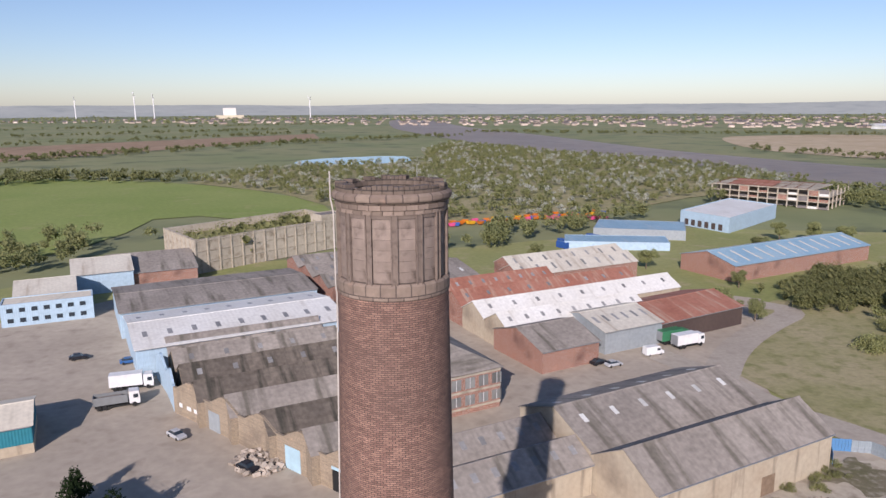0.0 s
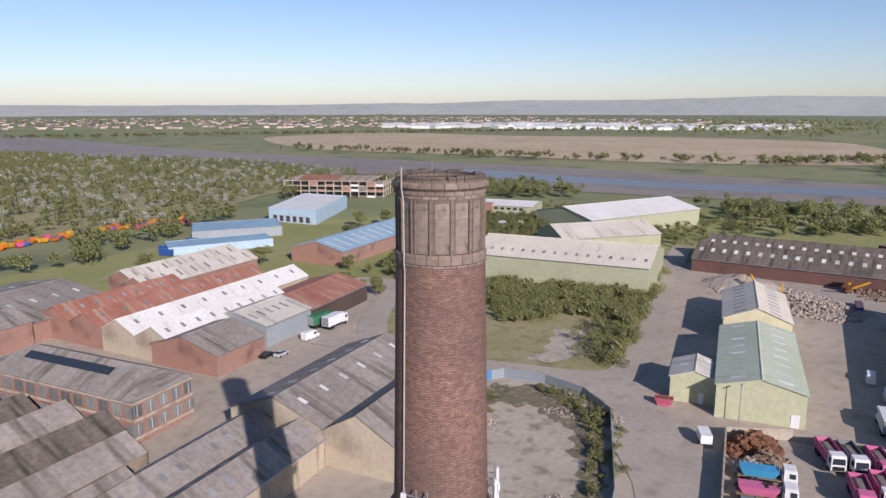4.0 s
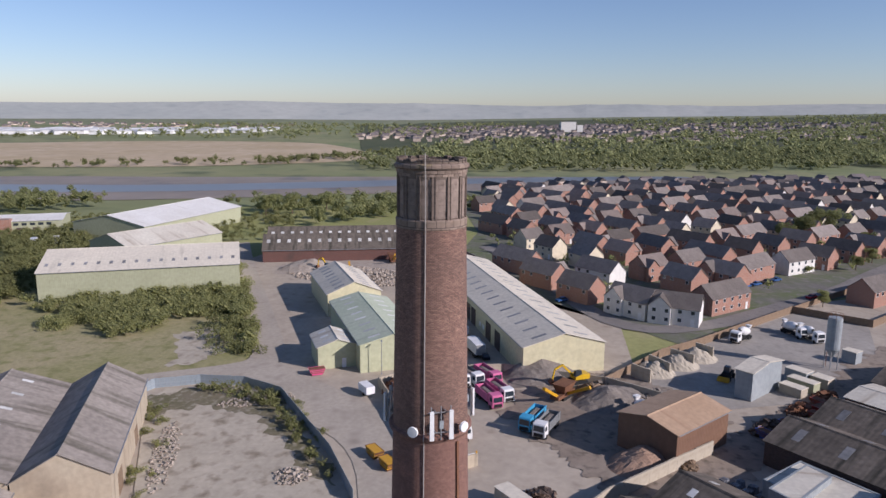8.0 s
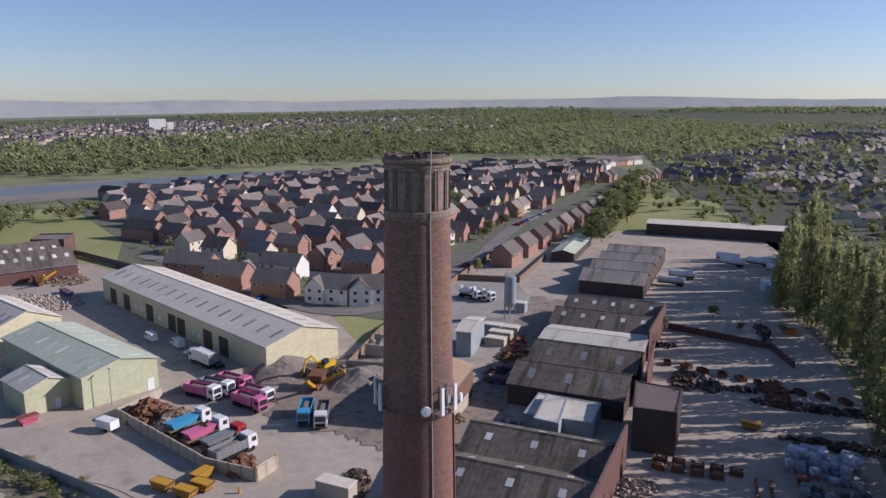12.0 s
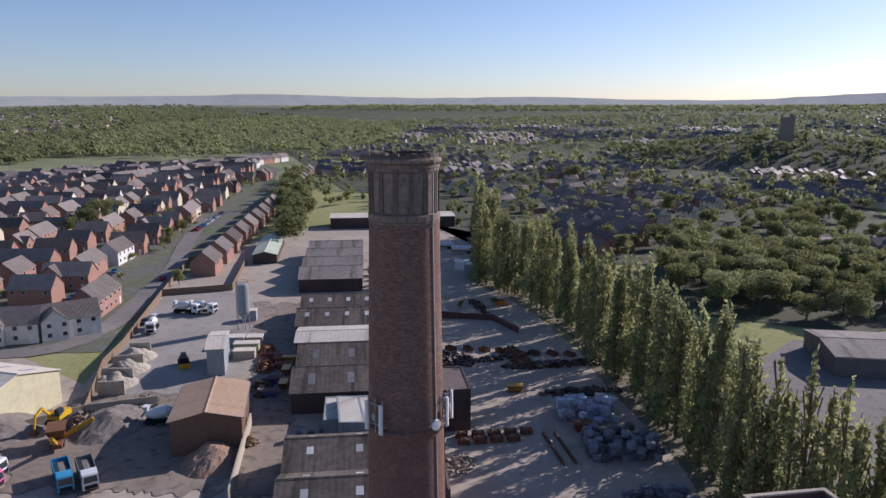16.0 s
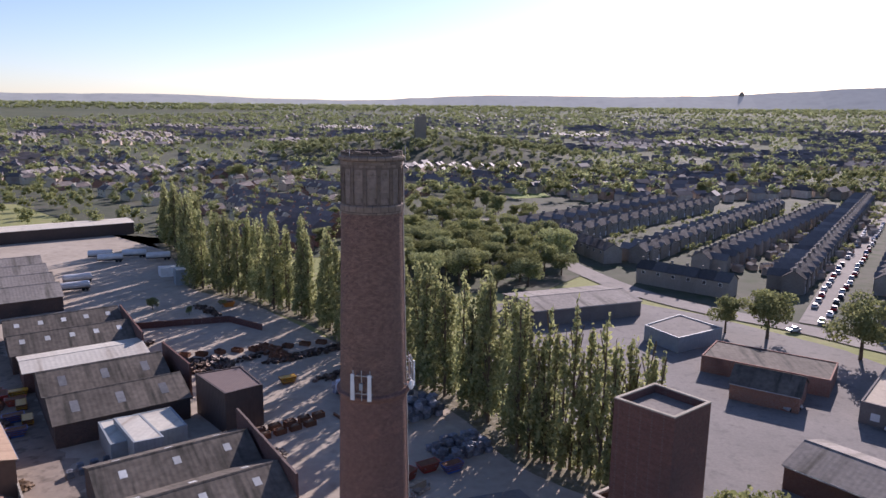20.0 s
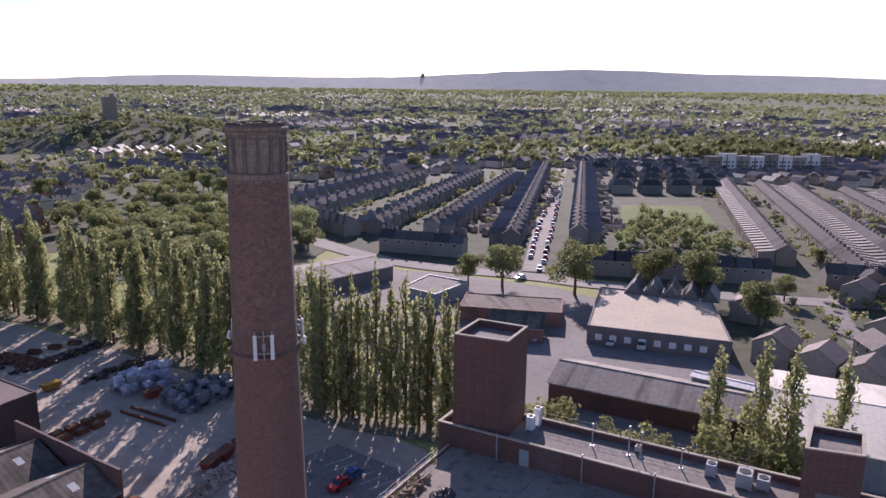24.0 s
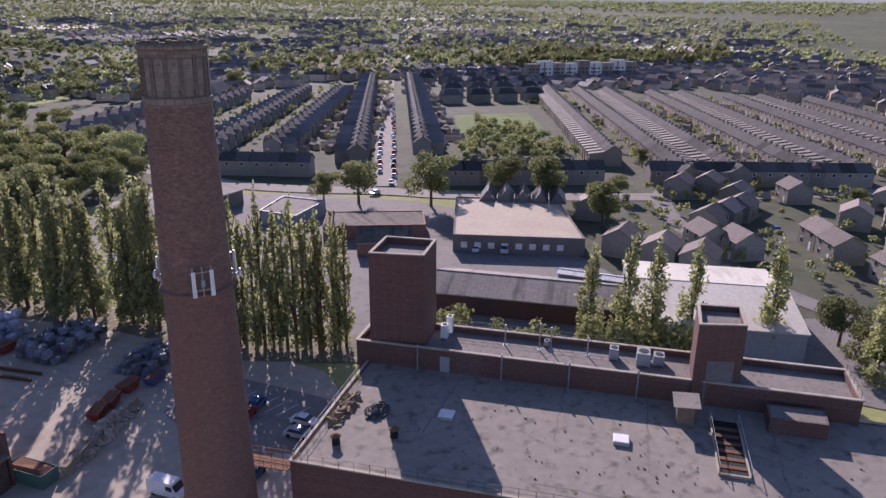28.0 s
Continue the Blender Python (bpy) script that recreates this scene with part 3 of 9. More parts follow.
rise = Shape()
RR = [930, 1150, 1400, 1700, 2050, 2450, 2900, 3400, 3950]
HH = [75 + 3 * i for i in range(77)]
for r in RR:
    for h in HH:
        x, y = r * math.sin(radians(h)), r * math.cos(radians(h))
        rise.v.append((x, y, rise_of(x, y) - 0.25))
for j in range(len(RR) - 1):
    for i in range(len(HH) - 1):
        k = j * len(HH) + i
        rise.f.append((k, k + len(HH), k + len(HH) + 1, k + 1))
whole("ground_rise", rise, surface("rising_fields", (0.075, 0.09, 0.045), (0.115, 0.12, 0.065), (0.055, 0.07, 0.035), 1.0, big=0.006, fine=0.03, bump=0, stain_at=0.48), "wooded fields and streets rising towards the hills", "ground", "structure")

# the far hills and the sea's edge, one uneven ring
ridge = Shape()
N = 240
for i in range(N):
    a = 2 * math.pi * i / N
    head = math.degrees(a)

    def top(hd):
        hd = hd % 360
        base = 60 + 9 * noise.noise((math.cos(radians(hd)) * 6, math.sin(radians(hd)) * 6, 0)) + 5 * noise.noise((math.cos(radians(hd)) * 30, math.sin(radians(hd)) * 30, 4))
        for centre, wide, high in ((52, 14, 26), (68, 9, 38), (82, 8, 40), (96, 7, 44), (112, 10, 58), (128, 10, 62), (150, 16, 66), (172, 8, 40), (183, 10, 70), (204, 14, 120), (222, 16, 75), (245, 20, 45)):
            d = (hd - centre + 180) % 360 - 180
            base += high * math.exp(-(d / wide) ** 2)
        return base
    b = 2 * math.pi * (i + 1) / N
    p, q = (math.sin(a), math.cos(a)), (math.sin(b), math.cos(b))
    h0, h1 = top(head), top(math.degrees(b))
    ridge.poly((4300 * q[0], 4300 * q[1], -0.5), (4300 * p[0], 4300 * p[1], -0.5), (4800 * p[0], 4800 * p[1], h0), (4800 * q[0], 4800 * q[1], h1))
M["hills"] = surface("hazed_hills", (0.25, 0.27, 0.24), (0.31, 0.32, 0.28), (0.19, 0.215, 0.19), 1.0, big=0.002, fine=0.02, bump=0, grain=0.3)
# lower green slopes in front of the hills
slope = Shape()
for i in range(N):
    a, b = 2 * math.pi * i / N, 2 * math.pi * (i + 1) / N
    p, q = (math.sin(a), math.cos(a)), (math.sin(b), math.cos(b))
    lift = lambda c: rise_of(3900 * c[0], 3900 * c[1]) + (6 if c[1] > 0.5 else 8) * (0.8 + 0.7 * noise.noise((c[0] * 5, c[1] * 5, 9)) + 0.3 * noise.noise((c[0] * 22, c[1] * 22, 2)))
    slope.poly((2900 * q[0], 2900 * q[1], -0.5), (2900 * p[0], 2900 * p[1], -0.5), (3900 * p[0], 3900 * p[1], max(1, lift(p))), (3900 * q[0], 3900 * q[1], max(1, lift(q))))
    slope.poly((3900 * q[0], 3900 * q[1], max(1, lift(q))), (3900 * p[0], 3900 * p[1], max(1, lift(p))), (4500 * p[0], 4500 * p[1], -0.5), (4500 * q[0], 4500 * q[1], -0.5))
whole("backdrop_slopes", slope, surface("green_slopes", (0.17, 0.2, 0.11), (0.25, 0.25, 0.15), (0.12, 0.15, 0.09), 1.0, big=0.004, fine=0.03, bump=0, stain_at=0.5), "green wooded slopes below the hills", "hills", "structure")
# faint emission on the hills stands in for haze over the distance
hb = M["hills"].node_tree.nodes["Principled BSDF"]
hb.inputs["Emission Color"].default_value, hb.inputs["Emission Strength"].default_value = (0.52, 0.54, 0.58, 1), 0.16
whole("backdrop", ridge, M["hills"], "blue green hills on the horizon with haze as a faint glow", "hills", "structure")


# ---------------------------------------------------------------- the chimney
CHIMNEY = (0.43, 0.72)


def chimney():
    e = thing("chimney", "tall round red brick mill chimney with a weathered stone panelled crown", "chimney", *CHIMNEY)
    R = lambda z: 2.64 + 0.0205 * (50.8 - z)

    def shaft(z0, z1, n=14):
        return Shape().revolve([(R(z0 + (z1 - z0) * i / n), z0 + (z1 - z0) * i / n) for i in range(n + 1)], 72)
    part("lower_shaft", shaft(-0.5, 34.7), M["chimney_low"], e, "red brick lower shaft")
    part("upper_shaft", shaft(35.2, 50.9), M["chimney"], e, "soot stained brick upper shaft")
    r = R(34.9)
    part("string_course", Shape().revolve([(r - 0.02, 34.55), (r + 0.1, 34.62), (r + 0.2, 34.78), (r + 0.3, 34.95), (r + 0.3, 35.12), (r - 0.05, 35.3)], 72), M["chimney_low"], e, "projecting brick string course")
    part("base_band", Shape().revolve([(2.6, 50.78), (2.68, 50.85), (2.7, 51.45), (2.6, 51.55), (2.5, 51.6)], 72), M["chimney_stone"], e, "lichen stained stone band")
    part("drum", Shape().revolve([(2.46, 51.5), (2.46, 54.7)], 64), M["chimney_dark"], e, "sooty stone drum behind the panels")
    n = 14
    da = 2 * math.pi / n

    def arc(r, a0, a1, z0, z1, depth, k=3):
        s = Shape()
        out = [(r * math.cos(a0 + (a1 - a0) * i / k), r * math.sin(a0 + (a1 - a0) * i / k)) for i in range(k + 1)]
        inn = [((r - depth) * math.cos(a1 + (a0 - a1) * i / k), (r - depth) * math.sin(a1 + (a0 - a1) * i / k)) for i in range(k + 1)]
        ring = out + inn
        return s.solid([(x, y, z0) for x, y in ring], [(x, y, z1) for x, y in ring])
    # stone blocks of the panels, and flat pilasters with a raised edge on both sides
    pm = [arc(2.5, -0.36 * da, 0.36 * da, 51.62 + 0.49 * j, 52.1 + 0.49 * j, 0.1, 4).mesh("panel_block") for j in range(6)]
    rm = arc(2.58, -0.13 * da, 0.13 * da, 51.5, 54.68, 0.25, 2).mesh("pilaster")
    em = arc(2.63, 0.085 * da, 0.135 * da, 51.5, 54.68, 0.1, 1).mesh("pilaster_edge")
    lm = arc(2.56, -0.37 * da, 0.37 * da, 54.5, 54.68, 0.2, 3).mesh("panel_head")
    for i in range(n):
        q = part("pilaster", rm, M["panel_rib"], e)
        q.matrix_basis = pose(0, 0, 0, 0, 0, math.degrees((i + 0.5) * da))
        for sg in (0, 1):
            k = part("pilaster_edge", em, M["panel_rib"], q)
            k.matrix_basis = pose(0, 0, 0, 0, 0, -math.degrees(0.22 * da) * sg)
        part("panel_head", lm, M["panel_rib"], e).matrix_basis = pose(0, 0, 0, 0, 0, math.degrees(i * da))
        for j in range(6):
            q = part("panel_block", pm[j], M["panel_stone"], e)
            q.matrix_basis = pose(0, 0, 0, 0, 0, math.degrees(i * da))
    # two courses of frieze blocks, the lower one set back
    for z0, z1, rr, cnt in ((54.66, 54.86, 2.6, 34), (54.88, 55.1, 2.66, 30)):
        fm = arc(rr, -0.48 * 2 * math.pi / cnt, 0.48 * 2 * math.pi / cnt, z0, z1, 0.2, 2).mesh("frieze_block")
        for i in range(cnt):
            part("frieze_block", fm, M["frieze_stone"], e).matrix_basis = pose(0, 0, 0, 0, 0, 360 * i / cnt)
    part("frieze_core", Shape().revolve([(2.5, 54.6), (2.52, 55.2)], 64), M["chimney_dark"], e, "sooty core behind the frieze")
    part("cornice", Shape().revolve([(2.55, 55.08), (2.66, 55.12), (2.76, 55.22), (2.8, 55.3), (2.8, 55.46), (2.7, 55.54), (2.62, 55.58)], 72), M["chimney_stone"], e, "projecting stone cornice")
    # the broken rim: one ring of uneven stones, some of them gone
    random.seed(3)
    cnt = 34
    for i in range(cnt):
        h = random.choice((0.16, 0.22, 0.3, 0.34, 0.36, 0.4))
        q = part("rim_stone", arc(random.uniform(2.56, 2.63), -0.47 * 2 * math.pi / cnt, 0.47 * 2 * math.pi / cnt, 55.5, 55.56 + h, 0.5, 2), M["chimney_dark"], e)
        q.matrix_basis = pose(0, 0, 0, 0, 0, 360 * i / cnt)
    part("rim_wall", Shape().revolve([(2.56, 55.5), (2.5, 55.7), (2.14, 55.72), (2.1, 55.3), (2.05, 50.0)], 64), M["chimney_dark"], e, "crumbling soot black rim")
    part("flue", disc(0, 2.1, 50.2, 40), M["black"], e, "dark flue")
    for i in range(26):
        a = random.uniform(0, 6.283)
        s = Shape().box(-0.15, 0.15, -0.1, 0.12, 0, random.uniform(0.06, 0.22), 0.03)
        q = part("loose_stone", s, M["chimney_dark"], e)
        q.matrix_basis = pose(2.36 * math.cos(a), 2.36 * math.sin(a), 55.7, 0, 0, random.uniform(0, 360))
    # lightning conductor and cables
    for a, nm, lab in ((radians(180), "lightning_conductor", "pale lightning conductor strip"), (radians(232), "cable_duct", "rust red cable duct")):
        s = Shape()
        w = 0.045 if nm[0] == "l" else 0.14
        zs = ([0, 10, 20, 34.4, 35.0, 35.4, 42, 50.6, 50.9, 51.6, 54.5, 55.2, 55.6, 56.4] if nm[0] == "l" else [0, 10, 20, 34.4])
        rs = [R(z) + 0.05 if z < 34.5 or 35.3 < z < 50.7 else (r + 0.36 if z < 35.2 else 2.74 if z < 54.6 else 2.86) for z in zs]
        for (z0, r0), (z1, r1) in zip(zip(zs, rs), zip(zs[1:], rs[1:])):
            s.bar((r0 * math.cos(a), r0 * math.sin(a), z0), (r1 * math.cos(a), r1 * math.sin(a), z1), w)
        part(nm, s, M["pale_strip"] if nm[0] == "l" else M["rust"], e, lab)
    for a in (60,):
        part("lightning_rod", Shape().bar((2.62 * math.cos(radians(a)), 2.62 * math.sin(radians(a)), 55.5), (2.62 * math.cos(radians(a)), 2.62 * math.sin(radians(a)), 56.5), 0.022), M["steel"], e, "thin steel lightning rod")
    return e


def antennas():
    """Panel aerials on frames just above the string course, and small dishes."""
    X, Y = CHIMNEY
    for head in (4, 140, 247):
        a = radians(90 - head)
        e = thing("antenna_array", "white panel aerials on a steel frame fixed to the chimney", "antenna", X + 2.95 * math.cos(a), Y + 2.95 * math.sin(a), 35.1, math.degrees(a), group="aerials on the chimney")
        fr = Shape()
        for z in (0.5, 2.1):
            fr.bar((0.35, -1.0, z), (0.35, 1.0, z), 0.05)
            fr.bar((-0.15, -0.4, z), (0.35, -0.4, z), 0.05).bar((-0.15, 0.4, z), (0.35, 0.4, z), 0.05)
        for y in (-0.75, 0.0, 0.75):
            fr.bar((0.4, y, -0.1), (0.4, y, 2.6), 0.045, 6)
        part("frame", fr, M["steel"], e, "galvanised pipe frame")
        for y in (-0.75, 0.75):
            part("aerial_panel", Shape().box(0.48, 0.66, y - 0.17, y + 0.17, 0.0, 2.3, 0.02), M["white_paint"], e)
        part("radio_unit", Shape().box(0.46, 0.62, -0.15, 0.15, 0.9, 1.5), M["grey_wall"], e)
    for head, z in ((217, 35.2), (282, 35.1), (120, 35.3)):
        a = radians(90 - head)
        e = thing("dish_aerial", "small round white dish aerial on the chimney", "antenna", X + 3.3 * math.cos(a), Y + 3.3 * math.sin(a), z + 0.6, math.degrees(a), group="aerials on the chimney")
        d = Shape()
        d.revolve([(0.02, 0.0), (0.3, 0.04), (0.42, 0.14), (0.4, 0.3), (0.02, 0.32)], 20)
        q = part("dish", d, M["white_paint"], e)
        q.matrix_basis = pose(0.15, 0, 0, 0, 90, 0)
        part("bracket", Shape().bar((-0.5, 0, 0), (0.16, 0, 0), 0.05), M["steel"], e)


# ---------------------------------------------------------------- sheds
def shed(name, label, p0, p1, width, eave, ridge_h, wall, roof, bays=1, lights=None, doors=(), over=0.35, category="shed", group="", gutter=True, plinth=None, cap=None, lean_at=0.5):
    """A pitched building. p0 to p1 is one eaves wall; the building lies to the left of it, width wide, in one or more bays.
    lights: (material, columns, first row, last row, share of slope, start of slope, length). doors: (side, from, to, height, material)."""
    (x0, y0), (x1, y1) = p0, p1
    L = math.hypot(x1 - x0, y1 - y0)
    e = thing(name, label, category, x0, y0, 0, math.degrees(math.atan2(y1 - y0, x1 - x0)), group)
    W, t = width, 0.25
    bw = W / bays
    def profile(x, y):
        k = min(int(y / bw), bays - 1)
        u = (y - k * bw) / bw
        return eave + (ridge_h - eave) * (u / lean_at if u < lean_at else (1 - u) / (1 - lean_at))
    part("wall", Shape().box(0, L, 0, t, -0.4, eave), wall, e)
    part("wall", Shape().box(0, L, W - t, W, -0.4, eave), wall, e)
    ys = [t, W - t]
    for k in range(bays):
        ys += [k * bw + lean_at * bw] + ([k * bw] if k else [])
    ys = sorted(ys)
    for x in (0.0, L - t):
        low = [(y, -0.4) for y in (t, W - t)]
        ring = [(t, -0.4), (W - t, -0.4)] + [(y, profile(x, y) - 0.06) for y in reversed(ys)]
        part("gable_wall", Shape().solid([(x, y, z) for y, z in ring][::-1], [(x + t, y, z) for y, z in ring][::-1]), wall, e)
    if plinth:
        part("plinth", Shape().box(-0.05, L + 0.05, -0.05, W + 0.05, -0.4, plinth[0]), plinth[1], e)
    for k in range(bays):
        a, c = k * bw, k * bw + bw
        r = a + lean_at * bw
        o1, o2 = (over if k == 0 else 0), (over if k == bays - 1 else 0)
        d1, d2 = (ridge_h - eave) / (r - a), (ridge_h - eave) / (c - r)
        lo1, lo2 = eave - o1 * d1, eave - o2 * d2
        part("roof_slope", Shape().slab([(-over, a - o1, lo1 + 0.1), (L + over, a - o1, lo1 + 0.1), (L + over, r, ridge_h + 0.1), (-over, r, ridge_h + 0.1)], 0.12), roof, e)
        part("roof_slope", Shape().slab([(-over, r, ridge_h + 0.1), (L + over, r, ridge_h + 0.1), (L + over, c + o2, lo2 + 0.1), (-over, c + o2, lo2 + 0.1)], 0.12), roof, e)
        part("ridge_cap", Shape().solid([(-over, r - 0.3, ridge_h + 0.03), (L + over, r - 0.3, ridge_h + 0.03), (L + over, r + 0.3, ridge_h + 0.03), (-over, r + 0.3, ridge_h + 0.03)],
                                        [(-over, r - 0.05, ridge_h + 0.2), (L + over, r - 0.05, ridge_h + 0.2), (L + over, r + 0.05, ridge_h + 0.2), (-over, r + 0.05, ridge_h + 0.2)]), cap or roof, e)
        if lights:
            lm, cols, share, start, wide = lights
            for side in (0, 1):
                for i in range(cols):
                    x = L * (i + 0.5) / cols
                    ua, ub = start, start + share
                    if side == 0:
                        f = lambda u: (a + (r - a) * u, eave + (ridge_h - eave) * u + 0.125)
                    else:
                        f = lambda u: (c - (c - r) * u, eave + (ridge_h - eave) * u + 0.125)
                    (ya, za), (yb, zb) = f(ua), f(ub)
                    q = [(x - wide / 2, ya, za), (x + wide / 2, ya, za), (x + wide / 2, yb, zb), (x - wide / 2, yb, zb)]
                    part("rooflight", Shape().slab(q if side == 0 else q[::-1], 0.04), lm, e)
    if gutter:
        part("gutter", Shape().box(-0.1, L + 0.1, -over - 0.12, -over + 0.04, eave - 0.22, eave - 0.06), M["steel"], e)
        part("gutter", Shape().box(-0.1, L + 0.1, W + over - 0.04, W + over + 0.12, eave - 0.22, eave - 0.06), M["steel"], e)
    for side, u0, u1, h, dm, *z in doors:
        z0 = z[0] if z else -0.2
        nm = "window" if z else "door"
        if side == "f":
            s = Shape().box(u0, u1, -0.07, 0.02, z0, h)
        elif side == "b":
            s = Shape().box(u0, u1, W - 0.02, W + 0.07, z0, h)
        elif side == "l":
            s = Shape().box(-0.07, 0.02, u0, u1, z0, h)
        else:
            s = Shape().box(L - 0.02, L + 0.07, u0, u1, z0, h)
        part(nm, s, dm, e)
    return e


def block(name, label, pts, h, wall, top, parapet=0.6, thick=0.35, category="building", base=-0.4, coping=None, group="", windows=()):
    """A flat-roofed building on any outline, given anticlockwise. windows: (edge, from, to, bottom, top, material)."""
    cx, cy = sum(p[0] for p in pts) / len(pts), sum(p[1] for p in pts) / len(pts)
    e = thing(name, label, category, cx, cy, 0, 0, group)
    pts = [Vector((x - cx, y - cy, 0)) for x, y in pts]
    n = len(pts)
    if sum(a.x * b.y - b.x * a.y for a, b in zip(pts, pts[1:] + pts[:1])) < 0:
        pts.reverse()
    inner = []
    for i in range(n):
        a, b, c = pts[i - 1], pts[i], pts[(i + 1) % n]
        d1, d2 = (b - a).normalized(), (c - b).normalized()
        n1, n2 = Vector((-d1.y, d1.x, 0)), Vector((-d2.y, d2.x, 0))
        m = (n1 + n2).normalized()
        inner.append(b + m * thick / max(0.3, m.dot(n1)))
    for i in range(n):
        j = (i + 1) % n
        ring = [pts[i], pts[j], inner[j], inner[i]]
        part("wall", Shape().solid([(p.x, p.y, base) for p in ring], [(p.x, p.y, h + parapet) for p in ring]), wall, e)
        if coping:
            part("coping", Shape().solid([(p.x * 1.006, p.y * 1.006, h + parapet) for p in ring], [(p.x * 1.006, p.y * 1.006, h + parapet + 0.14) for p in ring]), coping, e)
    part("roof", Shape().solid([(p.x, p.y, h - 0.25) for p in inner], [(p.x, p.y, h) for p in inner]), top, e)
    for i, u0, u1, z0, z1, wm in windows:
        a, b = pts[i], pts[(i + 1) % n]
        d = (b - a).normalized()
        o = Vector((d.y, -d.x, 0))
        q = [a + d * u0 + o * 0.06, a + d * u1 + o * 0.06, a + d * u1 - o * 0.05, a + d * u0 - o * 0.05]
        part("window", Shape().solid([(p.x, p.y, z0) for p in q[::-1]], [(p.x, p.y, z1) for p in q[::-1]]), wm, e)
    return e


def rect(p, u, length, width):
    """Corners of a rectangle from p along heading angle u (degrees), width to the left."""
    c, s = math.cos(radians(u)), math.sin(radians(u))
    x, y = p
    return [(x, y), (x + c * length, y + s * length), (x + c * length - s * width, y + s * length + c * width), (x - s * width, y + c * width)]


def along(p, u, length):
    return (p[0] + math.cos(radians(u)) * length, p[1] + math.sin(radians(u)) * length)


chimney()
antennas()

# ---------------------------------------------------------------- works north of the chimney
G = 22
shed("gabled_store", "long grey roofed rendered store with a plain gable", (37.5, 54.5), (73.2, 69.8), 13.4, 6.4, 10.2, M["pale_wall"], M["slate"], category="warehouse",
     doors=[("f", 5, 8.5, 3.4, M["timber"]), ("f", 22, 25, 3, M["timber"]), ("r", 5, 8, 3.6, M["timber"])])
shed("gabled_store", "broad grey roofed store joined to the gabled store", (32.4, 67.2), (68.0, 82.4), 20, 6.4, 10.2, M["pale_wall"], M["slate"], category="warehouse",
     lights=(M["rooflight"], 6, 0.18, 0.55, 0.9), gutter=False)
shed("low_store", "low grey roofed twin bay workshop with dull rooflights", (2.5, 54), (32, 66.5), 19, 5.0, 7.6, M["pale_wall"], M["slate"], bays=2, category="workshop",
     lights=(M["dull_light"], 9, 0.3, 0.4, 1.0))
BAYS = [((-48.9, 129), 36), ((-45, 119.8), 37), ((-41, 110.4), 36), ((-36, 101), 36), ((-28.6, 93.4), 33.5), ((-20.8, 85.6), 29.5), ((-13.1, 77.7), 21), ((-5.6, 70.2), 8.6)]
for i, ((x, y), long) in enumerate(BAYS):
    a = (x + 1.74, y - 4.31)
    shed("weaving_shed", "dark grey roofed weaving shed bay with a low pitch", a, along(a, G, long), 9.3, 4.9, 7.5, M["stone"], M["dark_slate" if i in (2, 3, 5) else "slate"], category="workshop",
         gutter=False, group="weaving shed bays", over=0.12, lights=(M["dull_light"], 5, 0.3, 0.35, 1.0) if i < 3 else None)
# the old stone front wall, with a low gable for each bay
fw = thing("front_wall", "old sandstone works wall with a gable for each bay", "wall", kind="structure")
prev = None
WT = [(-49.2, 124.5), (-44.2, 114.5), (-40.3, 105.2), (-32.2, 97.4), (-24.5, 89.6), (-16.8, 81.8), (-9.2, 74.2), (-2.2, 67.6), (1.4, 62.5)]
for i, (p, q) in enumerate(zip(WT, WT[1:])):
    p, q = Vector((*p, 0)), Vector((*q, 0))
    d = (q - p).normalized()
    n = Vector((d.y, -d.x, 0)) * 0.5
    o = Vector((-0.6, -0.6, 0))
    ring = [(0, -0.4), (1, -0.4), (1, 5.2), (0.9, 5.3), (0.56, 7.2), (0.44, 7.2), (0.1, 5.3), (0, 5.2)]
    face = [p + (q - p) * u + o + Vector((0, 0, z)) for u, z in ring]
    part("wall_bay", Shape().solid([tuple(v) for v in face], [tuple(v - Vector((d.y, -d.x, 0)) * 0.5) for v in face]), M["blue_wall"] if i < 2 else M["stone"], fw, "pale blue painted bay" if i < 2 else "")


def on_front(u0, u1, z0, z1, i, mat, nm):
    p, q = Vector((*WT[i], 0)), Vector((*WT[i + 1], 0))
    d = (q - p).normalized()
    o = Vector((-0.6, -0.6, 0)) + Vector((d.y, -d.x, 0)) * -0.5
    o2 = Vector((-0.6, -0.6, 0)) + Vector((d.y, -d.x, 0)) * 0.06
    a, b = p + d * u0, p + d * u1
    r = [a + o2, b + o2, b + o, a + o]
    part(nm, Shape().solid([(v.x, v.y, z0) for v in r], [(v.x, v.y, z1) for v in r]), mat, fw)


M["pale_blue"] = plain("pale_blue_door_paint", (0.42, 0.6, 0.68), 0.5)
# the black doorway is a flat sheet, the dark inside painted on the wall
for i, u0, u1, z0, z1, mm, nm in ((2, 2, 3, 1.6, 2.4, "white_paint", "window"), (2, 4.6, 6, 1.6, 2.4, "white_paint", "window"), (2, 7, 8.4, 1.6, 2.4, "white_paint", "window"), (3, 0.6, 4.2, -0.2, 3.6, "grey_wall", "gate"),
                                  (5, 1.5, 5.4, -0.2, 3.9, "pale_blue", "roller_door"), (6, 2.2, 6.0, 3.4, 3.9, "pale_blue", "lintel"), (6, 2.4, 5.8, -0.2, 3.4, "black", "doorway"), (7, 1, 2.2, 2, 3.2, "white_paint", "window"), (7, 3, 4.2, 2, 3.2, "white_paint", "window")):
    on_front(u0, u1, z0, z1, i, M[mm], nm)
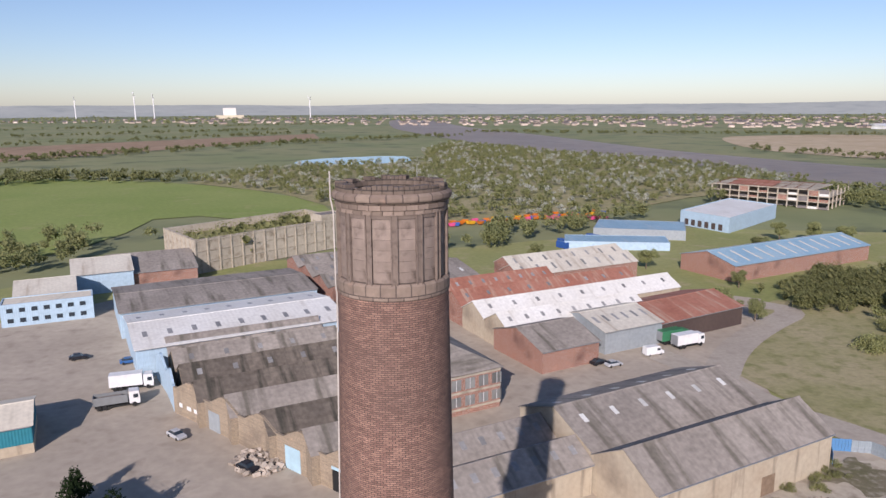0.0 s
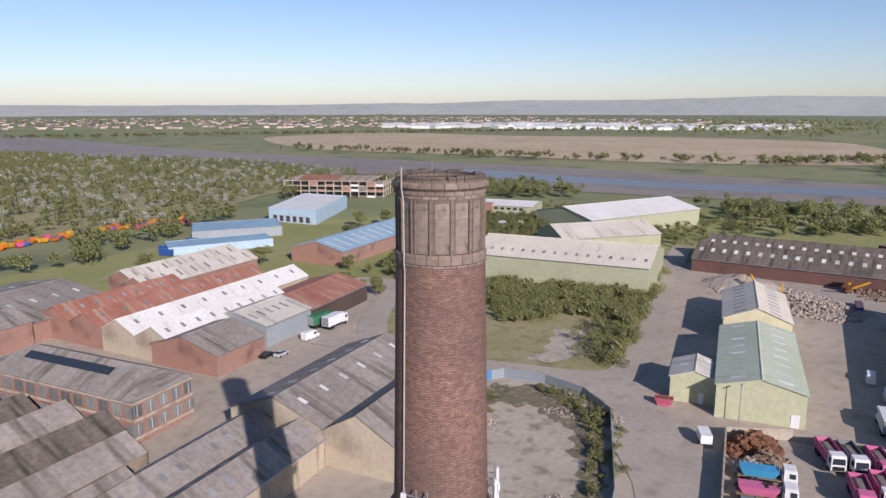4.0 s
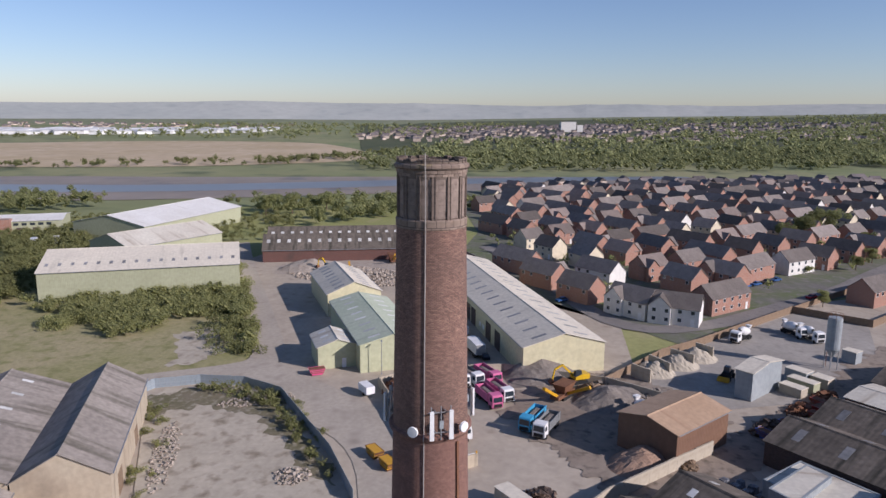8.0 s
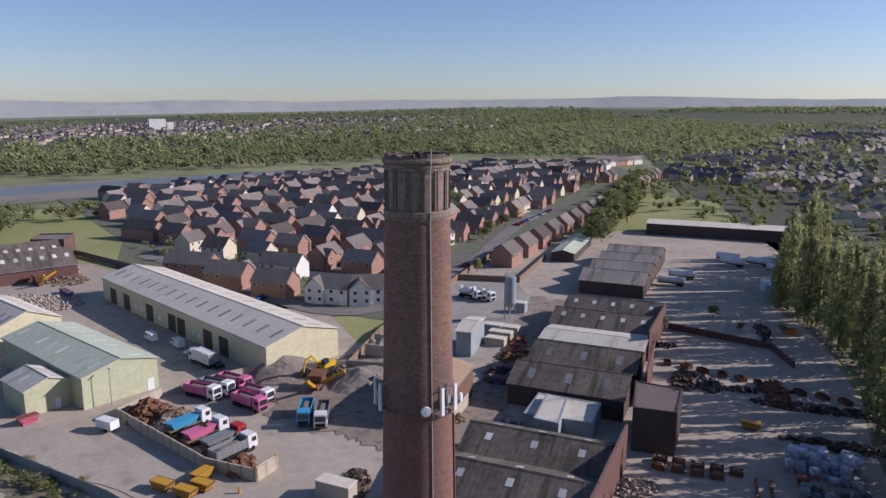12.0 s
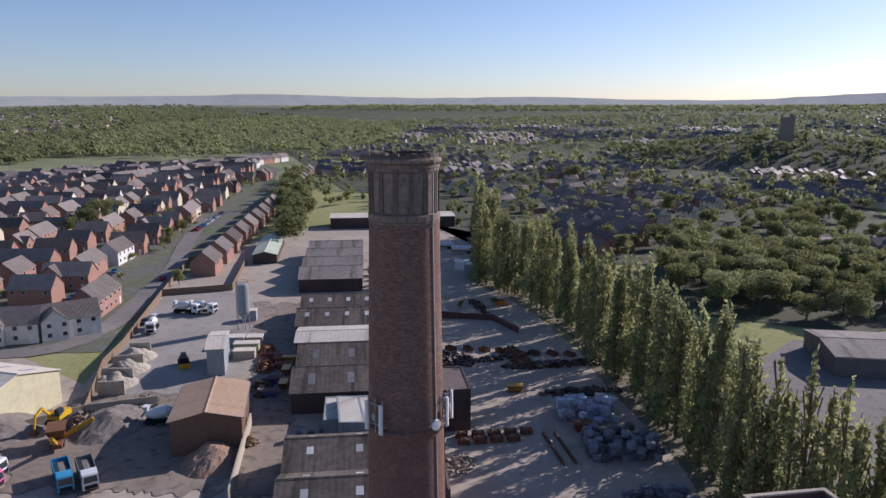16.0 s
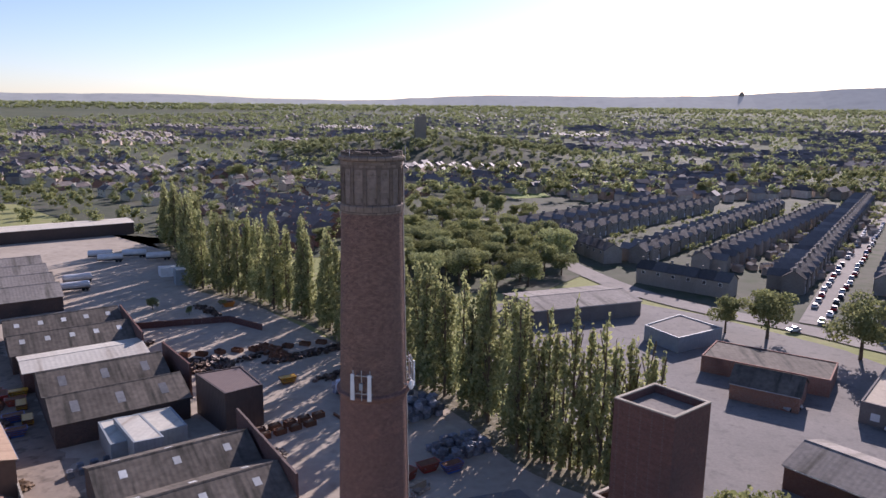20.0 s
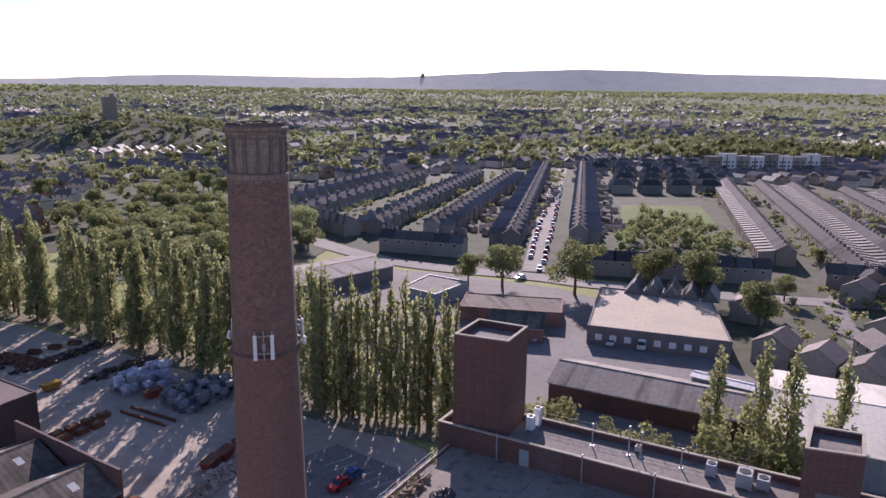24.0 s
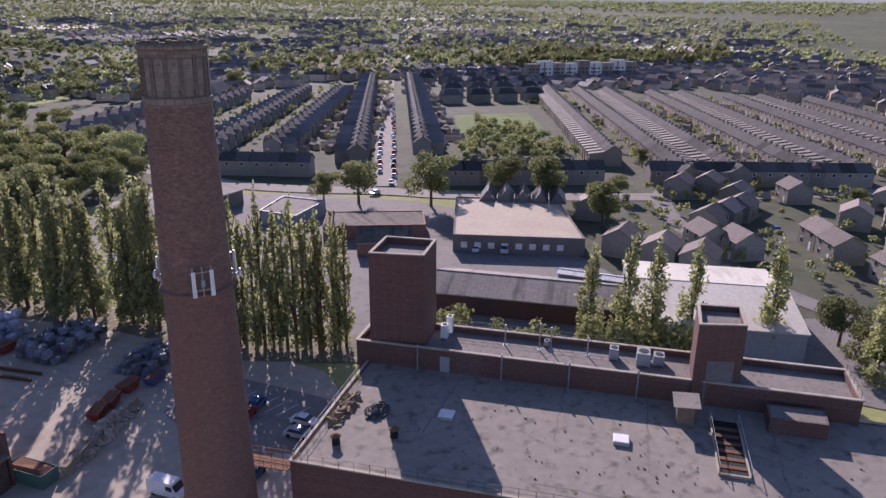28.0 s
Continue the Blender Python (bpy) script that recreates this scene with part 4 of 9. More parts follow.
shed("white_hall", "wide white roofed hall with pale blue walls", (-54, 124), (-8, 143), 30, 6.4, 8.4, M["blue_wall"], M["white_roof"], category="factory hall", lights=(M["dull_light"], 9, 0.2, 0.4, 1.1))
shed("dark_hall", "wide dark grey roofed hall with pale blue walls", (-67, 153), (-18, 173), 30, 6.8, 8.2, M["blue_wall"], M["slate"], category="factory hall")
shed("blue_gabled_unit", "pale blue gabled unit with a cream roof", (-104, 176), along((-104, 176), G, 16), 22, 5.5, 8.2, M["blue_wall"], M["cream_roof"], category="industrial unit", group="pale blue units")
shed("blue_gabled_unit", "pale blue gabled unit with a cream roof", (-97, 199), along((-97, 199), G, 18), 24, 6.5, 9.5, M["blue_wall"], M["cream_roof"], category="industrial unit", group="pale blue units")
shed("teal_unit", "teal clad unit with a grey roof", (-86, 80), (-61, 90), 14, 5, 6.8, M["teal_wall"], M["grey_roof"], category="industrial unit", plinth=(1.6, M["pale_wall"]))
# the walled concrete tank
block("concrete_tank", "huge roofless concrete tank with panelled stained walls", [(-65, 226), (-40, 249.5), (-14.6, 272.7), (-33, 301), (-83.5, 254.5)], 9, M["concrete"], M["rough_grass"], 3, 1.2, "tank", coping=M["concrete"])
tank = bpy.data.objects["concrete_tank"]
TP = [(-65, 226), (-40, 249.5), (-14.6, 272.7), (-33, 301), (-83.5, 254.5)]
cx, cy = sum(p[0] for p in TP) / 5, sum(p[1] for p in TP) / 5
for (xa, ya), (xb, yb) in ((TP[0], TP[1]), (TP[1], TP[2]), (TP[4], TP[0])):
    L = math.hypot(xb - xa, yb - ya)
    n = round(L / 5)
    ang = math.degrees(math.atan2(yb - ya, xb - xa))
    pm, bm_ = Shape().box(-0.25, 0.25, -0.3, 0.1, -0.3, 12.3).mesh("pilaster"), None
    for i in range(n + 1):
        part("pilaster", pm, M["concrete"], tank).matrix_basis = pose(xa + (xb - xa) * i / n - cx, ya + (yb - ya) * i / n - cy, 0, 0, 0, ang)
    for z in (3.4, 7.6, 11.4):
        part("band", Shape().box(0, L, -0.2, 0.1, z, z + 0.4), M["concrete"], tank).matrix_basis = pose(xa - cx, ya - cy, 0, 0, 0, ang)
block("tank_house", "tall concrete block at the end of the tank", [(-23, 265), (-14.5, 272.8), (-19, 279.5), (-28, 272)], 14.2, M["concrete"], M["felt"], 0.3)
shed("grey_unit", "dark grey roofed old shed beside the concrete tank", (-88, 205), (-62, 215), 34, 5, 8.5, M["brick"], M["slate"], category="shed")
shed("red_gabled_shed", "brick shed with four grey pitched roofs and stepped gables", (-9, 161), along((-9, 161), G, 21), 61, 6.2, 8.8, M["brick"], M["slate"], bays=4, category="factory hall", lights=(M["dull_light"], 4, 0.25, 0.5, 1.0), gutter=False)
shed("grey_hall", "broad grey roofed brick hall", (10, 170), along((10, 170), G, 26), 44, 5.5, 9, M["brick"], M["slate"], category="factory hall", lights=(M["rooflight"], 4, 0.12, 0.5, 1.0))


def office():
    e = thing("office_block", "two storey brick office block with a hipped roof", "offices", 8.8, 117.2, 0, 113.7)
    a, b, eave, top = 20.8, 7.0, 8.3, 11.9
    part("wall", Shape().box(-a, a, -b, b, -0.4, eave), M["brick"], e)
    for z in (0.9, 4.3, 7.5):
        part("band", Shape().box(-a - 0.12, a + 0.12, -b - 0.12, b + 0.12, z - (0.1 if z < 7 else 0), z + (0.35 if z < 7 else 0.8)), M["concrete"], e, "pale concrete band")
    o = 0.6
    for sg in (-1, 1):
        q = [(-a - o, sg * (b + o), eave), (a + o, sg * (b + o), eave), (a - b, 0, top), (-a + b, 0, top)]
        part("roof_slope", Shape().slab(q if sg < 0 else q[::-1], 0.15), M["slate"], e)
        q = [(sg * (a + o), sg * (-b - o), eave), (sg * (a + o), sg * (b + o), eave), (sg * (a - b), 0, top)]
        part("roof_slope", Shape().slab(q, 0.15), M["slate"], e)
    k = (top - eave) / (b + o)
    for i in range(14):
        x = -11 + 1.7 * i
        f = lambda y: eave + (b + o - y) * k + 0.06
        part("solar_panel", Shape().slab([(x, 3.4, f(3.4)), (x, 1.6, f(1.6)), (x + 1.6, 1.6, f(1.6)), (x + 1.6, 3.4, f(3.4))][::-1], 0.05), M["glass"], e, "dark roof glazing panel")
    for side in (-1, 1):
        for i in range(13):
            x = -20 + 3.3 * i
            for z0, z1 in ((1.6, 3.6), (5.0, 7.2)):
                y0, y1 = (-b - 0.08, -b + 0.02) if side < 0 else (b - 0.02, b + 0.08)
                part("window", Shape().box(x - 1.2, x + 1.2, y0, y1, z0, z1), M["sky_grey_glass"], e)
                part("glazing_bar", Shape().box(x - 0.05, x + 0.05, y0 - 0.03, y1 + 0.03, z0, z1), M["stained"], e)
    for side in (-1, 1):
        for i in range(5):
            y = -6.2 + 3.1 * i
            for z0, z1 in ((1.6, 3.6), (5.0, 7.2)):
                x0, x1 = (-a - 0.08, -a + 0.02) if side < 0 else (a - 0.02, a + 0.08)
                part("window", Shape().box(x0, x1, y - 1.1, y + 1.1, z0, z1), M["sky_grey_glass"], e)
                part("mullion", Shape().box(x0 - 0.03, x1 + 0.03, y - 0.04, y + 0.04, z0, z1), M["white_paint"], e)


office()
for i in range(4):
    a = (31 - 4.3 * i, 131 + 11.5 * i)
    shed("long_bay", ("white roofed" if i < 2 else "rust red roofed") + " factory bay with rooflights", a, along(a, G, (44, 68, 62, 40)[i]), 11.5, 5.6, 8.6, M["pale_wall" if i < 2 else "brick"], M[("white_roof", "white_roof", "red_roof", "red_roof")[i]], category="factory hall",
         lights=(M["dull_light"], 9, 0.25, 0.45, 0.9), gutter=False, group="factory bays")
for i in range(2):
    a = along((44, 182 + 12 * i), G, 0)
    shed("cream_bay", "cream roofed factory bay with rooflights", a, along(a, G, 48), 11.5, 6.5, 9.2, M["brick"], M["cream_roof"], category="factory hall", lights=(M["dull_light"], 8, 0.5, 0.25, 0.9), gutter=False, group="factory bays")
shed("grey_front_unit", "grey roofed gabled unit with brick front", (36, 117), (51, 123.5), 20, 5, 8, M["brick"], M["slate"], category="workshop")
shed("red_roofed_unit", "rust red roofed unit at the road end", (71, 135), (99, 148), 20, 5, 7.5, M["dark_wall"], M["red_roof"], category="workshop")
shed("cream_front_unit", "cream roofed unit with shop front", (54, 128), (71, 135), 20, 5.5, 7.8, M["grey_wall"], M["cream_roof"], category="workshop", lights=(M["dull_light"], 6, 0.3, 0.4, 0.9))
shed("blue_roofed_unit", "long brick unit with a blue sheet roof", (120, 193), (189, 222), 24, 5.5, 8.5, M["brick"], M["blue_roof"], category="industrial unit", lights=(M["grey_roof"], 12, 0.7, 0.15, 0.8))
block("pale_blue_store", "pale blue flat white roofed store", [(152, 311), (163.5, 283), (210, 324), (198, 352)], 6.6, M["blue_wall"], M["white_roof"], 0.4,
      windows=[(0, 3 + 4.2 * i, 5.4 + 4.2 * i, 0.2, 3.2, M["dark_wall"]) for i in range(6)])


def derelict_block():
    """A gutted concrete frame: floor slabs on columns, part brick infill, a rusty roof frame."""
    L, D = 68.0, 40.0
    e = thing("derelict_block", "half demolished concrete framed block with open floors", "building", 209, 397, 0, math.degrees(math.atan2(-51, 46)))
    for z in (3.4, 6.8, 10.2):
        part("floor_slab", Shape().box(0, L - (9 if z > 10 else 0), 0, D, z, z + 0.4), M["concrete"], e)
    col = Shape().box(-0.3, 0.3, -0.3, 0.3, -0.3, 10.2).mesh("column")
    for i in range(13):
        for y in (0.4, D - 0.4):
            part("column", col, M["concrete"], e).matrix_basis = pose(0.4 + i * (L - 0.8) / 12, y, 0)
    for y in (8, 16, 24, 32):
        for x in (0.4, L - 0.4):
            part("column", col, M["concrete"], e).matrix_basis = pose(x, y, 0)
    rr = random.Random(5)
    for i in range(12):
        for z in (-0.3, 3.8, 7.2):
            if rr.random() < 0.6:
                x = 0.7 + i * (L - 0.8) / 12
                part("infill", Shape().box(x, x + 4.9, 0.2, 0.45, z, z + rr.choice((1.1, 1.4, 3.0))), M[rr.choice(("brick", "white_render", "stained"))], e)
    part("inner_wall", Shape().box(2, L - 2, 6, 6.3, -0.3, 10.2), M["stained"], e)
    for i in range(9):
        x = 3 + i * 6.5
        part("roof_frame", Shape().bar((x, 1, 10.6), (x, D / 2, 12.6), 0.16).bar((x, D / 2, 12.6), (x, D - 1, 10.6), 0.16), M["rust"], e, "rust red steel roof frame")
    for y in (3, 12, 20, 28, 37):
        part("purlin", Shape().bar((3, y, 12.7 - abs(y - 20) * 0.1), (55, y, 12.7 - abs(y - 20) * 0.1), 0.1), M["rust"], e)
    part("roof_sheets", Shape().slab([(10, 2, 10.75), (36, 2, 10.75), (36, 19, 12.55), (10, 19, 12.55)], 0.05), M["red_roof"], e, "rusty sheets left on the roof")


derelict_block()
shed("green_store", "long olive green clad store with a pale roof", (143, 147), (168, 92), 36, 9, 13, M["green_wall"], M["grey_roof"], category="warehouse", lights=(M["dull_light"], 16, 0.12, 0.25, 1.0))
shed("white_roofed_store", "olive clad store with a white roof", (196, 149), (236, 130), 26, 7, 11, M["green_wall"], M["cream_roof"], category="warehouse")
shed("white_roofed_store", "large olive clad store with a white roof", (238, 167), (310, 154), 40, 8, 12, M["green_wall"], M["white_roof"], category="warehouse")
shed("olive_offices", "two storey olive clad offices with a white roof", (234, 267), (258, 221), 24, 6.6, 8, M["green_wall"], M["white_roof"], category="offices",
     doors=[("f", 4 + 7 * i, 7 + 7 * i, 3.4, M["dark_wall"]) for i in range(6)] + [("f", 3 + 3.5 * i, 5.2 + 3.5 * i, 5.6, M["glass"], 4.4) for i in range(13)])
block("brick_stair_block", "red brick entrance block on the olive offices", [(241.5, 247), (245.5, 239), (250, 241), (246, 249)], 7.6, M["brick"], M["felt"], 0.2)

# ---------------------------------------------------------------- yard east of the chimney
shed("cream_hut", "small cream clad unit with a white roof", (110, 48), (100.5, 43.2), 9.4, 5.2, 6.8, M["sage_wall"], M["cream_roof"], category="industrial unit", lights=(M["rooflight"], 3, 0.4, 0.3, 1), doors=[("r", 5.6, 6.6, 2.1, M["white_paint"])])
shed("green_roofed_unit", "cream clad unit with a pale green roof", (136, 51), (100, 33), 16, 6.6, 8.6, M["sage_wall"], M["green_roof"], category="industrial unit", lights=(M["rooflight"], 8, 0.35, 0.3, 1), doors=[("r", 13.5, 15, 2.4, M["white_paint"]), ("b", 6, 10, 4.5, M["dark_wall"])], plinth=None)
shed("cream_unit", "cream clad gabled unit with a pale grey roof", (170, 68), (143, 54), 16, 6.6, 9.8, M["cream_wall"], M["grey_roof"], category="industrial unit", lights=(M["dull_light"], 8, 0.35, 0.3, 1))
shed("long_unit", "very long cream clad unit with a pale grey roof", (193, 31), (104, -4), 20, 6.8, 9.5, M["cream_wall"], M["grey_roof"], category="industrial unit", lights=(M["dull_light"], 16, 0.35, 0.3, 1), doors=[("f", x, x + 4.5, 4.6, M["dark_wall"]) for x in (6, 16, 32, 46, 51.5, 66, 74)] + [("f", x, x + 1.4, 2.6, M["white_paint"], 1.4) for x in (24, 28, 40, 60, 63)])
shed("old_mill", "old brick mill with dark roofs and rows of rooflights", (212, 102), (230, 40), 38, 4.6, 9.4, M["dark_brick"], M["dark_slate"], bays=2, category="mill", lights=(M["rooflight"], 16, 0.2, 0.45, 1.3))
shed("brown_shed", "open brown roofed shed on a concrete wall", (64, -31), (76, -42), 12, 6.4, 7.8, M["brown_wall"], M["brown_roof"], category="shed")
for p, q, w, n, r, rl, lab in (((37, -15), (20, -31), 26, 2, "dark_slate", (M["rooflight"], 3, 0.22, 0.5, 1.1), "mossy dark roofed brick shed with few rooflights"), ((69, -46.5), (52, -62.5), 29.5, 2, "dark_slate", (M["dull_light"], 3, 0.4, 0.3, 1.4), "mossy dark roofed brick shed"),
                       ((101.5, -77), (82.5, -94.5), 29, 2, "dark_slate", (M["rooflight"], 5, 0.22, 0.5, 1.1), "dark roofed brick shed with bright rooflights"), ((139, -112), (124, -126), 62, 4, "slate", None, "long grey roofed brick shed of several bays")):
    shed("sooty_shed", lab, p, q, w, 4.3, 6.9, M["soot_brick"], M[r], bays=n, category="workshop", lights=rl, gutter=False, group="brick sheds in a row")
block("dark_box", "tall dark brown clad box building", [(42, -56.5), (37, -62), (45, -70.5), (52, -65)], 7.9, M["dark_wall"], M["dark_top"], 0.15)

# ---------------------------------------------------------------- works west of the chimney
block("deck_block", "flat roofed brick factory block with a stained concrete deck", [(-6, 3), (-22, -12.6), (-67, 31.5), (-51, 47.5)], 15.4, M["dark_brick"], M["deck"], 0.12, 0.3, coping=M["concrete"])
TOWER = [(-22.1, -12.3), (-26.9, -17.2), (-31.9, -12.7), (-27.5, -8.1)]
block("stair_tower", "dark red brick lift tower with a flat felt roof", TOWER, 29.2, M["dark_brick"], M["felt"], 0.8, category="tower", coping=M["concrete"])
block("long_range", "long brick roof storey with a low parapet", [(-20.6, -13.3), (-26.0, -18.4), (-67.4, 22.4), (-62.0, 27.6)], 17.6, M["dark_brick"], M["felt"], 0.7, 0.4, coping=M["concrete"])
block("stair_tower", "small dark red brick tower on the roof storey", [(-49.2, 15.3), (-53.6, 11.2), (-57.5, 14.4), (-53.6, 18.2)], 24.8, M["dark_brick"], M["felt"], 0.6, category="tower", coping=M["concrete"],
      windows=[(3, 1.4, 4.4, 15.5, 21, M["stained"])])
shed("flat_warehouse", "low dark walled warehouse with a grey sheet roof", (-13, -134), (-44, -151), 20, 4.4, 5.6, M["stained"], M["slate"], category="warehouse")
shed("long_dark_roof", "long dark roofed shed below the factory", (-54, -53), (-81, -27), 14, 4, 6, M["dark_brick"], M["slate"], category="shed")
shed("pale_warehouse", "pale sheet roofed warehouse", (-77, -20), (-99, -1), 32, 5.5, 7.6, M["grey_wall"], M["cream_roof"], category="warehouse")
saw = block("sawtooth_works", "low brick works with a sawtooth roof", [(-77, -82), (-103.5, -63), (-121, -95), (-97, -113)], 4, M["stained"], M["beige_roof"], 0.3,
            windows=[(0, 2 + 3.4 * i, 3.6 + 3.4 * i, 0.9, 2.4, M["white_paint"]) for i in range(8)])
M["zinc"] = surface("grey_glazed_sawtooth", (0.12, 0.11, 0.11), (0.16, 0.15, 0.145), None, 0.5, big=0.3, fine=2, bump=0.1)
for i in range(5):
    p = Vector((-99.5, -110.5, 0)) + Vector((-21.5, 16.5, 0)) * ((i + 0.5) / 5.3)
    tb = part("sawtooth", Shape().solid([(-2.4, -6, 4), (2.4, -6, 4), (2.4, 6, 4), (-2.4, 6, 4)], [(-0.1, -6, 7.2), (0.1, -6, 7.2), (0.1, 6, 7.2), (-0.1, 6, 7.2)]), M["zinc"], saw)
    tb.matrix_basis = pose(p.x + 95, p.y + 87.9, 0, 0, 0, 142)
block("brick_gabled_house", "low brick depot with a dark roof", [(-58, -118), (-82, -106), (-76, -94), (-52, -106)], 3.6, M["brick"], M["dark_slate"], 0.2)
shed("brick_gabled_house", "brick depot wing with a brown gable roof", (-71, -93), (-59, -99), 10, 3.4, 6, M["brick"], M["dark_slate"], category="depot")
block("flat_depot", "low flat roofed grey depot", [(-42, -128), (-53, -140), (-62, -129), (-49, -118)], 3.6, M["grey_wall"], M["felt"], 0.3)
shed("white_strip_roof", "narrow bright white roofed lean-to", (-81, -46), (-91, -33), 3, 5.2, 5.6, M["grey_wall"], M["white_roof"], category="shed", gutter=False)
shed("white_lean_to", "white sheeted lean-to along the brick shed", (91.4, -67.8), (73.4, -84.6), 12, 4.4, 5.2, M["dark_brick"], M["cream_roof"], category="shed", gutter=False)
block("yard_store", "low pale grey store roof between the brick sheds", [(63.4, -50.4), (54, -58.8), (47.2, -52), (56, -42.6)], 3.6, M["grey_wall"], M["cream_roof"], 0.1)
block("yard_store", "ribbed cream roofed store between the brick sheds", [(60.2, -50.2), (56.6, -52.8), (47.6, -44.9), (51.4, -42)], 4.7, M["grey_wall"], M["cream_roof"], 0.05)
shed("canopy_depot", "long open fronted canopy with a pale flat roof", (221, -207), (176, -250), 16, 5.2, 5.8, M["dark_wall"], M["grey_roof"], category="depot", gutter=False)
block("office_annex", "two storey pale blue office with white framed windows", [(-103, 166), (-81.5, 174), (-84.5, 182), (-106, 174)], 6, M["blue_wall"], M["grey_roof"], 0.2,
      windows=[(0, 1.5 + 3 * i, 3 + 3 * i, z, z + 1.2, M["glass"]) for i in range(7) for z in (0.9, 3.8)])
shed("olive_hut", "small olive green roofed hut beside the gardens", (215, -160), (186, -131), 9, 3.4, 4.6, M["dark_wall"], M["green_roof"], category="shed")
block("container_store", "pale blue flat roofed stores", [(78, 256), (120, 247), (124, 262), (82, 271)], 3, M["blue_wall"], M["blue_roof"], 0.1)
block("container_store", "grey flat roofed stores", [(98, 281), (136, 268), (146, 292), (108, 305)], 4, M["grey_wall"], M["blue_roof"], 0.1)


# ---------------------------------------------------------------- trees
def fast_mesh(name, verts, faces, flat=False):
    """A mesh from arrays; faces all have the same number of corners."""
    me = bpy.data.meshes.new(name)
    n, k = faces.shape
    me.vertices.add(len(verts)), me.loops.add(n * k), me.polygons.add(n)
    me.vertices.foreach_set("co", verts.astype(np.float32).ravel())
    me.loops.foreach_set("vertex_index", faces.astype(np.int32).ravel())
    me.polygons.foreach_set("loop_start", np.arange(0, n * k, k, dtype=np.int32))
    me.update(calc_edges=True)
    if flat:
        me.shade_flat()
    return me


def leaf_quads(rng, centres, size, out=None, loose=0.75):
    """Small leaf sprays about the given centres, lying roughly across the way out of the crown."""
    n = len(centres)
    up = rng.normal(size=(n, 3)) if out is None else out + loose * rng.normal(size=(n, 3))
    a = np.cross(up, rng.normal(size=(n, 3)))
    a /= np.linalg.norm(a, axis=1, keepdims=True) + 1e-9
    b = np.cross(up, a)
    b /= np.linalg.norm(b, axis=1, keepdims=True) + 1e-9
    s = (size * rng.uniform(0.55, 1.25, n))[:, None]
    corners = np.stack([centres - a * s, centres - b * s * 0.6, centres + a * s, centres + b * s * 0.6], 1)
    return corners.reshape(-1, 3), np.arange(4 * n).reshape(n, 4)


def lobes(rng, n, lobe_list, fill=0.35):
    """Points near the surfaces of several lobes (x, y, z, rx, rz)."""
    L = np.array(lobe_list)
    w = L[:, 3] ** 2
    pick = rng.choice(len(L), n, p=w / w.sum())
    d = rng.normal(size=(n, 3))
    d /= np.linalg.norm(d, axis=1, keepdims=True)
    r = 1 - fill * rng.random(n) ** 1.5
    bump = 1 + 0.18 * np.sin(d[:, 0] * 7 + pick) * np.cos(d[:, 2] * 6 + pick)
    return L[pick, :3] + d * (r * bump)[:, None] * np.stack([L[pick, 3], L[pick, 3], L[pick, 4]], 1), d


def trunk_shape(h, r, rng, limbs=6, spread=1.5, low=0.3):
    s = Shape().tube(0, 0, -0.3, h * 0.5, r, r * 0.6, 7).tube(0, 0, h * 0.5, h * 0.95, r * 0.6, r * 0.12, 6)
    for i in range(limbs):
        a, z = rng.uniform(0, 6.28), h * rng.uniform(low, 0.75)
        s.bar((0, 0, z), (spread * math.cos(a), spread * math.sin(a), z + h * rng.uniform(0.1, 0.25)), r * 0.25, 5)
    return s


def tree_kind(kind, seed):
    rng = np.random.default_rng(seed)
    if kind in ("poplar", "slim_poplar"):
        h, slim = 17.0, 0.62 if kind[0] == "s" else 1.0
        ls = []
        for z in np.linspace(1.4, 15.6, 44):
            w = slim * (2.1 if z < 7 else 2.1 * (17.6 - z) / 10.6) * math.sqrt(rng.random())
            a = rng.uniform(0, 6.283)
            ls.append((w * math.cos(a), w * math.sin(a), z * rng.uniform(0.9, 1.05), slim * rng.uniform(0.5, 1.0) * (1.1 - 0.03 * z), rng.uniform(1.2, 2.2)))
        pts, size, trunk = lobes(rng, 1650 if slim == 1 else 950, ls, 0.75), 0.32, trunk_shape(h, 0.26, rng, 12, 0.9, 0.08)
    elif kind == "broad":
        h = 11.0
        ls = [(2.6 * rng.normal() * 0.75, 2.6 * rng.normal() * 0.75, rng.uniform(4.5, 9), rng.uniform(1.6, 2.6), rng.uniform(1.3, 2.0)) for _ in range(11)]
        pts, size, trunk = lobes(rng, 3600, ls, 0.45), 0.32, trunk_shape(h * 0.8, 0.35, rng, 7, 2.4)
    elif kind == "young":
        h = 7.0
        ls = [(0.8 * rng.normal(), 0.8 * rng.normal(), rng.uniform(1.8, 5.6), rng.uniform(0.9, 1.5), rng.uniform(0.9, 1.5)) for _ in range(8)]
        pts, size, trunk = lobes(rng, 1500, ls, 0.5), 0.25, trunk_shape(h * 0.8, 0.14, rng, 5, 1.1)
    else:
        h = 2.6
        ls = [(1.3 * rng.normal(), 1.3 * rng.normal(), rng.uniform(0.4, 1.7), rng.uniform(0.8, 1.4), rng.uniform(0.6, 1.0)) for _ in range(7)]
        pts, size, trunk = lobes(rng, 800, ls, 0.5), 0.18, trunk_shape(1.6, 0.08, rng, 5, 0.8)
    pts, way = pts
    keep = pts[:, 2] > 0.1
    v, f = leaf_quads(rng, pts[keep], size, way[keep], 1.6 if "poplar" in kind else 0.8)
    return fast_mesh("crown", v, f), trunk.mesh("trunk")


KINDS = {k: [tree_kind(k, 10 * i + j) for j in range(4)] for i, k in enumerate(("poplar", "broad", "young", "bush", "slim_poplar"))}


SHRUBS = {}


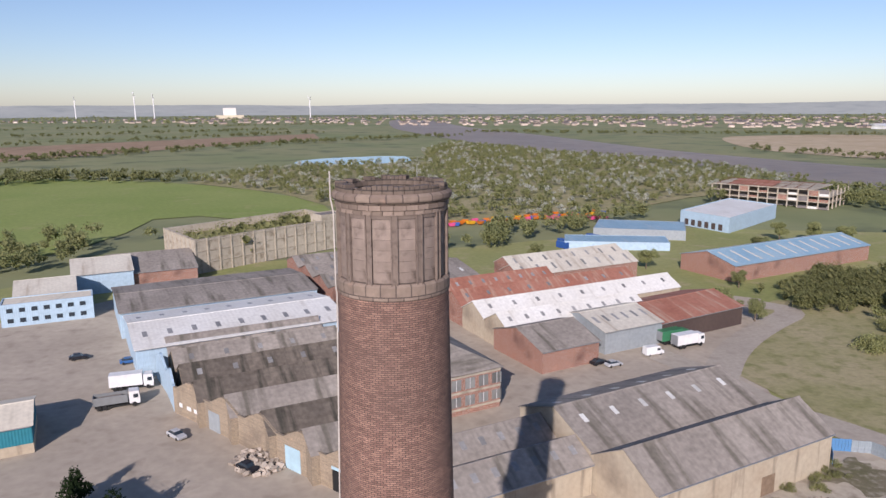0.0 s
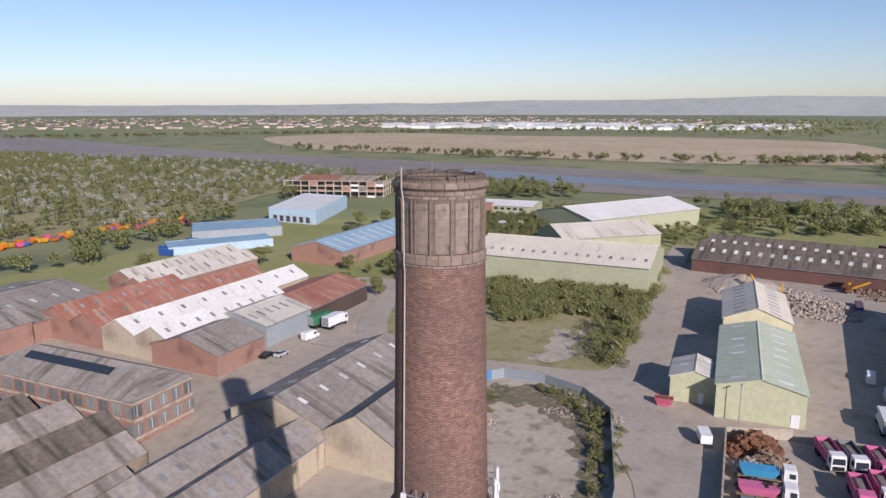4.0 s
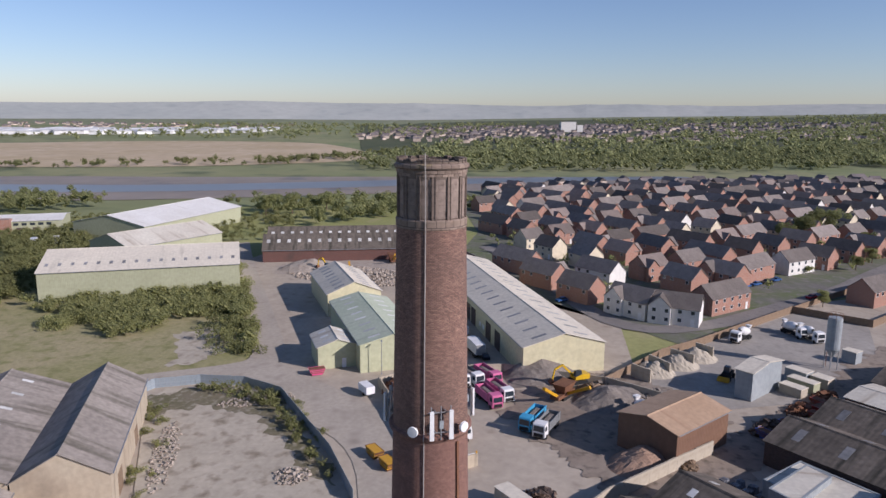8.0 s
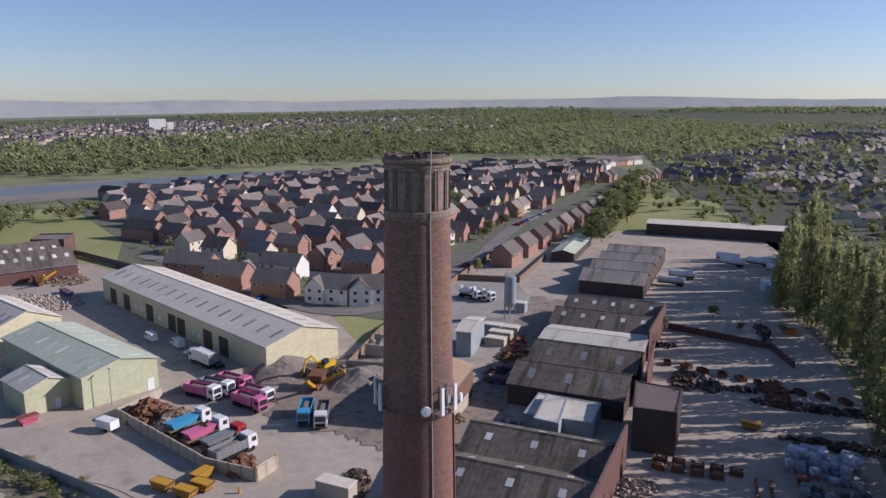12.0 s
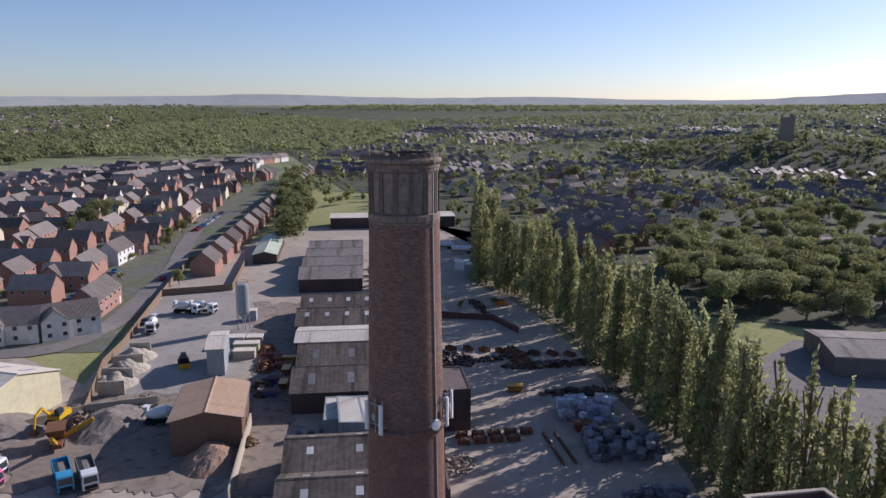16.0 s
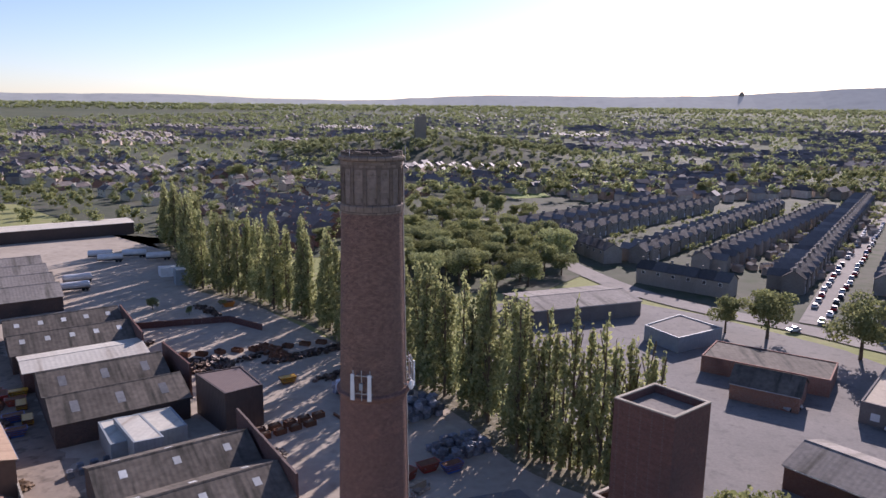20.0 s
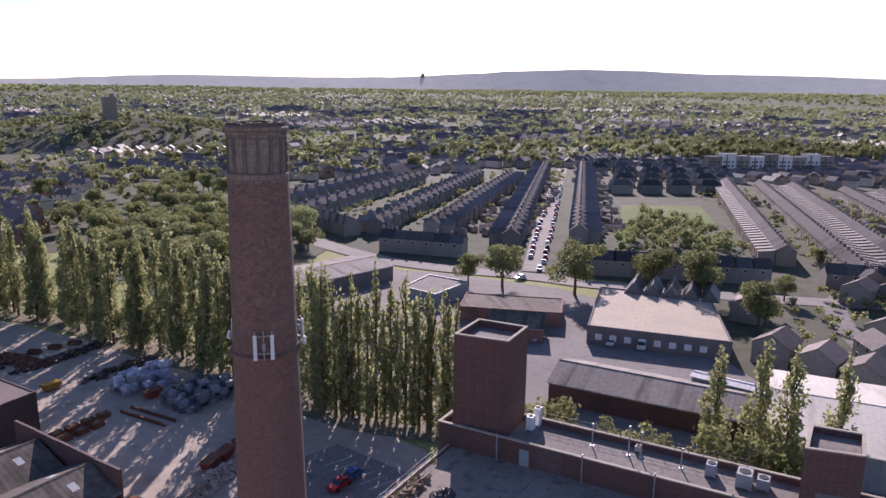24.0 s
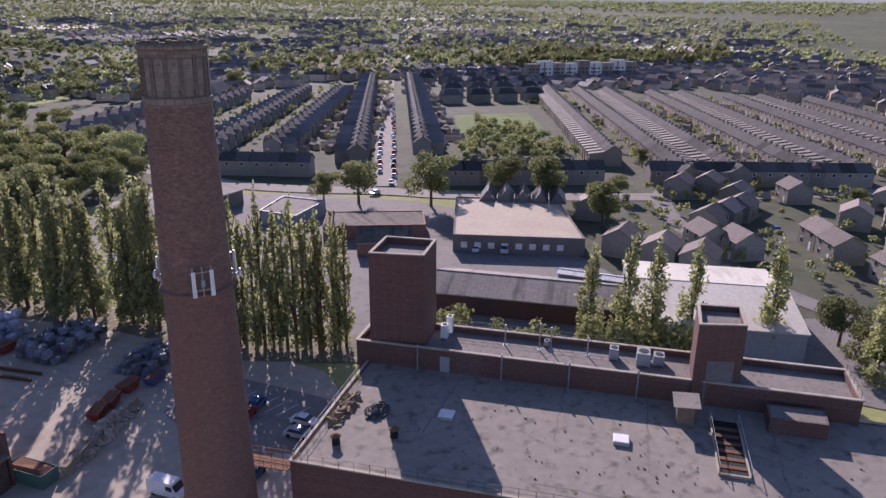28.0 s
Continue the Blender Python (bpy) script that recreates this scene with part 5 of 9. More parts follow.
def tree(kind, x, y, scale=1.0, mat="leaf", label="", name="tree", stretch=1.0, group="", z=0.0):
    crown, trunk = KINDS[kind][random.randrange(4)]
    if kind == "bush":
        me = SHRUBS.setdefault((crown.name, mat), crown.copy())
        ob = whole(name, me, M[mat], label, "bush", group=group, m=pose(x, y, z - 0.1, 0, 0, random.uniform(0, 360)))
        ob.scale = (scale, scale, scale * stretch)
        return ob
    e = thing(name, label, "bush" if name == "bush" else "tree", x, y, z, random.uniform(0, 360), group)
    e.scale = (scale, scale, scale * stretch)
    c = part("crown", crown.copy() if crown.materials and crown.materials[0] != M[mat] else crown, M[mat], e)
    if c.data.materials[0] != M[mat]:
        c.data.materials[0] = M[mat]
    part("trunk", trunk, M["bark"], e)
    return e


def inside(pts, x, y):
    c, j = False, len(pts) - 1
    for i in range(len(pts)):
        if (pts[i][1] > y) != (pts[j][1] > y) and x < (pts[j][0] - pts[i][0]) * (y - pts[i][1]) / (pts[j][1] - pts[i][1]) + pts[i][0]:
            c = not c
        j = i
    return c


def scatter(poly, n, seed, gap=0.0):
    rng = random.Random(seed)
    xs, ys = [p[0] for p in poly], [p[1] for p in poly]
    out = []
    for _ in range(n * 12):
        x, y = rng.uniform(min(xs), max(xs)), rng.uniform(min(ys), max(ys))
        if inside(poly, x, y) and (not gap or all((x - a) ** 2 + (y - b) ** 2 > gap * gap for a, b in out[-400:])):
            out.append((x, y))
            if len(out) >= n:
                break
    return out


# the faces of a rhombic twelve-sided lump: two cube corners and two tips each
CUBE = [(x, y, z) for x in (-1, 1) for y in (-1, 1) for z in (-1, 1)]
TIPS = [(1, 0, 0), (-1, 0, 0), (0, 1, 0), (0, -1, 0), (0, 0, 1), (0, 0, -1)]
LUMP = []
for ia, ib in itertools.combinations(range(8), 2):
    if sum(p != q for p, q in zip(CUBE[ia], CUBE[ib])) == 1:
        ends = [8 + i for i, t in enumerate(TIPS) if sum(a * b for a, b in zip(t, CUBE[ia])) == 1 and sum(a * b for a, b in zip(t, CUBE[ib])) == 1]
        LUMP.append((ia, ends[0], ib, ends[1]))


def wood(name, label, places, height, leaves, size, mat, seed, wide=0.42, low=0.1, category="wood", hill=None, lobe_count=4):
    """Many trees too many to count, in one mesh: uneven crowns of small leaf sprays."""
    rng = np.random.default_rng(seed)
    P = np.array(places)
    n = len(P)
    H = height * rng.uniform(0.6, 1.25, n)
    nl = 5
    off = rng.normal(size=(n, nl, 3)) * np.array([0.55, 0.55, 0.3])
    cz = rng.uniform(0.35, 0.85, (n, nl))
    idx = rng.integers(0, nl, (n, leaves))
    d = rng.normal(size=(n, leaves, 3))
    d /= np.linalg.norm(d, axis=2, keepdims=True)
    d[..., 2] = np.abs(d[..., 2]) * np.sign(rng.random((n, leaves)) - 0.25)
    rad = (wide * H)[:, None, None]
    r = np.arange(n)[:, None]
    centre = np.concatenate([off[r, idx][..., :2] * rad * 0.8, (cz[r, idx] * H[:, None])[..., None]], 2)
    pts = centre + d * rad * 0.62 * rng.uniform(0.7, 1.05, (n, leaves, 1))
    pts[..., 2] = np.maximum(pts[..., 2], low * H[:, None])
    if hill is not None:
        pts[..., 2] += np.array([hill(x, y) for x, y in P])[:, None]
    pts[..., 0] += P[:, 0:1]
    pts[..., 1] += P[:, 1:2]
    v, f = leaf_quads(rng, pts.reshape(-1, 3), size, d.reshape(-1, 3))
    # each lobe's inner mass of foliage, a jittered twelve-sided lump
    lump = np.array([(x, y, z) for x in (-1, 1) for y in (-1, 1) for z in (-1, 1)] + [(2, 0, 0), (-2, 0, 0), (0, 2, 0), (0, -2, 0), (0, 0, 2), (0, 0, -2)]) * 0.52
    quads = np.array(LUMP)
    c = np.concatenate([off[..., :2] * rad * 0.8 + P[:, None, :2], (cz * H[:, None])[..., None]], 2)
    if hill is not None:
        c[..., 2] += np.array([hill(x, y) for x, y in P])[:, None]
    k = lobe_count
    c = c[:, :k].reshape(-1, 1, 3)
    R = np.repeat(rad[:, 0, 0], k)[:, None, None] * rng.uniform(0.3, 0.42, (n * k, 1, 1))
    lv = c + lump[None] * R * rng.uniform(0.78, 1.2, (n * k, 14, 1)) * np.array([1, 1, 0.85])
    lf = quads[None] + 14 * np.arange(n * k)[:, None, None] + len(v)
    me = fast_mesh(name, np.concatenate([v, lv.reshape(-1, 3)]), np.concatenate([f, lf.reshape(-1, 4)]))
    return whole(name, me, M[mat], label, category, "stuff")



random.seed(11)
# the row of poplars along the scrap yard
LINE = [(150, -232), (120, -198), (101, -160), (78, -151), (56, -136), (43, -127), (33, -112), (25, -103), (14, -92), (3, -82), (-6, -72), (-12, -58)]
for (xa, ya), (xb, yb) in zip(LINE, LINE[1:]):
    n = max(2, round(math.hypot(xb - xa, yb - ya) / 2.7))
    for i in range(n):
        f = i / n
        tree("poplar", xa + (xb - xa) * f + random.uniform(-2.2, 2.2), ya + (yb - ya) * f + random.uniform(-2.2, 2.2), random.uniform(1.2, 1.42), "poplar",
             "tall narrow poplar in fresh leaf beside the yard", "poplar_tree", random.uniform(1.12, 1.3), "row of poplars")
for i in range(19):
    tree("slim_poplar", -11.5 - 1.2 * i + random.uniform(-0.5, 0.5), -58 + 0.68 * i + random.uniform(-1.2, 1.2), random.uniform(1.15, 1.4), "poplar",
         "slim poplar with a bare lower trunk near the factory tower", "poplar_tree", random.uniform(1.1, 1.3), "row of poplars")
for x, y, s in ((-69, -23, 1.0), (-74, -19, 1.1), (-77, -16, 1.08), (-86, -15, 1.0), (-97, -7, 1.05), (-103, 9, 1.2), (-110, 16, 1.1)):
    tree("poplar", x, y, s * 1.22, "poplar", "tall narrow poplar behind the factory", "poplar_tree", 1.0, "poplars behind the factory")
for i in range(12):
    tree("young", -40 - 3.0 * i, -32 + 2.3 * i + random.uniform(-1.5, 1.5), random.uniform(1.5, 2.0), "leaf", "light green young tree behind the factory wall", "tree", 1.0, "young trees behind the factory")
for x, y, s, m in ((-150, -100, 0.8, "leaf"), (-106, 6, 0.8, "bush"), (150, -130, 0.5, "bush"), (95, -108, 0.45, "bush"), (180, -95, 0.5, "bush"), (-8, 43, 0.4, "bush")):
    tree("broad", x, y, s, m, "rounded broadleaf tree in spring leaf", "tree", 1.0)
for x, y, s, m in ((-44, 66, 0.75, "dark_leaf"), (-38, 62, 0.85, "dark_leaf"), (-47, 71, 0.7, "dark_leaf"), (-33, 58, 0.6, "dark_leaf"), (-20, 53, 0.62, "bush"), (-14, 50, 0.6, "bush"), (-8, 52, 0.5, "bush")):
    tree("young", x, y, s * 1.3, m, "dark evergreen tree by the yard" if m == "dark_leaf" else "bright yellow green bushy tree", "tree", 1.0)
for x, y, s in ((98, 158, 0.8), (104, 150, 0.6), (118, 186, 0.6), (176, 262, 0.8), (188, 256, 0.9), (198, 250, 0.8), (152, 236, 0.7), (330, 148, 1.2), (345, 138, 1.2), (360, 122, 1.2), (352, 152, 1.1), (98, 216, 0.7), (60, 232, 0.7),
                (300, -120, 0.9), (312, -132, 1.2), (322, -140, 1.3), (330, -150, 1.2), (285, -150, 0.8), (268, -155, 0.7), (255, -140, 0.6), (240, -128, 0.6)):
    tree("broad", x, y, s, "leaf", "broadleaf tree among the buildings", "tree")
# scrub on the derelict plot and along its edges
for poly, n, sd in (([(126, 132), (160, 86), (198, 108), (170, 96), (150, 82), (142, 92), (132, 112), (116, 124)], 70, 1), ([(104, 60), (140, 78), (200, 107), (190, 112), (140, 92), (108, 70)], 55, 2),
                    ([(84, 62), (90, 52), (80, 40), (66, 30), (62, 30), (78, 44), (82, 56)], 22, 3), ([(40, 50), (74, 66), (76, 72), (44, 57)], 14, 4)):
    for x, y in scatter(poly, n, sd, 1.6):
        big = sd < 3
        tree("bush", x, y, random.uniform(0.8, 1.6) if big else random.uniform(0.3, 0.7), "bush", "green bramble and willow scrub on rough ground", "bush", 1.0, "scrub bushes")

PLOT_BAND = [(137, 150), (152, 124), (164, 98), (155, 82), (111, 62), (104, 63), (126, 71), (139, 84), (131, 96), (118, 97), (112, 103), (124, 116), (131, 132)]
PLOT_LEFT = [(152, 198), (182, 194), (172, 174), (146, 158), (120, 152), (126, 170)]
NEAR_WOOD = [(-66, 470), (-20, 385), (-10, 345), (60, 330), (120, 345), (200, 410), (330, 480), (330, 640), (200, 900), (120, 1100), (60, 900), (60, 740), (-60, 690), (-120, 640), (-149, 550)]
wood("wood_scrub", "dense green scrub woodland beside the marsh", scatter(NEAR_WOOD, 1300, 5), 5.6, 70, 0.5, "bush", 5, 0.5, lobe_count=3)
wood("wood_willow", "paler willows among the scrub", scatter(NEAR_WOOD, 800, 6), 5, 70, 0.5, "far_leaf", 6, 0.5, lobe_count=3)
wood("hawthorn_thicket", "white flowering hawthorn bushes in the scrub", scatter(NEAR_WOOD, 520, 7), 5.6, 90, 0.45, "blossom", 7)
EAST_SCRUB = [(128, 152), (150, 168), (200, 205), (214, 240), (240, 262), (262, 215), (240, 195), (196, 160), (160, 158)]
wood("wood_edge", "green scrub between the units", scatter(EAST_SCRUB, 300, 8), 4.6, 280, 0.2, "bush", 8)
wood("scrub_bank", "green trees round the works", scatter([(10, 262), (60, 300), (150, 340), (230, 400), (330, 420), (380, 300), (350, 260), (300, 300), (250, 410), (210, 395), (150, 335), (90, 290), (40, 250)], 260, 9)
     + scatter([(-190, 190), (-120, 235), (-100, 300), (-140, 290), (-250, 230)], 120, 10) + scatter([(300, 110), (370, 200), (420, 60), (400, 20)], 130, 12), 8, 150, 0.5, "leaf", 9)
HEDGES = []
for a, b, n in (((-412, 620), (-150, 560), 120), ((-330, 500), (-260, 590), 60), ((-700, 780), (-412, 760), 80), ((-412, 790), (-60, 1180), 150), ((-60, 1180), (150, 1330), 60), ((-560, 1100), (-120, 1540), 90),
                ((-900, 1300), (-200, 1750), 120), ((-1200, 1700), (0, 2300), 140), ((200, 1500), (700, 1320), 120), ((700, 1320), (1400, 1000), 160), ((550, 620), (700, 330), 60), ((700, 300), (1000, 190), 110), ((480, 880), (600, 560), 60)):
    rng = random.Random(n)
    HEDGES += [(a[0] + (b[0] - a[0]) * f + rng.gauss(0, 14), a[1] + (b[1] - a[1]) * f + rng.gauss(0, 14)) for f in [rng.random() for _ in range(n)]]
wood("hedgerow", "dark hedgerows and field trees", HEDGES, 7, 36, 0.9, "leaf", 13, 0.6)
FAR_WOOD = [(700, 190), (820, 60), (900, -200), (1100, -500), (1500, -900), (1900, -1500), (2600, -1500), (1900, -700), (1500, -200), (1300, 150), (1000, 200)]
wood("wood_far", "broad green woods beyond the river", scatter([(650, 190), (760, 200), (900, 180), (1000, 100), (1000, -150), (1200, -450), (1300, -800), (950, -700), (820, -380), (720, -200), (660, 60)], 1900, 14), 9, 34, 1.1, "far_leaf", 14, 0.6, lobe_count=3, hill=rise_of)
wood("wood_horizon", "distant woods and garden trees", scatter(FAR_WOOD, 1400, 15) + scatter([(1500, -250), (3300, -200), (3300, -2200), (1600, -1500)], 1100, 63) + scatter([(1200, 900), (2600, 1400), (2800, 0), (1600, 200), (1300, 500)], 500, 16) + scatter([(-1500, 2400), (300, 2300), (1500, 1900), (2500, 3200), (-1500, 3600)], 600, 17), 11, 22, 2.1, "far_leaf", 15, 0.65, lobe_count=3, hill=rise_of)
TOWN_SOUTH = [(330, -330), (700, -600), (1300, -1500), (900, -2600), (-200, -2800), (-1400, -2400), (-1600, -1000), (-700, -300), (-420, -420), (-230, -480), (-60, -400), (120, -430), (300, -560)]
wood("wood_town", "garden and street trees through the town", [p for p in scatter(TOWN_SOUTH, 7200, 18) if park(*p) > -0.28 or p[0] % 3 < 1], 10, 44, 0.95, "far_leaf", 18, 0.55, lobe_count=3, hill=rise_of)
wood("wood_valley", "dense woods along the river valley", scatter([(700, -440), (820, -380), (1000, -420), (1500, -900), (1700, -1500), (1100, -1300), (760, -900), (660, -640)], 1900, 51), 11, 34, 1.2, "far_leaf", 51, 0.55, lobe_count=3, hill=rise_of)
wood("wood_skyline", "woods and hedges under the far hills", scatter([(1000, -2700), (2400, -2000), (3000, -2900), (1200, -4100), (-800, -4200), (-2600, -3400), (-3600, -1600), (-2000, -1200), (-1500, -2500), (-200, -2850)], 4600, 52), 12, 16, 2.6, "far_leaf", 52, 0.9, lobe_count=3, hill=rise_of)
ROUND = [(38, -178), (17, -172), (-11, -178), (-26, -206), (-22, -262), (0, -256), (14, -262), (44, -264), (56, -235), (50, -195)]
patch("wood_floor", [(60, -170), (30, -164), (-14, -172), (-32, -206), (-28, -268), (10, -330), (60, -330), (64, -250)], -0.12, bpy.data.materials["town_ground"], "shaded undergrowth below the round trees")
for x, y in scatter(ROUND, 70, 53, 6.4):
    tree("broad", x, y, random.uniform(0.85, 1.35), random.choice(("leaf", "leaf", "bush", "far_leaf")), "dense round green tree behind the poplars", "tree", random.uniform(0.8, 1.05), "round trees")
for x, y in scatter([(44, -268), (70, -262), (72, -330), (30, -420), (-10, -330), (0, -268)], 26, 57, 9):
    tree("broad", x, y, random.uniform(0.8, 1.25), random.choice(("leaf", "bush")), "round green tree between the gardens", "tree", 0.95, "round trees")
wood("old_house_trees", "green trees between the older houses", scatter([(62, -235), (100, -215), (185, -245), (330, -260), (430, -370), (430, -560), (180, -560), (40, -500), (10, -300)], 330, 54, 9), 8, 200, 0.5, "leaf", 54, 0.45)
wood("tree_belt", "tall dark belt of trees beside the estate", [(205 + 70 * f + random.uniform(-6, 6), -163 - 70 * f + random.uniform(-6, 6)) for f in [i / 30 for i in range(31)]]
     + [(275 + 155 * f + random.uniform(-8, 8), -232 - 140 * f + random.uniform(-8, 8)) for f in [i / 52 for i in range(53)]], 12, 300, 0.55, "leaf", 55, 0.36, lobe_count=5)
wood("town_clumps", "large street and park trees of the town", scatter([(-230, -430), (-320, -640), (-120, -620), (-60, -420), (0, -420), (120, -600), (-100, -700)], 110, 20, 9) + scatter([(-300, -560), (-460, -800), (-620, -700), (-420, -480)], 80, 56, 9), 12, 240, 0.6, "leaf", 20, 0.5)
wood("ridge_trees", "large round trees on the ridge behind the flats", scatter([(-330, -470), (-430, -430), (-620, -440), (-700, -500), (-560, -560), (-400, -560)], 95, 62, 11), 17, 420, 0.6, "leaf", 62, 0.42, lobe_count=5)
wood("bank_trees", "round trees and shrubs behind the front terrace", scatter([(-132, -168), (-176, -150), (-200, -215), (-190, -240), (-158, -205)], 60, 22, 3.5), 6, 200, 0.5, "leaf", 22, 0.5)
wood("hill_wood", "trees covering the castle hill", scatter([(-90, -780), (20, -690), (130, -670), (250, -700), (340, -780), (240, -880), (20, -880)], 520, 23), 9, 90, 0.85, "far_leaf", 23,
     hill=lambda x, y: 26 * max(0.0, 1 - math.hypot((x - 130) / 230, (y + 780) / 120) ** 1.3))
TERRACE_GAPS = [(-118, -215), (-70, -245), (-30, -262), (-60, -330), (-140, -400), (-215, -440), (-240, -430), (-190, -340)]
wood("garden_trees", "small garden trees and shrubs behind the terraces", scatter(TERRACE_GAPS, 230, 24) + scatter([(-175, -98), (-250, -60), (-400, -250), (-270, -320)], 330, 25) + scatter([(-110, -30), (-215, 5), (-215, -100), (-130, -100)], 130, 26)
     + scatter([(170, -30), (260, -110), (420, -260), (520, -200), (480, 30), (260, 20)], 330, 27) + scatter([(190, -80), (300, -190), (460, -370), (500, -300), (300, -100)], 130, 28), 3.4, 60, 0.42, "leaf", 24, 0.45, lobe_count=3)
# larger single trees by the main road, the terraces and the older houses
for x, y, s in ((-75, -134.5, 1.45), (-93, -121, 1.5), (-65, -138, 1.0), (-116, -116, 1.4), (-125, -105, 1.5), (-123, -78, 1.3), (-191, -130, 0.7), (-209, -57, 0.6), (-111, -2, 0.9), (72, -257, 1.0), (80, -236, 0.8), (58, -271, 1.0),
                (40, -313, 1.2), (19, -289, 1.1), (103, -353, 1.2), (11, -330, 1.3), (224, -475, 1.5), (-126, -463, 1.2), (-160, -523, 1.3), (99, -131, 0.4), (86, -128, 0.25), (80, -137, 0.25), (273, -229, 1.2), (256, -223, 1.1)):
    tree("broad", x, y, s, "leaf", "large rounded broadleaf tree in spring leaf", "tree", 1.0)
wood("tank_scrub", "green shrubs growing inside the concrete tank", scatter([(-62, 234), (-40, 254), (-22, 272), (-36, 294), (-76, 256)], 60, 57), 11, 220, 0.4, "bush", 57, 0.45)
wood("plot_scrub", "bramble and willow scrub along the olive store", scatter(PLOT_BAND, 360, 58), 3.2, 260, 0.16, "bush", 58, 0.6, lobe_count=3)
wood("fence_scrub", "young shrubs and weeds along the palisade fence", scatter([(86, 66), (87, 56), (83, 47), (71, 38), (60, 30), (50, 23), (52, 26), (62, 35), (74, 44), (82, 54), (83, 64)], 60, 59), 1.7, 90, 0.14, "bush", 59, 0.55, lobe_count=3)
wood("plot_tall_scrub", "taller scrub between the road and the stores", scatter(PLOT_LEFT, 170, 60), 4.6, 280, 0.2, "bush", 60, 0.5)
wood("works_scrub", "low green scrub on rough ground between the works", scatter([(112, 176), (210, 216), (250, 272), (310, 250), (330, 130), (262, 108), (248, 128), (240, 180), (190, 150), (150, 152)], 480, 61), 3.2, 170, 0.2, "bush", 61, 0.6, lobe_count=3)


# ---------------------------------------------------------------- houses
M["estate_brick"] = masonry("estate_red_brick", (0.3, 0.155, 0.11), (0.36, 0.195, 0.14), (0.38, 0.3, 0.26), 0.45, 0.15, 0.012)
M["slate_tiles"] = surface("dark_slate_tiles", (0.16, 0.138, 0.122), (0.215, 0.188, 0.168), (0.12, 0.104, 0.093), 0.75, big=0.4, fine=3, bump=0.4, ribs=0.3, random=0.45)
M["brown_tiles"] = surface("brown_concrete_tiles", (0.18, 0.145, 0.125), (0.23, 0.185, 0.16), (0.13, 0.11, 0.1), 0.8, big=0.4, fine=3, bump=0.4, ribs=0.3, random=0.3)
M["old_slate"] = surface("old_welsh_slate", (0.085, 0.08, 0.078), (0.12, 0.112, 0.107), (0.065, 0.06, 0.058), 0.8, big=0.4, fine=3, bump=0.4, ribs=0.3, random=0.35)
# both wing roofs paler than the main slate: sun glint partly in the colour
M["wing_slate"] = surface("glinting_wing_slate", (0.15, 0.14, 0.135), (0.2, 0.185, 0.175), (0.1, 0.095, 0.09), 0.6, big=0.4, fine=3, bump=0.3, random=0.4)
M["wing_pale"] = surface("weathered_wing_sheeting", (0.17, 0.153, 0.129), (0.23, 0.206, 0.174), (0.119, 0.106, 0.0918), 0.75, big=0.4, fine=3, bump=0.2, random=0.3)
M["pebbledash"] = surface("pale_pebbledash", (0.288, 0.26, 0.224), (0.248, 0.22, 0.184), (0.184, 0.16, 0.132), 0.95, big=0.3, fine=3, bump=0.3, random=0.25)
M["old_stone"] = masonry("old_gritstone", (0.24, 0.2, 0.155), (0.31, 0.26, 0.2), (0.22, 0.19, 0.16), 0.5, 0.2, 0.015)


def joined(name, pieces):
    """One mesh of several shapes, each with its own material."""
    s, spans = Shape(), []
    for shape, mat in pieces:
        k = len(s.v)
        s.v += shape.v
        s.f += [tuple(i + k for i in f) for f in shape.f]
        spans += [mat] * len(shape.f)
    me = s.mesh(name)
    mats = list(dict.fromkeys(spans))
    for m in mats:
        me.materials.append(m)
    for p, m in zip(me.polygons, spans):
        p.material_index = mats.index(m)
    return me


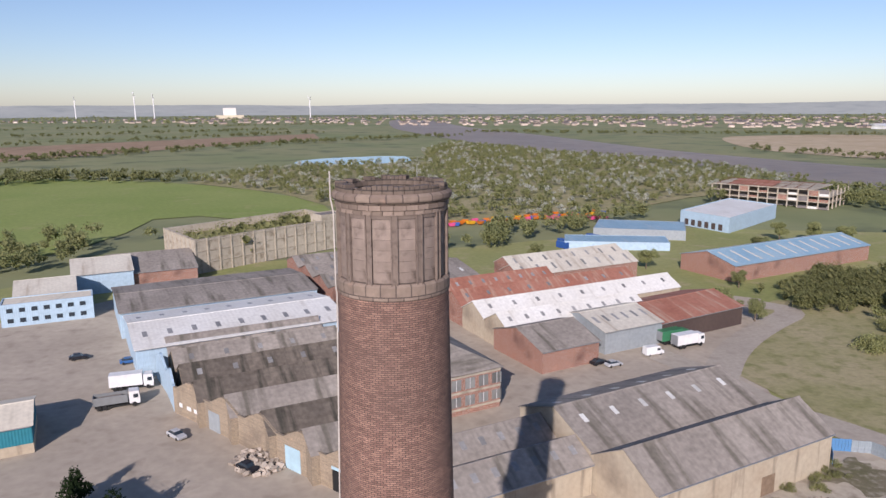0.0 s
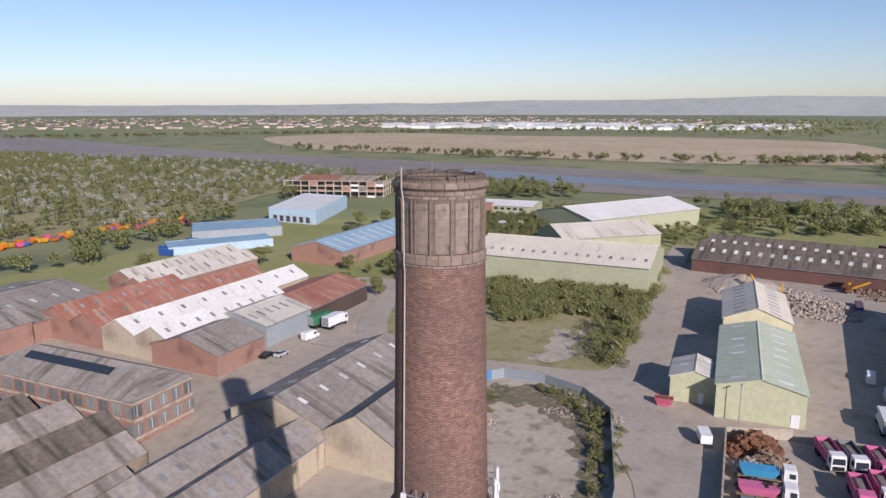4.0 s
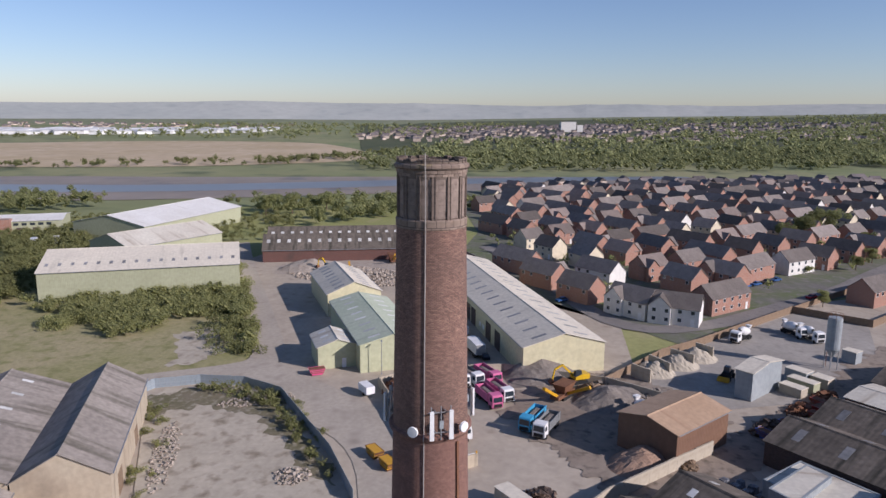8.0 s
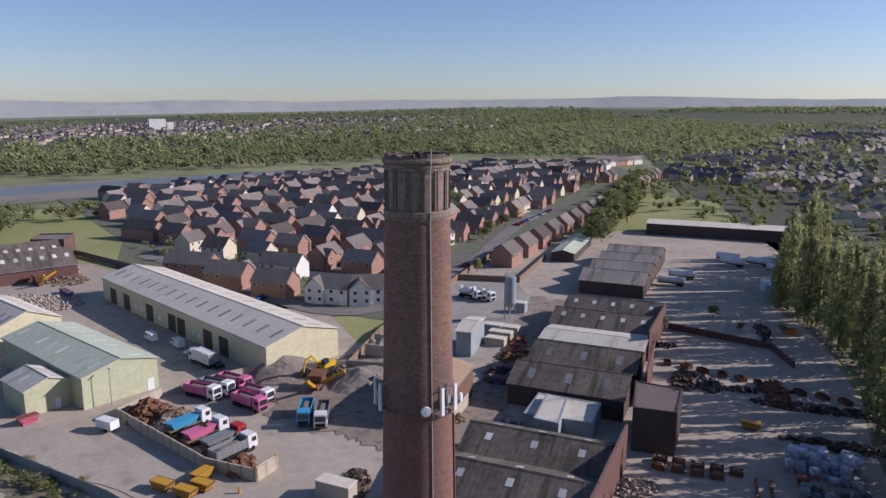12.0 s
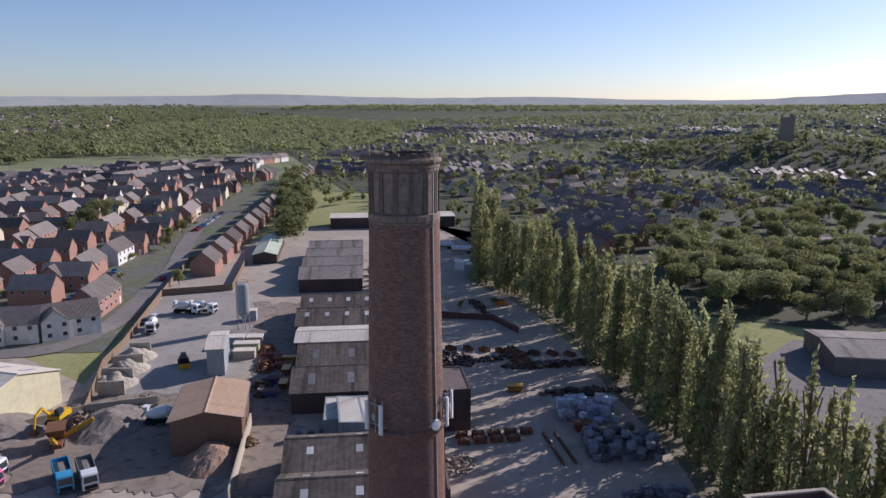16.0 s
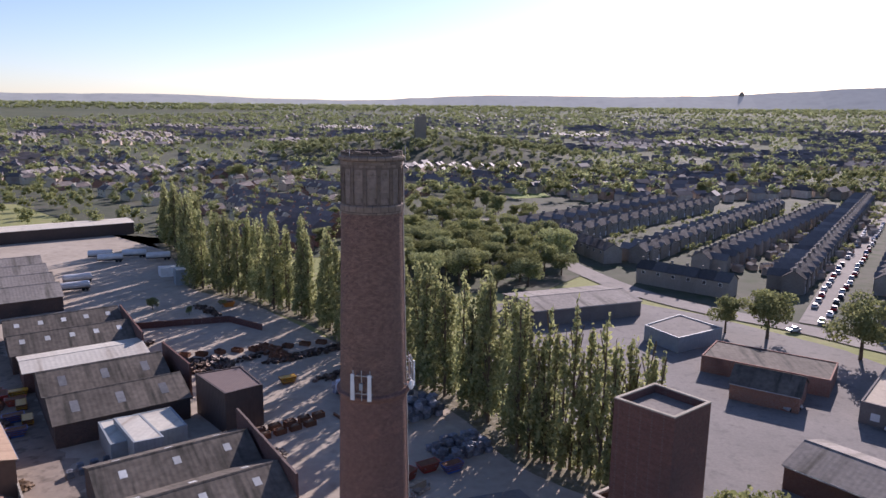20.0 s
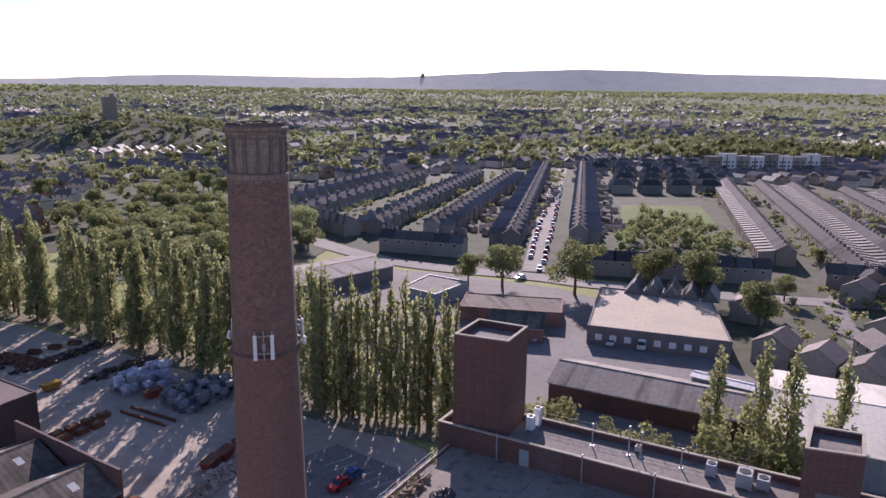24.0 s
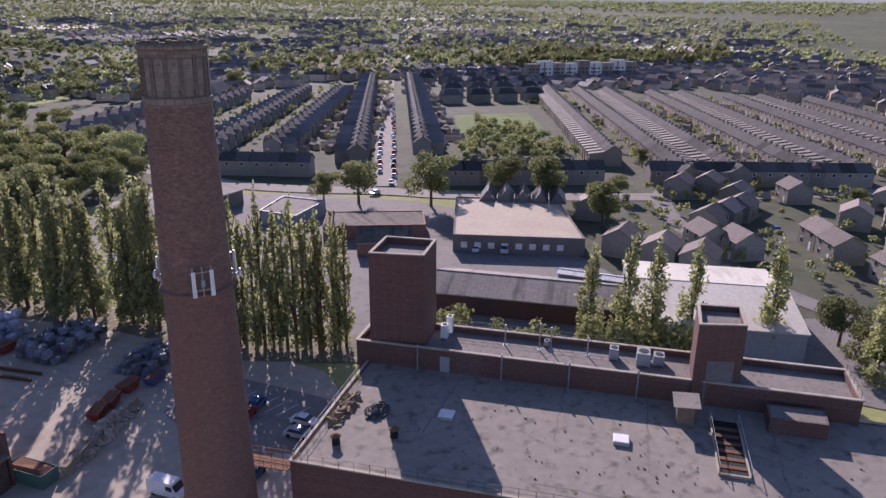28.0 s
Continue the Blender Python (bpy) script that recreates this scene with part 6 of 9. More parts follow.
def house(name, label, w, d, eave, ridge_h, wall, roof, gable_front=False, chimney_at=None, wing=0.0, x=0, y=0, rz=0, group="", trim=None, hipped=False, far=False, paired=0):
    """A house with its front on -y, ridge along x, standing on its own. Its origin is the middle of its footprint."""
    e = thing(name, label, "house", x, y, 0, rz, group)
    bits = {"wall": [], "roof": []}

    def put(nm, shape, mat):
        """A part of its own, or, on a house far off, a piece of its wall or roof."""
        if far and nm in ("roof_slope", "wall", "front_gable", "window", "door", "rear_wing", "wing_roof"):
            bits["roof" if "roof" in nm else "wall"].append((shape, mat))
        elif nm == "window":
            part(nm, joined(nm, shape), None, e)
        else:
            part(nm, shape, mat, e)

    a, b, o = w / 2, d / 2, 0.3
    ring = [(-b, -0.4), (b, -0.4), (b, eave), (0, ridge_h - 0.05), (-b, eave)]
    put("wall", Shape().solid([(-a, p, z) for p, z in ring][::-1], [(a, p, z) for p, z in ring][::-1]), wall)
    k = (ridge_h - eave) / b
    h = a * 0.45 if hipped else -o
    for sgn in (-1, 1):
        q = [(-a - o, sgn * (b + o), eave - o * k + 0.12), (a + o, sgn * (b + o), eave - o * k + 0.12), (a - h, 0, ridge_h + 0.12), (-a + h, 0, ridge_h + 0.12)]
        put("roof_slope", Shape().slab(q if sgn < 0 else q[::-1], 0.12), roof)
    if hipped:
        for sgn in (-1, 1):
            q = [(sgn * (a + o), sgn * (-b - o), eave - o * k + 0.12), (sgn * (a + o), sgn * (b + o), eave - o * k + 0.12), (sgn * (a - h), 0, ridge_h + 0.12)]
            put("roof_slope", Shape().slab(q, 0.12), roof)
    if gable_front:
        g = a * 0.45
        put("front_gable", Shape().solid([(-a, -b - 1.0, -0.4), (-a + 2 * g, -b - 1.0, -0.4), (-a + 2 * g, -b - 1.0, eave), (-a + g, -b - 1.0, eave + g * 0.95), (-a, -b - 1.0, eave)][::-1],
                                          [(-a, -b + 1, -0.4), (-a + 2 * g, -b + 1, -0.4), (-a + 2 * g, -b + 1, eave), (-a + g, -b + 1, eave + g * 0.95), (-a, -b + 1, eave)][::-1]), wall)
        top = eave + g * 0.95 + 0.12
        for s2 in (0, 1):
            x0 = -a - 0.2 if s2 == 0 else -a + 2 * g + 0.2
            q = [(x0, -b - 1.3, eave - 0.08), (-a + g, -b - 1.3, top), (-a + g, -0.8, top), (x0, -0.8, eave - 0.08)]
            put("roof_slope", Shape().slab(q if s2 == 1 else q[::-1], 0.1), roof)
    if paired:
        # half of a gabled rear wing and of a front gable, each shared with the neighbour on one side
        f = lambda v: v * paired
        for y0, y1, wide, hi, lo in ((b - 2.2, b + wing, 2.75, eave + 1.5, eave - 0.5), (-b - 0.5, -b + 2.4, 2.0, eave + 1.3, eave - 0.1)):
            sec = [(f(-a), -0.4), (f(-a + wide), -0.4), (f(-a + wide), lo), (f(-a), hi)]
            put("rear_wing", Shape().solid([(x_, y0, z_) for x_, z_ in sec], [(x_, y1, z_) for x_, z_ in sec]), wall)
            o2 = 0.2 if wide > 2.5 else 0.25
            q = [(f(-a), y0 - 0.2, hi + 0.14), (f(-a + wide + o2), y0 - 0.2, lo + 0.02), (f(-a + wide + o2), y1 + 0.2, lo + 0.02), (f(-a), y1 + 0.2, hi + 0.14)]
            put("wing_roof", Shape().slab(q if paired > 0 else q[::-1], 0.1), M["wing_slate"])
    elif wing:
        g = w * 0.25
        put("rear_wing", Shape().solid([(-a, b - 0.3, -0.4), (-a + 2 * g, b - 0.3, -0.4), (-a + 2 * g, b + wing, -0.4), (-a, b + wing, -0.4)],
                                       [(-a, b - 0.3, eave), (-a + 2 * g, b - 0.3, eave), (-a + 2 * g, b + wing, eave - 0.75), (-a, b + wing, eave - 0.75)]), wall)
        put("wing_roof", Shape().slab([(-a - 0.1, b - 0.3, eave + 0.25), (-a + 2 * g + 0.1, b - 0.3, eave + 0.25), (-a + 2 * g + 0.1, b + wing + 0.2, eave - 0.6), (-a - 0.1, b + wing + 0.2, eave - 0.6)], 0.12), M["wing_pale"])
    if chimney_at is not None:
        put("chimney", Shape().box(chimney_at - 0.35, chimney_at + 0.35, -0.45, 0.45, ridge_h - 0.8, ridge_h + 1.1), wall)

    def window(cx, y, z):
        frame_, pane = Shape().box(cx - 0.62, cx + 0.62, y - 0.06, y + 0.06, z, z + 1.25), Shape().box(cx - 0.52, cx + 0.52, y - 0.09, y + 0.09, z + 0.1, z + 1.15)
        if far:
            bits["wall"] += [(frame_, M["white_paint"]), (pane, M["glass"])]
        else:
            put("window", [(frame_, M["white_paint"]), (pane, M["glass"])], None)

    front = -b - (1.0 if gable_front else 0)
    n = max(1, int(w // 3.2))
    for i in range(n):
        cx = -a + w * (i + 0.5) / n
        for lvl in (0.9, 3.4):
            if lvl + 1.2 > eave:
                continue
            fy = front if gable_front and cx < -a + 0.9 * a else -b
            if lvl < 1 and i == n - 1:
                put("door", Shape().box(cx - 0.5, cx + 0.5, fy - 0.06, fy + 0.02, -0.2, 2.05), trim or M["white_paint"])
                continue
            window(cx, fy, lvl)
            if not wing and lvl > 3 and i != 1:
                window(cx, b, lvl)
    for nm, list_ in bits.items():
        if list_:
            part(nm, joined(nm, list_), None, e)
    return e


def keep_first(e, m):
    """Move a built thing to a pose."""
    e.matrix_basis = m
    return e


class Kinds:
    """Builds the first of a kind, and copies it after that."""
    made = {}


def placed(key, build, m):
    if key not in Kinds.made:
        Kinds.made[key] = build()
        return keep_first(Kinds.made[key], m)
    return copy_thing(Kinds.made[key], m)


EST = "houses of the new estate"
ESTATE_KINDS = {
    "a": ("red brick new house with a dark slate roof", 13, 8.6, "estate_brick", "slate_tiles", False),
    "b": ("red brick new house with a gabled front", 15, 8.6, "estate_brick", "slate_tiles", True),
    "c": ("cream rendered new house with a dark slate roof", 11, 8.4, "cream_paint", "slate_tiles", False),
    "d": ("red brick house with a brown tiled roof", 12, 8.4, "estate_brick", "brown_tiles", True),
    "e": ("white rendered corner house with a dark slate roof", 14, 8.2, "white_render", "slate_tiles", True),
    "f": ("long pair of red brick new houses", 19, 8.6, "estate_brick", "slate_tiles", False),
    "g": ("pale rendered pair of new houses", 16, 8.4, "white_render", "slate_tiles", False),
}


def estate_house(k, far):
    label, w, d, wall, roof, gable = ESTATE_KINDS[k]
    return lambda: house("house", label, w, d, 5.0, 8.7, M[wall], M[roof], gable, group=EST, far=far)


rng = random.Random(8)
EST_POLY = [(262, 8), (205, -20), (186, -44), (196, -72), (212, -102), (240, -128), (272, -150), (330, -215), (420, -310), (520, -408), (620, -480), (600, -340), (540, -190), (500, -40), (480, 40), (420, 40), (330, 25)]
U, V = Vector((0.665, -0.747, 0)), Vector((0.747, 0.665, 0))
along_u, along_v = math.degrees(math.atan2(U.y, U.x)), math.degrees(math.atan2(V.y, V.x))
for i in range(-4, 30):
    for j in range(-6, 24):
        p = Vector((150, -40, 0)) + U * (i * 20 + (6 if j % 3 == 2 else 0)) + V * (j * 22)
        p += Vector((rng.uniform(-2.5, 2.5), rng.uniform(-2.5, 2.5), 0))
        turn = (along_u if (i // 2 + j) % 3 == 0 else along_v) + rng.choice((0, 180)) + rng.uniform(-4, 4)
        k = rng.choice("aaabbccddffg")
        if not inside(EST_POLY, p.x, p.y):
            continue
        near = p.length < 240
        placed(("estate_" if near else "estate_far_") + k, estate_house(k, not near), pose(p.x, p.y, 0, 0, 0, turn))
# a second row facing the edge of the estate across the road
for i in range(17):
    p = Vector((245, -126, 0)) + U * (i * 19.5)
    if not inside(EST_POLY, p.x + 8, p.y + 7):
        placed("estate_far_" + "ad"[i % 2], estate_house("ad"[i % 2], True), pose(p.x, p.y, 0, 0, 0, along_u + rng.choice((0, 180))))
# the row of brick houses along the edge of the estate
for i in range(20):
    p = Vector((188, -112, 0)) + U * (i * 20.5)
    placed("estate_" + "a" if i < 3 else "estate_far_a", estate_house("a", i >= 3), pose(p.x, p.y, 0, 0, 0, along_u + 180))
# a long terrace of cream houses along the river
for i in range(16):
    p = Vector((512, -262, 0)).lerp(Vector((590, -495, 0)), i / 15)
    placed("estate_far_" + "gfc"[i % 3], estate_house("gfc"[i % 3], True), pose(p.x, p.y, 0, 0, 0, 109))
# the white pair on the corner
for x, y, turn, k in ((161.6, -34.9, 227.4, "e"), (155.6, -46.2, 251, "e"), (172, -62, -48, "f"), (176, -20, 47, "a"), (194, -8, 47, "b"), (216, 2, 47, "f")):
    placed("estate_" + k, estate_house(k, False), pose(x, y, 0, 0, 0, turn))
# older low houses south of the yard
OLD = {
    "o": lambda: house("house", "brown roofed semi detached house", 11, 8, 4.8, 7.4, M["cream_paint"], M["brown_tiles"], chimney_at=0.0, group="older houses", hipped=True, far=True),
    "p": lambda: house("bungalow", "low brown roofed brick bungalow", 12, 8.5, 2.9, 5.4, M["brick"], M["brown_tiles"], chimney_at=3.0, group="older houses", far=True),
}
S2 = [(190, -255), (235, -240), (330, -290), (420, -380), (430, -560), (180, -560), (60, -420), (90, -300), (150, -262)]
for i in range(14):
    for j in range(10):
        p = Vector((90, -270, 0)) + Vector((0.86, -0.5, 0)) * (i * 30 + (4 if j % 2 else 0)) + Vector((-0.5, -0.86, 0)) * (j * 26) + Vector((0.25, 0.4, 0)) * (j * 10)
        if inside(S2, p.x, p.y):
            k = rng.choice("op")
            placed("old_" + k, OLD[k], pose(p.x + rng.uniform(-2, 2), p.y + rng.uniform(-2, 2), 0, 0, 0, -30 + rng.choice((0, 90, 180)) + rng.uniform(-6, 6)))
# rows of brown roofed terraces behind the poplars
for r, (x, y, n) in enumerate(((96, -229, 4), (98, -248, 5), (103, -267, 6), (109, -285, 6), (118, -304, 7), (128, -324, 8), (137, -343, 8), (146, -362, 8), (124, -416, 7), (128, -436, 7), (40, -490, 7), (30, -515, 8))):
    for i in range(n):
        d = (i - n / 2) * 10.2
        placed("old_row", lambda: house("terraced_house", "brown roofed brick terraced house", 10, 8.5, 4.6, 7.0, M["brick"], M["brown_tiles"], chimney_at=3.6, group="brown roofed terraces", far=True),
               pose(x - 0.9 * d, y + 0.44 * d, 0, 0, 0, -26))
# cul-de-sac by the pale warehouse
CUL = lambda: house("house", "brown roofed modern terraced house of pale brick", 8.5, 8, 4.8, 7.2, M["pebbledash"], M["brown_tiles"], group="cul-de-sac houses", far=True)
for x, y, t in ((-113, -60, 30), (-116, -50, 30), (-119, -41, 30), (-134, -52, 70), (-137, -44, 70), (-147, -62, 20), (-156, -64, 20), (-165, -66, 20), (-176, -76, 20), (-156, -30, 60), (-161, -38, 60), (-167, -20, 40), (-174, -12, 40),
                (-186, -44, 30), (-194, -36, 30), (-180, -90, 25), (-170, -93, 25), (-196, -70, 60), (-152, -14, 60), (-128, -88, 40), (-190, -8, 50), (-206, -20, 50), (-214, -50, 20)):
    placed("cul", CUL, pose(x, y, 0, 0, 0, t))
# rows of stone terraces
for key, gloss in (("old_slate", 0.03), ("wing_slate", 0.18), ("slate_tiles", 0.12)):
    M[key].node_tree.nodes["Principled BSDF"].inputs["Specular IOR Level"].default_value = gloss
def terrace(label, wall, depth=7.0, wing=0.0, paired=0):
    return lambda: house("terraced_house", label, 5.4, depth, 5.2, 7.6, M[wall], M["old_slate"], chimney_at=2.4 * (paired or 1), wing=wing, group="terraced houses", far=True, paired=paired)


TER = {
    "s": terrace("old stone terraced house with a gabled rear wing", "old_stone", 7, 5.2, 1),
    "z": terrace("old stone terraced house with a shared gabled wing", "old_stone", 7, 5.2, -1),
    "t": terrace("pale fronted terraced house with a gabled rear wing", "pebbledash", 7, 5.2, 1),
    "y": terrace("pale fronted terraced house with a shared gabled wing", "pebbledash", 7, 5.2, -1),
    "u": terrace("plain slate roofed terraced house on the main road", "pebbledash", 8),
    "w": terrace("pale rendered terraced house with a low rear wing", "pebbledash", 7, 5.6),
    "v": terrace("stone terraced house with a low rear wing", "old_stone", 7, 5.6),
}
ROWS = [((-98, -187), (-232, -456), 0), ((-128, -189), (-262, -452), 1), ((-52, -226), (-160, -405), 0), ((-74, -216), (-178, -390), 1), ((-22, -264), (-118, -400), 0), ((-2, -290), (-96, -415), 1), ((-50, -197), (-78, -178), 1),
        ((-24, -264), (-44, -222), 1), ((-108, -147), (-164, -118), 1), ((-174, -111), (-240, -70), 1)]
for k, p in enumerate((82, 101, 119, 145, 163, 189, 207, 233)):
    a0, a1 = (212 if p < 100 else 178 + 0.12 * (p - 100)), 430 - 0.35 * (p - 100)
    ROWS.append(((-0.85 * p - 0.53 * a0, 0.53 * p - 0.85 * a0), (-0.85 * p - 0.53 * a1, 0.53 * p - 0.85 * a1), k % 2))
FAR_ROWS = {k: [] for k in TER}
for row, ((xa, ya), (xb, yb), side) in enumerate(ROWS):
    L = math.hypot(xb - xa, yb - ya)
    ang = math.degrees(math.atan2(yb - ya, xb - xa))
    for i in range(int(L / 5.4)):
        f = (i + 0.5) * 5.4 / L
        k = "u" if 6 <= row <= 9 else rng.choice("wvv") if row > 9 else rng.choice("stt") if (i + side) % 2 else {"s": "z", "t": "y"}[rng.choice("stt")]
        m = pose(xa + (xb - xa) * f, ya + (yb - ya) * f, 0, 0, 0, ang + (180 if side else 0))
        if m.translation.length > 268:
            FAR_ROWS[k].append(m)
        else:
            placed("ter_" + k, TER[k], m)


def row_of(name, label, first, poses):
    """Far houses of a row joined into one mesh."""
    for child in first.children:
        bm, me = bmesh.new(), bpy.data.meshes.new(name)
        for m in poses:
            n = len(bm.verts)
            bm.from_mesh(child.data)
            bm.verts.ensure_lookup_table()
            bmesh.ops.transform(bm, matrix=m, verts=bm.verts[n:])
        bm.to_mesh(me)
        bm.free()
        for mat in child.data.materials:
            me.materials.append(mat)
        whole(name, me, None, label + (" roofs" if "roof" in child.name else " chimneys" if "chimney" in child.name else " walls"), "houses", "stuff")


for k, poses in FAR_ROWS.items():
    if poses and "ter_" + k in Kinds.made:
        row_of("far_terrace", "far slate and stone terrace" if k in "szv" else "far slate and pale terrace", Kinds.made["ter_" + k], poses)


# far houses, too many to count
def districts(poly, gap, seed, reach=95, pitch=8.6, street=25):
    """House places and headings along short parallel streets, district by district."""
    rr = random.Random(seed)
    out = []
    for cx, cy in scatter(poly, 900, seed, gap):
        if park(cx, cy) > 0.12:
            continue
        a = rr.uniform(0, math.pi)
        c, s_ = math.cos(a), math.sin(a)
        for j in range(int(-reach / street), int(reach / street) + 1):
            for i in range(int(-reach / pitch), int(reach / pitch) + 1):
                u, v = i * pitch, j * street + rr.choice((-5.5, 5.5))
                if math.hypot(u, v) > gap * 0.56 or rr.random() < 0.14:
                    continue
                x, y = cx + u * c - v * s_, cy + u * s_ + v * c
                if inside(poly, x, y) and math.hypot((x - 130) / 240, (y + 780) / 130) > 1:
                    out.append((x, y, a))
    return out


def far_houses(name, label, places, seed, wall, roof, size=(9, 7), eave=4.8, rise=2.6, hill=None):
    rr = np.random.default_rng(seed)
    P = np.array(places)
    n = len(P)
    a, b = size[0] / 2 * rr.uniform(0.8, 1.5, n), size[1] / 2 * rr.uniform(0.85, 1.2, n)
    t = P[:, 2] + rr.normal(0, 0.03, n) if P.shape[1] == 3 else rr.choice([0.4, 0.4 + math.pi / 2], n) + rr.normal(0, 0.2, n)
    base = np.array([hill(p[0], p[1]) for p in P]) if hill else np.zeros(n)
    h = base + eave * rr.uniform(0.85, 1.2, n)
    def at(sx, sy, z):
        x, y = sx * a, sy * b
        return np.stack([P[:, 0] + x * np.cos(t) - y * np.sin(t), P[:, 1] + x * np.sin(t) + y * np.cos(t), z], 1)
    z0, r = base - 0.3, h + rise * b / (size[1] / 2)
    V8 = np.stack([at(-1, -1, z0), at(1, -1, z0), at(1, 1, z0), at(-1, 1, z0), at(-1, -1, h), at(1, -1, h), at(1, 1, h), at(-1, 1, h)], 1).reshape(-1, 3)
    F = np.array([(0, 1, 5, 4), (1, 2, 6, 5), (2, 3, 7, 6), (3, 0, 4, 7)])
    whole(name, fast_mesh(name, V8, (F[None] + 8 * np.arange(n)[:, None, None]).reshape(-1, 4), True), wall, label, "houses", "stuff")
    R6 = np.stack([at(-1.06, -1.1, h - 0.2), at(1.06, -1.1, h - 0.2), at(1.06, 1.1, h - 0.2), at(-1.06, 1.1, h - 0.2), at(-1.06, 0, r), at(1.06, 0, r)], 1).reshape(-1, 3)
    F = np.array([(0, 1, 5, 4), (2, 3, 4, 5), (1, 2, 5, 5), (3, 0, 4, 4)])
    tri = np.array([(0, 1, 5), (0, 5, 4), (2, 3, 4), (2, 4, 5), (1, 2, 5), (3, 0, 4)])
    whole(name.replace("houses", "house_roofs"), fast_mesh(name, R6, (tri[None] + 6 * np.arange(n)[:, None, None]).reshape(-1, 3), True), roof, label.replace("houses", "house roofs"), "roofs", "stuff")


M["far_wall"] = surface("far_house_walls", (0.4, 0.3, 0.24), (0.54, 0.48, 0.4), None, 0.9, big=0.3, fine=1, bump=0, island=True, random=0.4)
M["far_roof"] = surface("far_slate_roofs", (0.12, 0.11, 0.105), (0.18, 0.15, 0.14), None, 0.7, big=0.1, fine=1, bump=0, island=True, random=0.45)
M["far_white"] = surface("far_white_sheds", (0.75, 0.75, 0.73), (0.6, 0.6, 0.58), None, 0.6, big=0.1, fine=1, bump=0, island=True, random=0.3)
TOWN_S = [(430, -400), (720, -700), (1250, -1500), (800, -2500), (-200, -2600), (-1300, -2200), (-1500, -1000), (-700, -330), (-440, -430), (-250, -460), (-120, -420), (40, -440), (160, -570)]
TOWN_NEAR = [(430, -400), (720, -700), (1000, -1300), (600, -1700), (-200, -1800), (-1000, -1500), (-1100, -800), (-700, -330), (-440, -430), (-250, -470), (-120, -430), (40, -440), (160, -570)]
far_houses("far_houses_south", "far stone and slate houses of the town", districts(TOWN_NEAR, 118, 31) + [(x, y, x % 3.1) for x, y in scatter(TOWN_S, 1500, 31)], 31, M["far_wall"], M["far_roof"], hill=rise_of)
far_houses("far_houses_west", "rows of slate roofed houses up the hill", scatter([(-400, -110), (-430, -250), (-420, -300), (-380, -480), (-700, -520), (-800, -100), (-500, 60), (-230, -8), (-260, -70)], 620, 32, 9), 32, M["far_wall"], M["far_roof"], (8, 6.5), 4.6, 2.2)
far_houses("far_houses_gardens", "small houses between the terraces and the hill", scatter([(-330, -330), (-400, -300), (-480, -400), (-420, -520), (-300, -500), (-275, -400)], 150, 38, 9) + scatter([(-40, -410), (-120, -430), (-230, -480), (-200, -620), (0, -560)], 130, 39, 9), 38, M["far_wall"], M["far_roof"], (8, 6.5), 4.6, 2.2)
far_houses("garden_sheds", "small garden sheds and outhouses behind the terraces", scatter([(-110, -200), (-80, -225), (-170, -390), (-225, -430), (-190, -340)], 130, 40, 3) + scatter([(-140, -195), (-160, -210), (-260, -420), (-245, -440)], 60, 41, 3) + scatter([(-190, -110), (-260, -75), (-370, -230), (-280, -280)], 160, 42, 3), 40, M["far_wall"], M["felt"], (3.4, 2.6), 2.0, 0.5)
far_houses("far_houses_east", "far red roofed houses beyond the woods", scatter([(1400, 400), (2300, 500), (2600, -500), (2300, -1300), (1500, -800), (1350, -200), (1280, 150)], 1500, 33), 33, M["far_wall"], M["far_roof"], (11, 8), hill=rise_of)
far_houses("far_houses_north", "distant houses across the river", scatter([(300, 2000), (1200, 1500), (2000, 900), (2600, 900), (2500, 2500), (600, 3400), (-600, 3400), (-1800, 2600), (-900, 2500)], 900, 34), 34, M["far_wall"], M["far_roof"], (13, 9))
far_houses("far_sheds", "white industrial sheds of a far estate", scatter([(1100, 1480), (1350, 1150), (1750, 700), (1900, 760), (1700, 1300), (1250, 1650)], 120, 35), 35, M["far_white"], M["far_white"], (46, 30), 7, 2)
far_houses("far_cottages", "riverside houses and white sheds", scatter([(470, 60), (560, -60), (640, -340), (590, -330), (530, -120), (470, 20)], 60, 36, 11), 36, M["far_wall"], M["far_roof"])


# ---------------------------------------------------------------- vehicles
PAINT = {}


def paint(col):
    key = "%.2f_%.2f_%.2f" % col
    if key not in PAINT:
        PAINT[key] = plain("vehicle_paint", col, 0.3)
    return PAINT[key]


def wheels(e, places, r=0.33, w=0.24):
    me = bpy.data.meshes.get("wheel_%d" % int(r * 100))
    if not me:
        s = Shape().revolve([(0.02, -w / 2), (r * 0.55, -w / 2), (r * 0.62, -w / 2 - 0.01), (r * 0.95, -w / 2), (r, -w / 4), (r, w / 4), (r * 0.95, w / 2), (0.02, w / 2)], 14)
        me = s.mesh("wheel_%d" % int(r * 100))
        me.materials.append(M["black"])
    for x, y in places:
        part("wheel", me, M["black"], e).matrix_basis = pose(x, y, r, 90, 0, 0)


def profile_solid(pts, half, taper=0.0):
    """A side profile (x, z) pushed out to both sides, narrower towards its top by taper."""
    zmax, zmin = max(z for _, z in pts), min(z for _, z in pts)
    hw = lambda z: half - taper * (z - zmin) / (zmax - zmin)
    return Shape().solid([(x, -hw(z), z) for x, z in pts], [(x, hw(z), z) for x, z in pts])


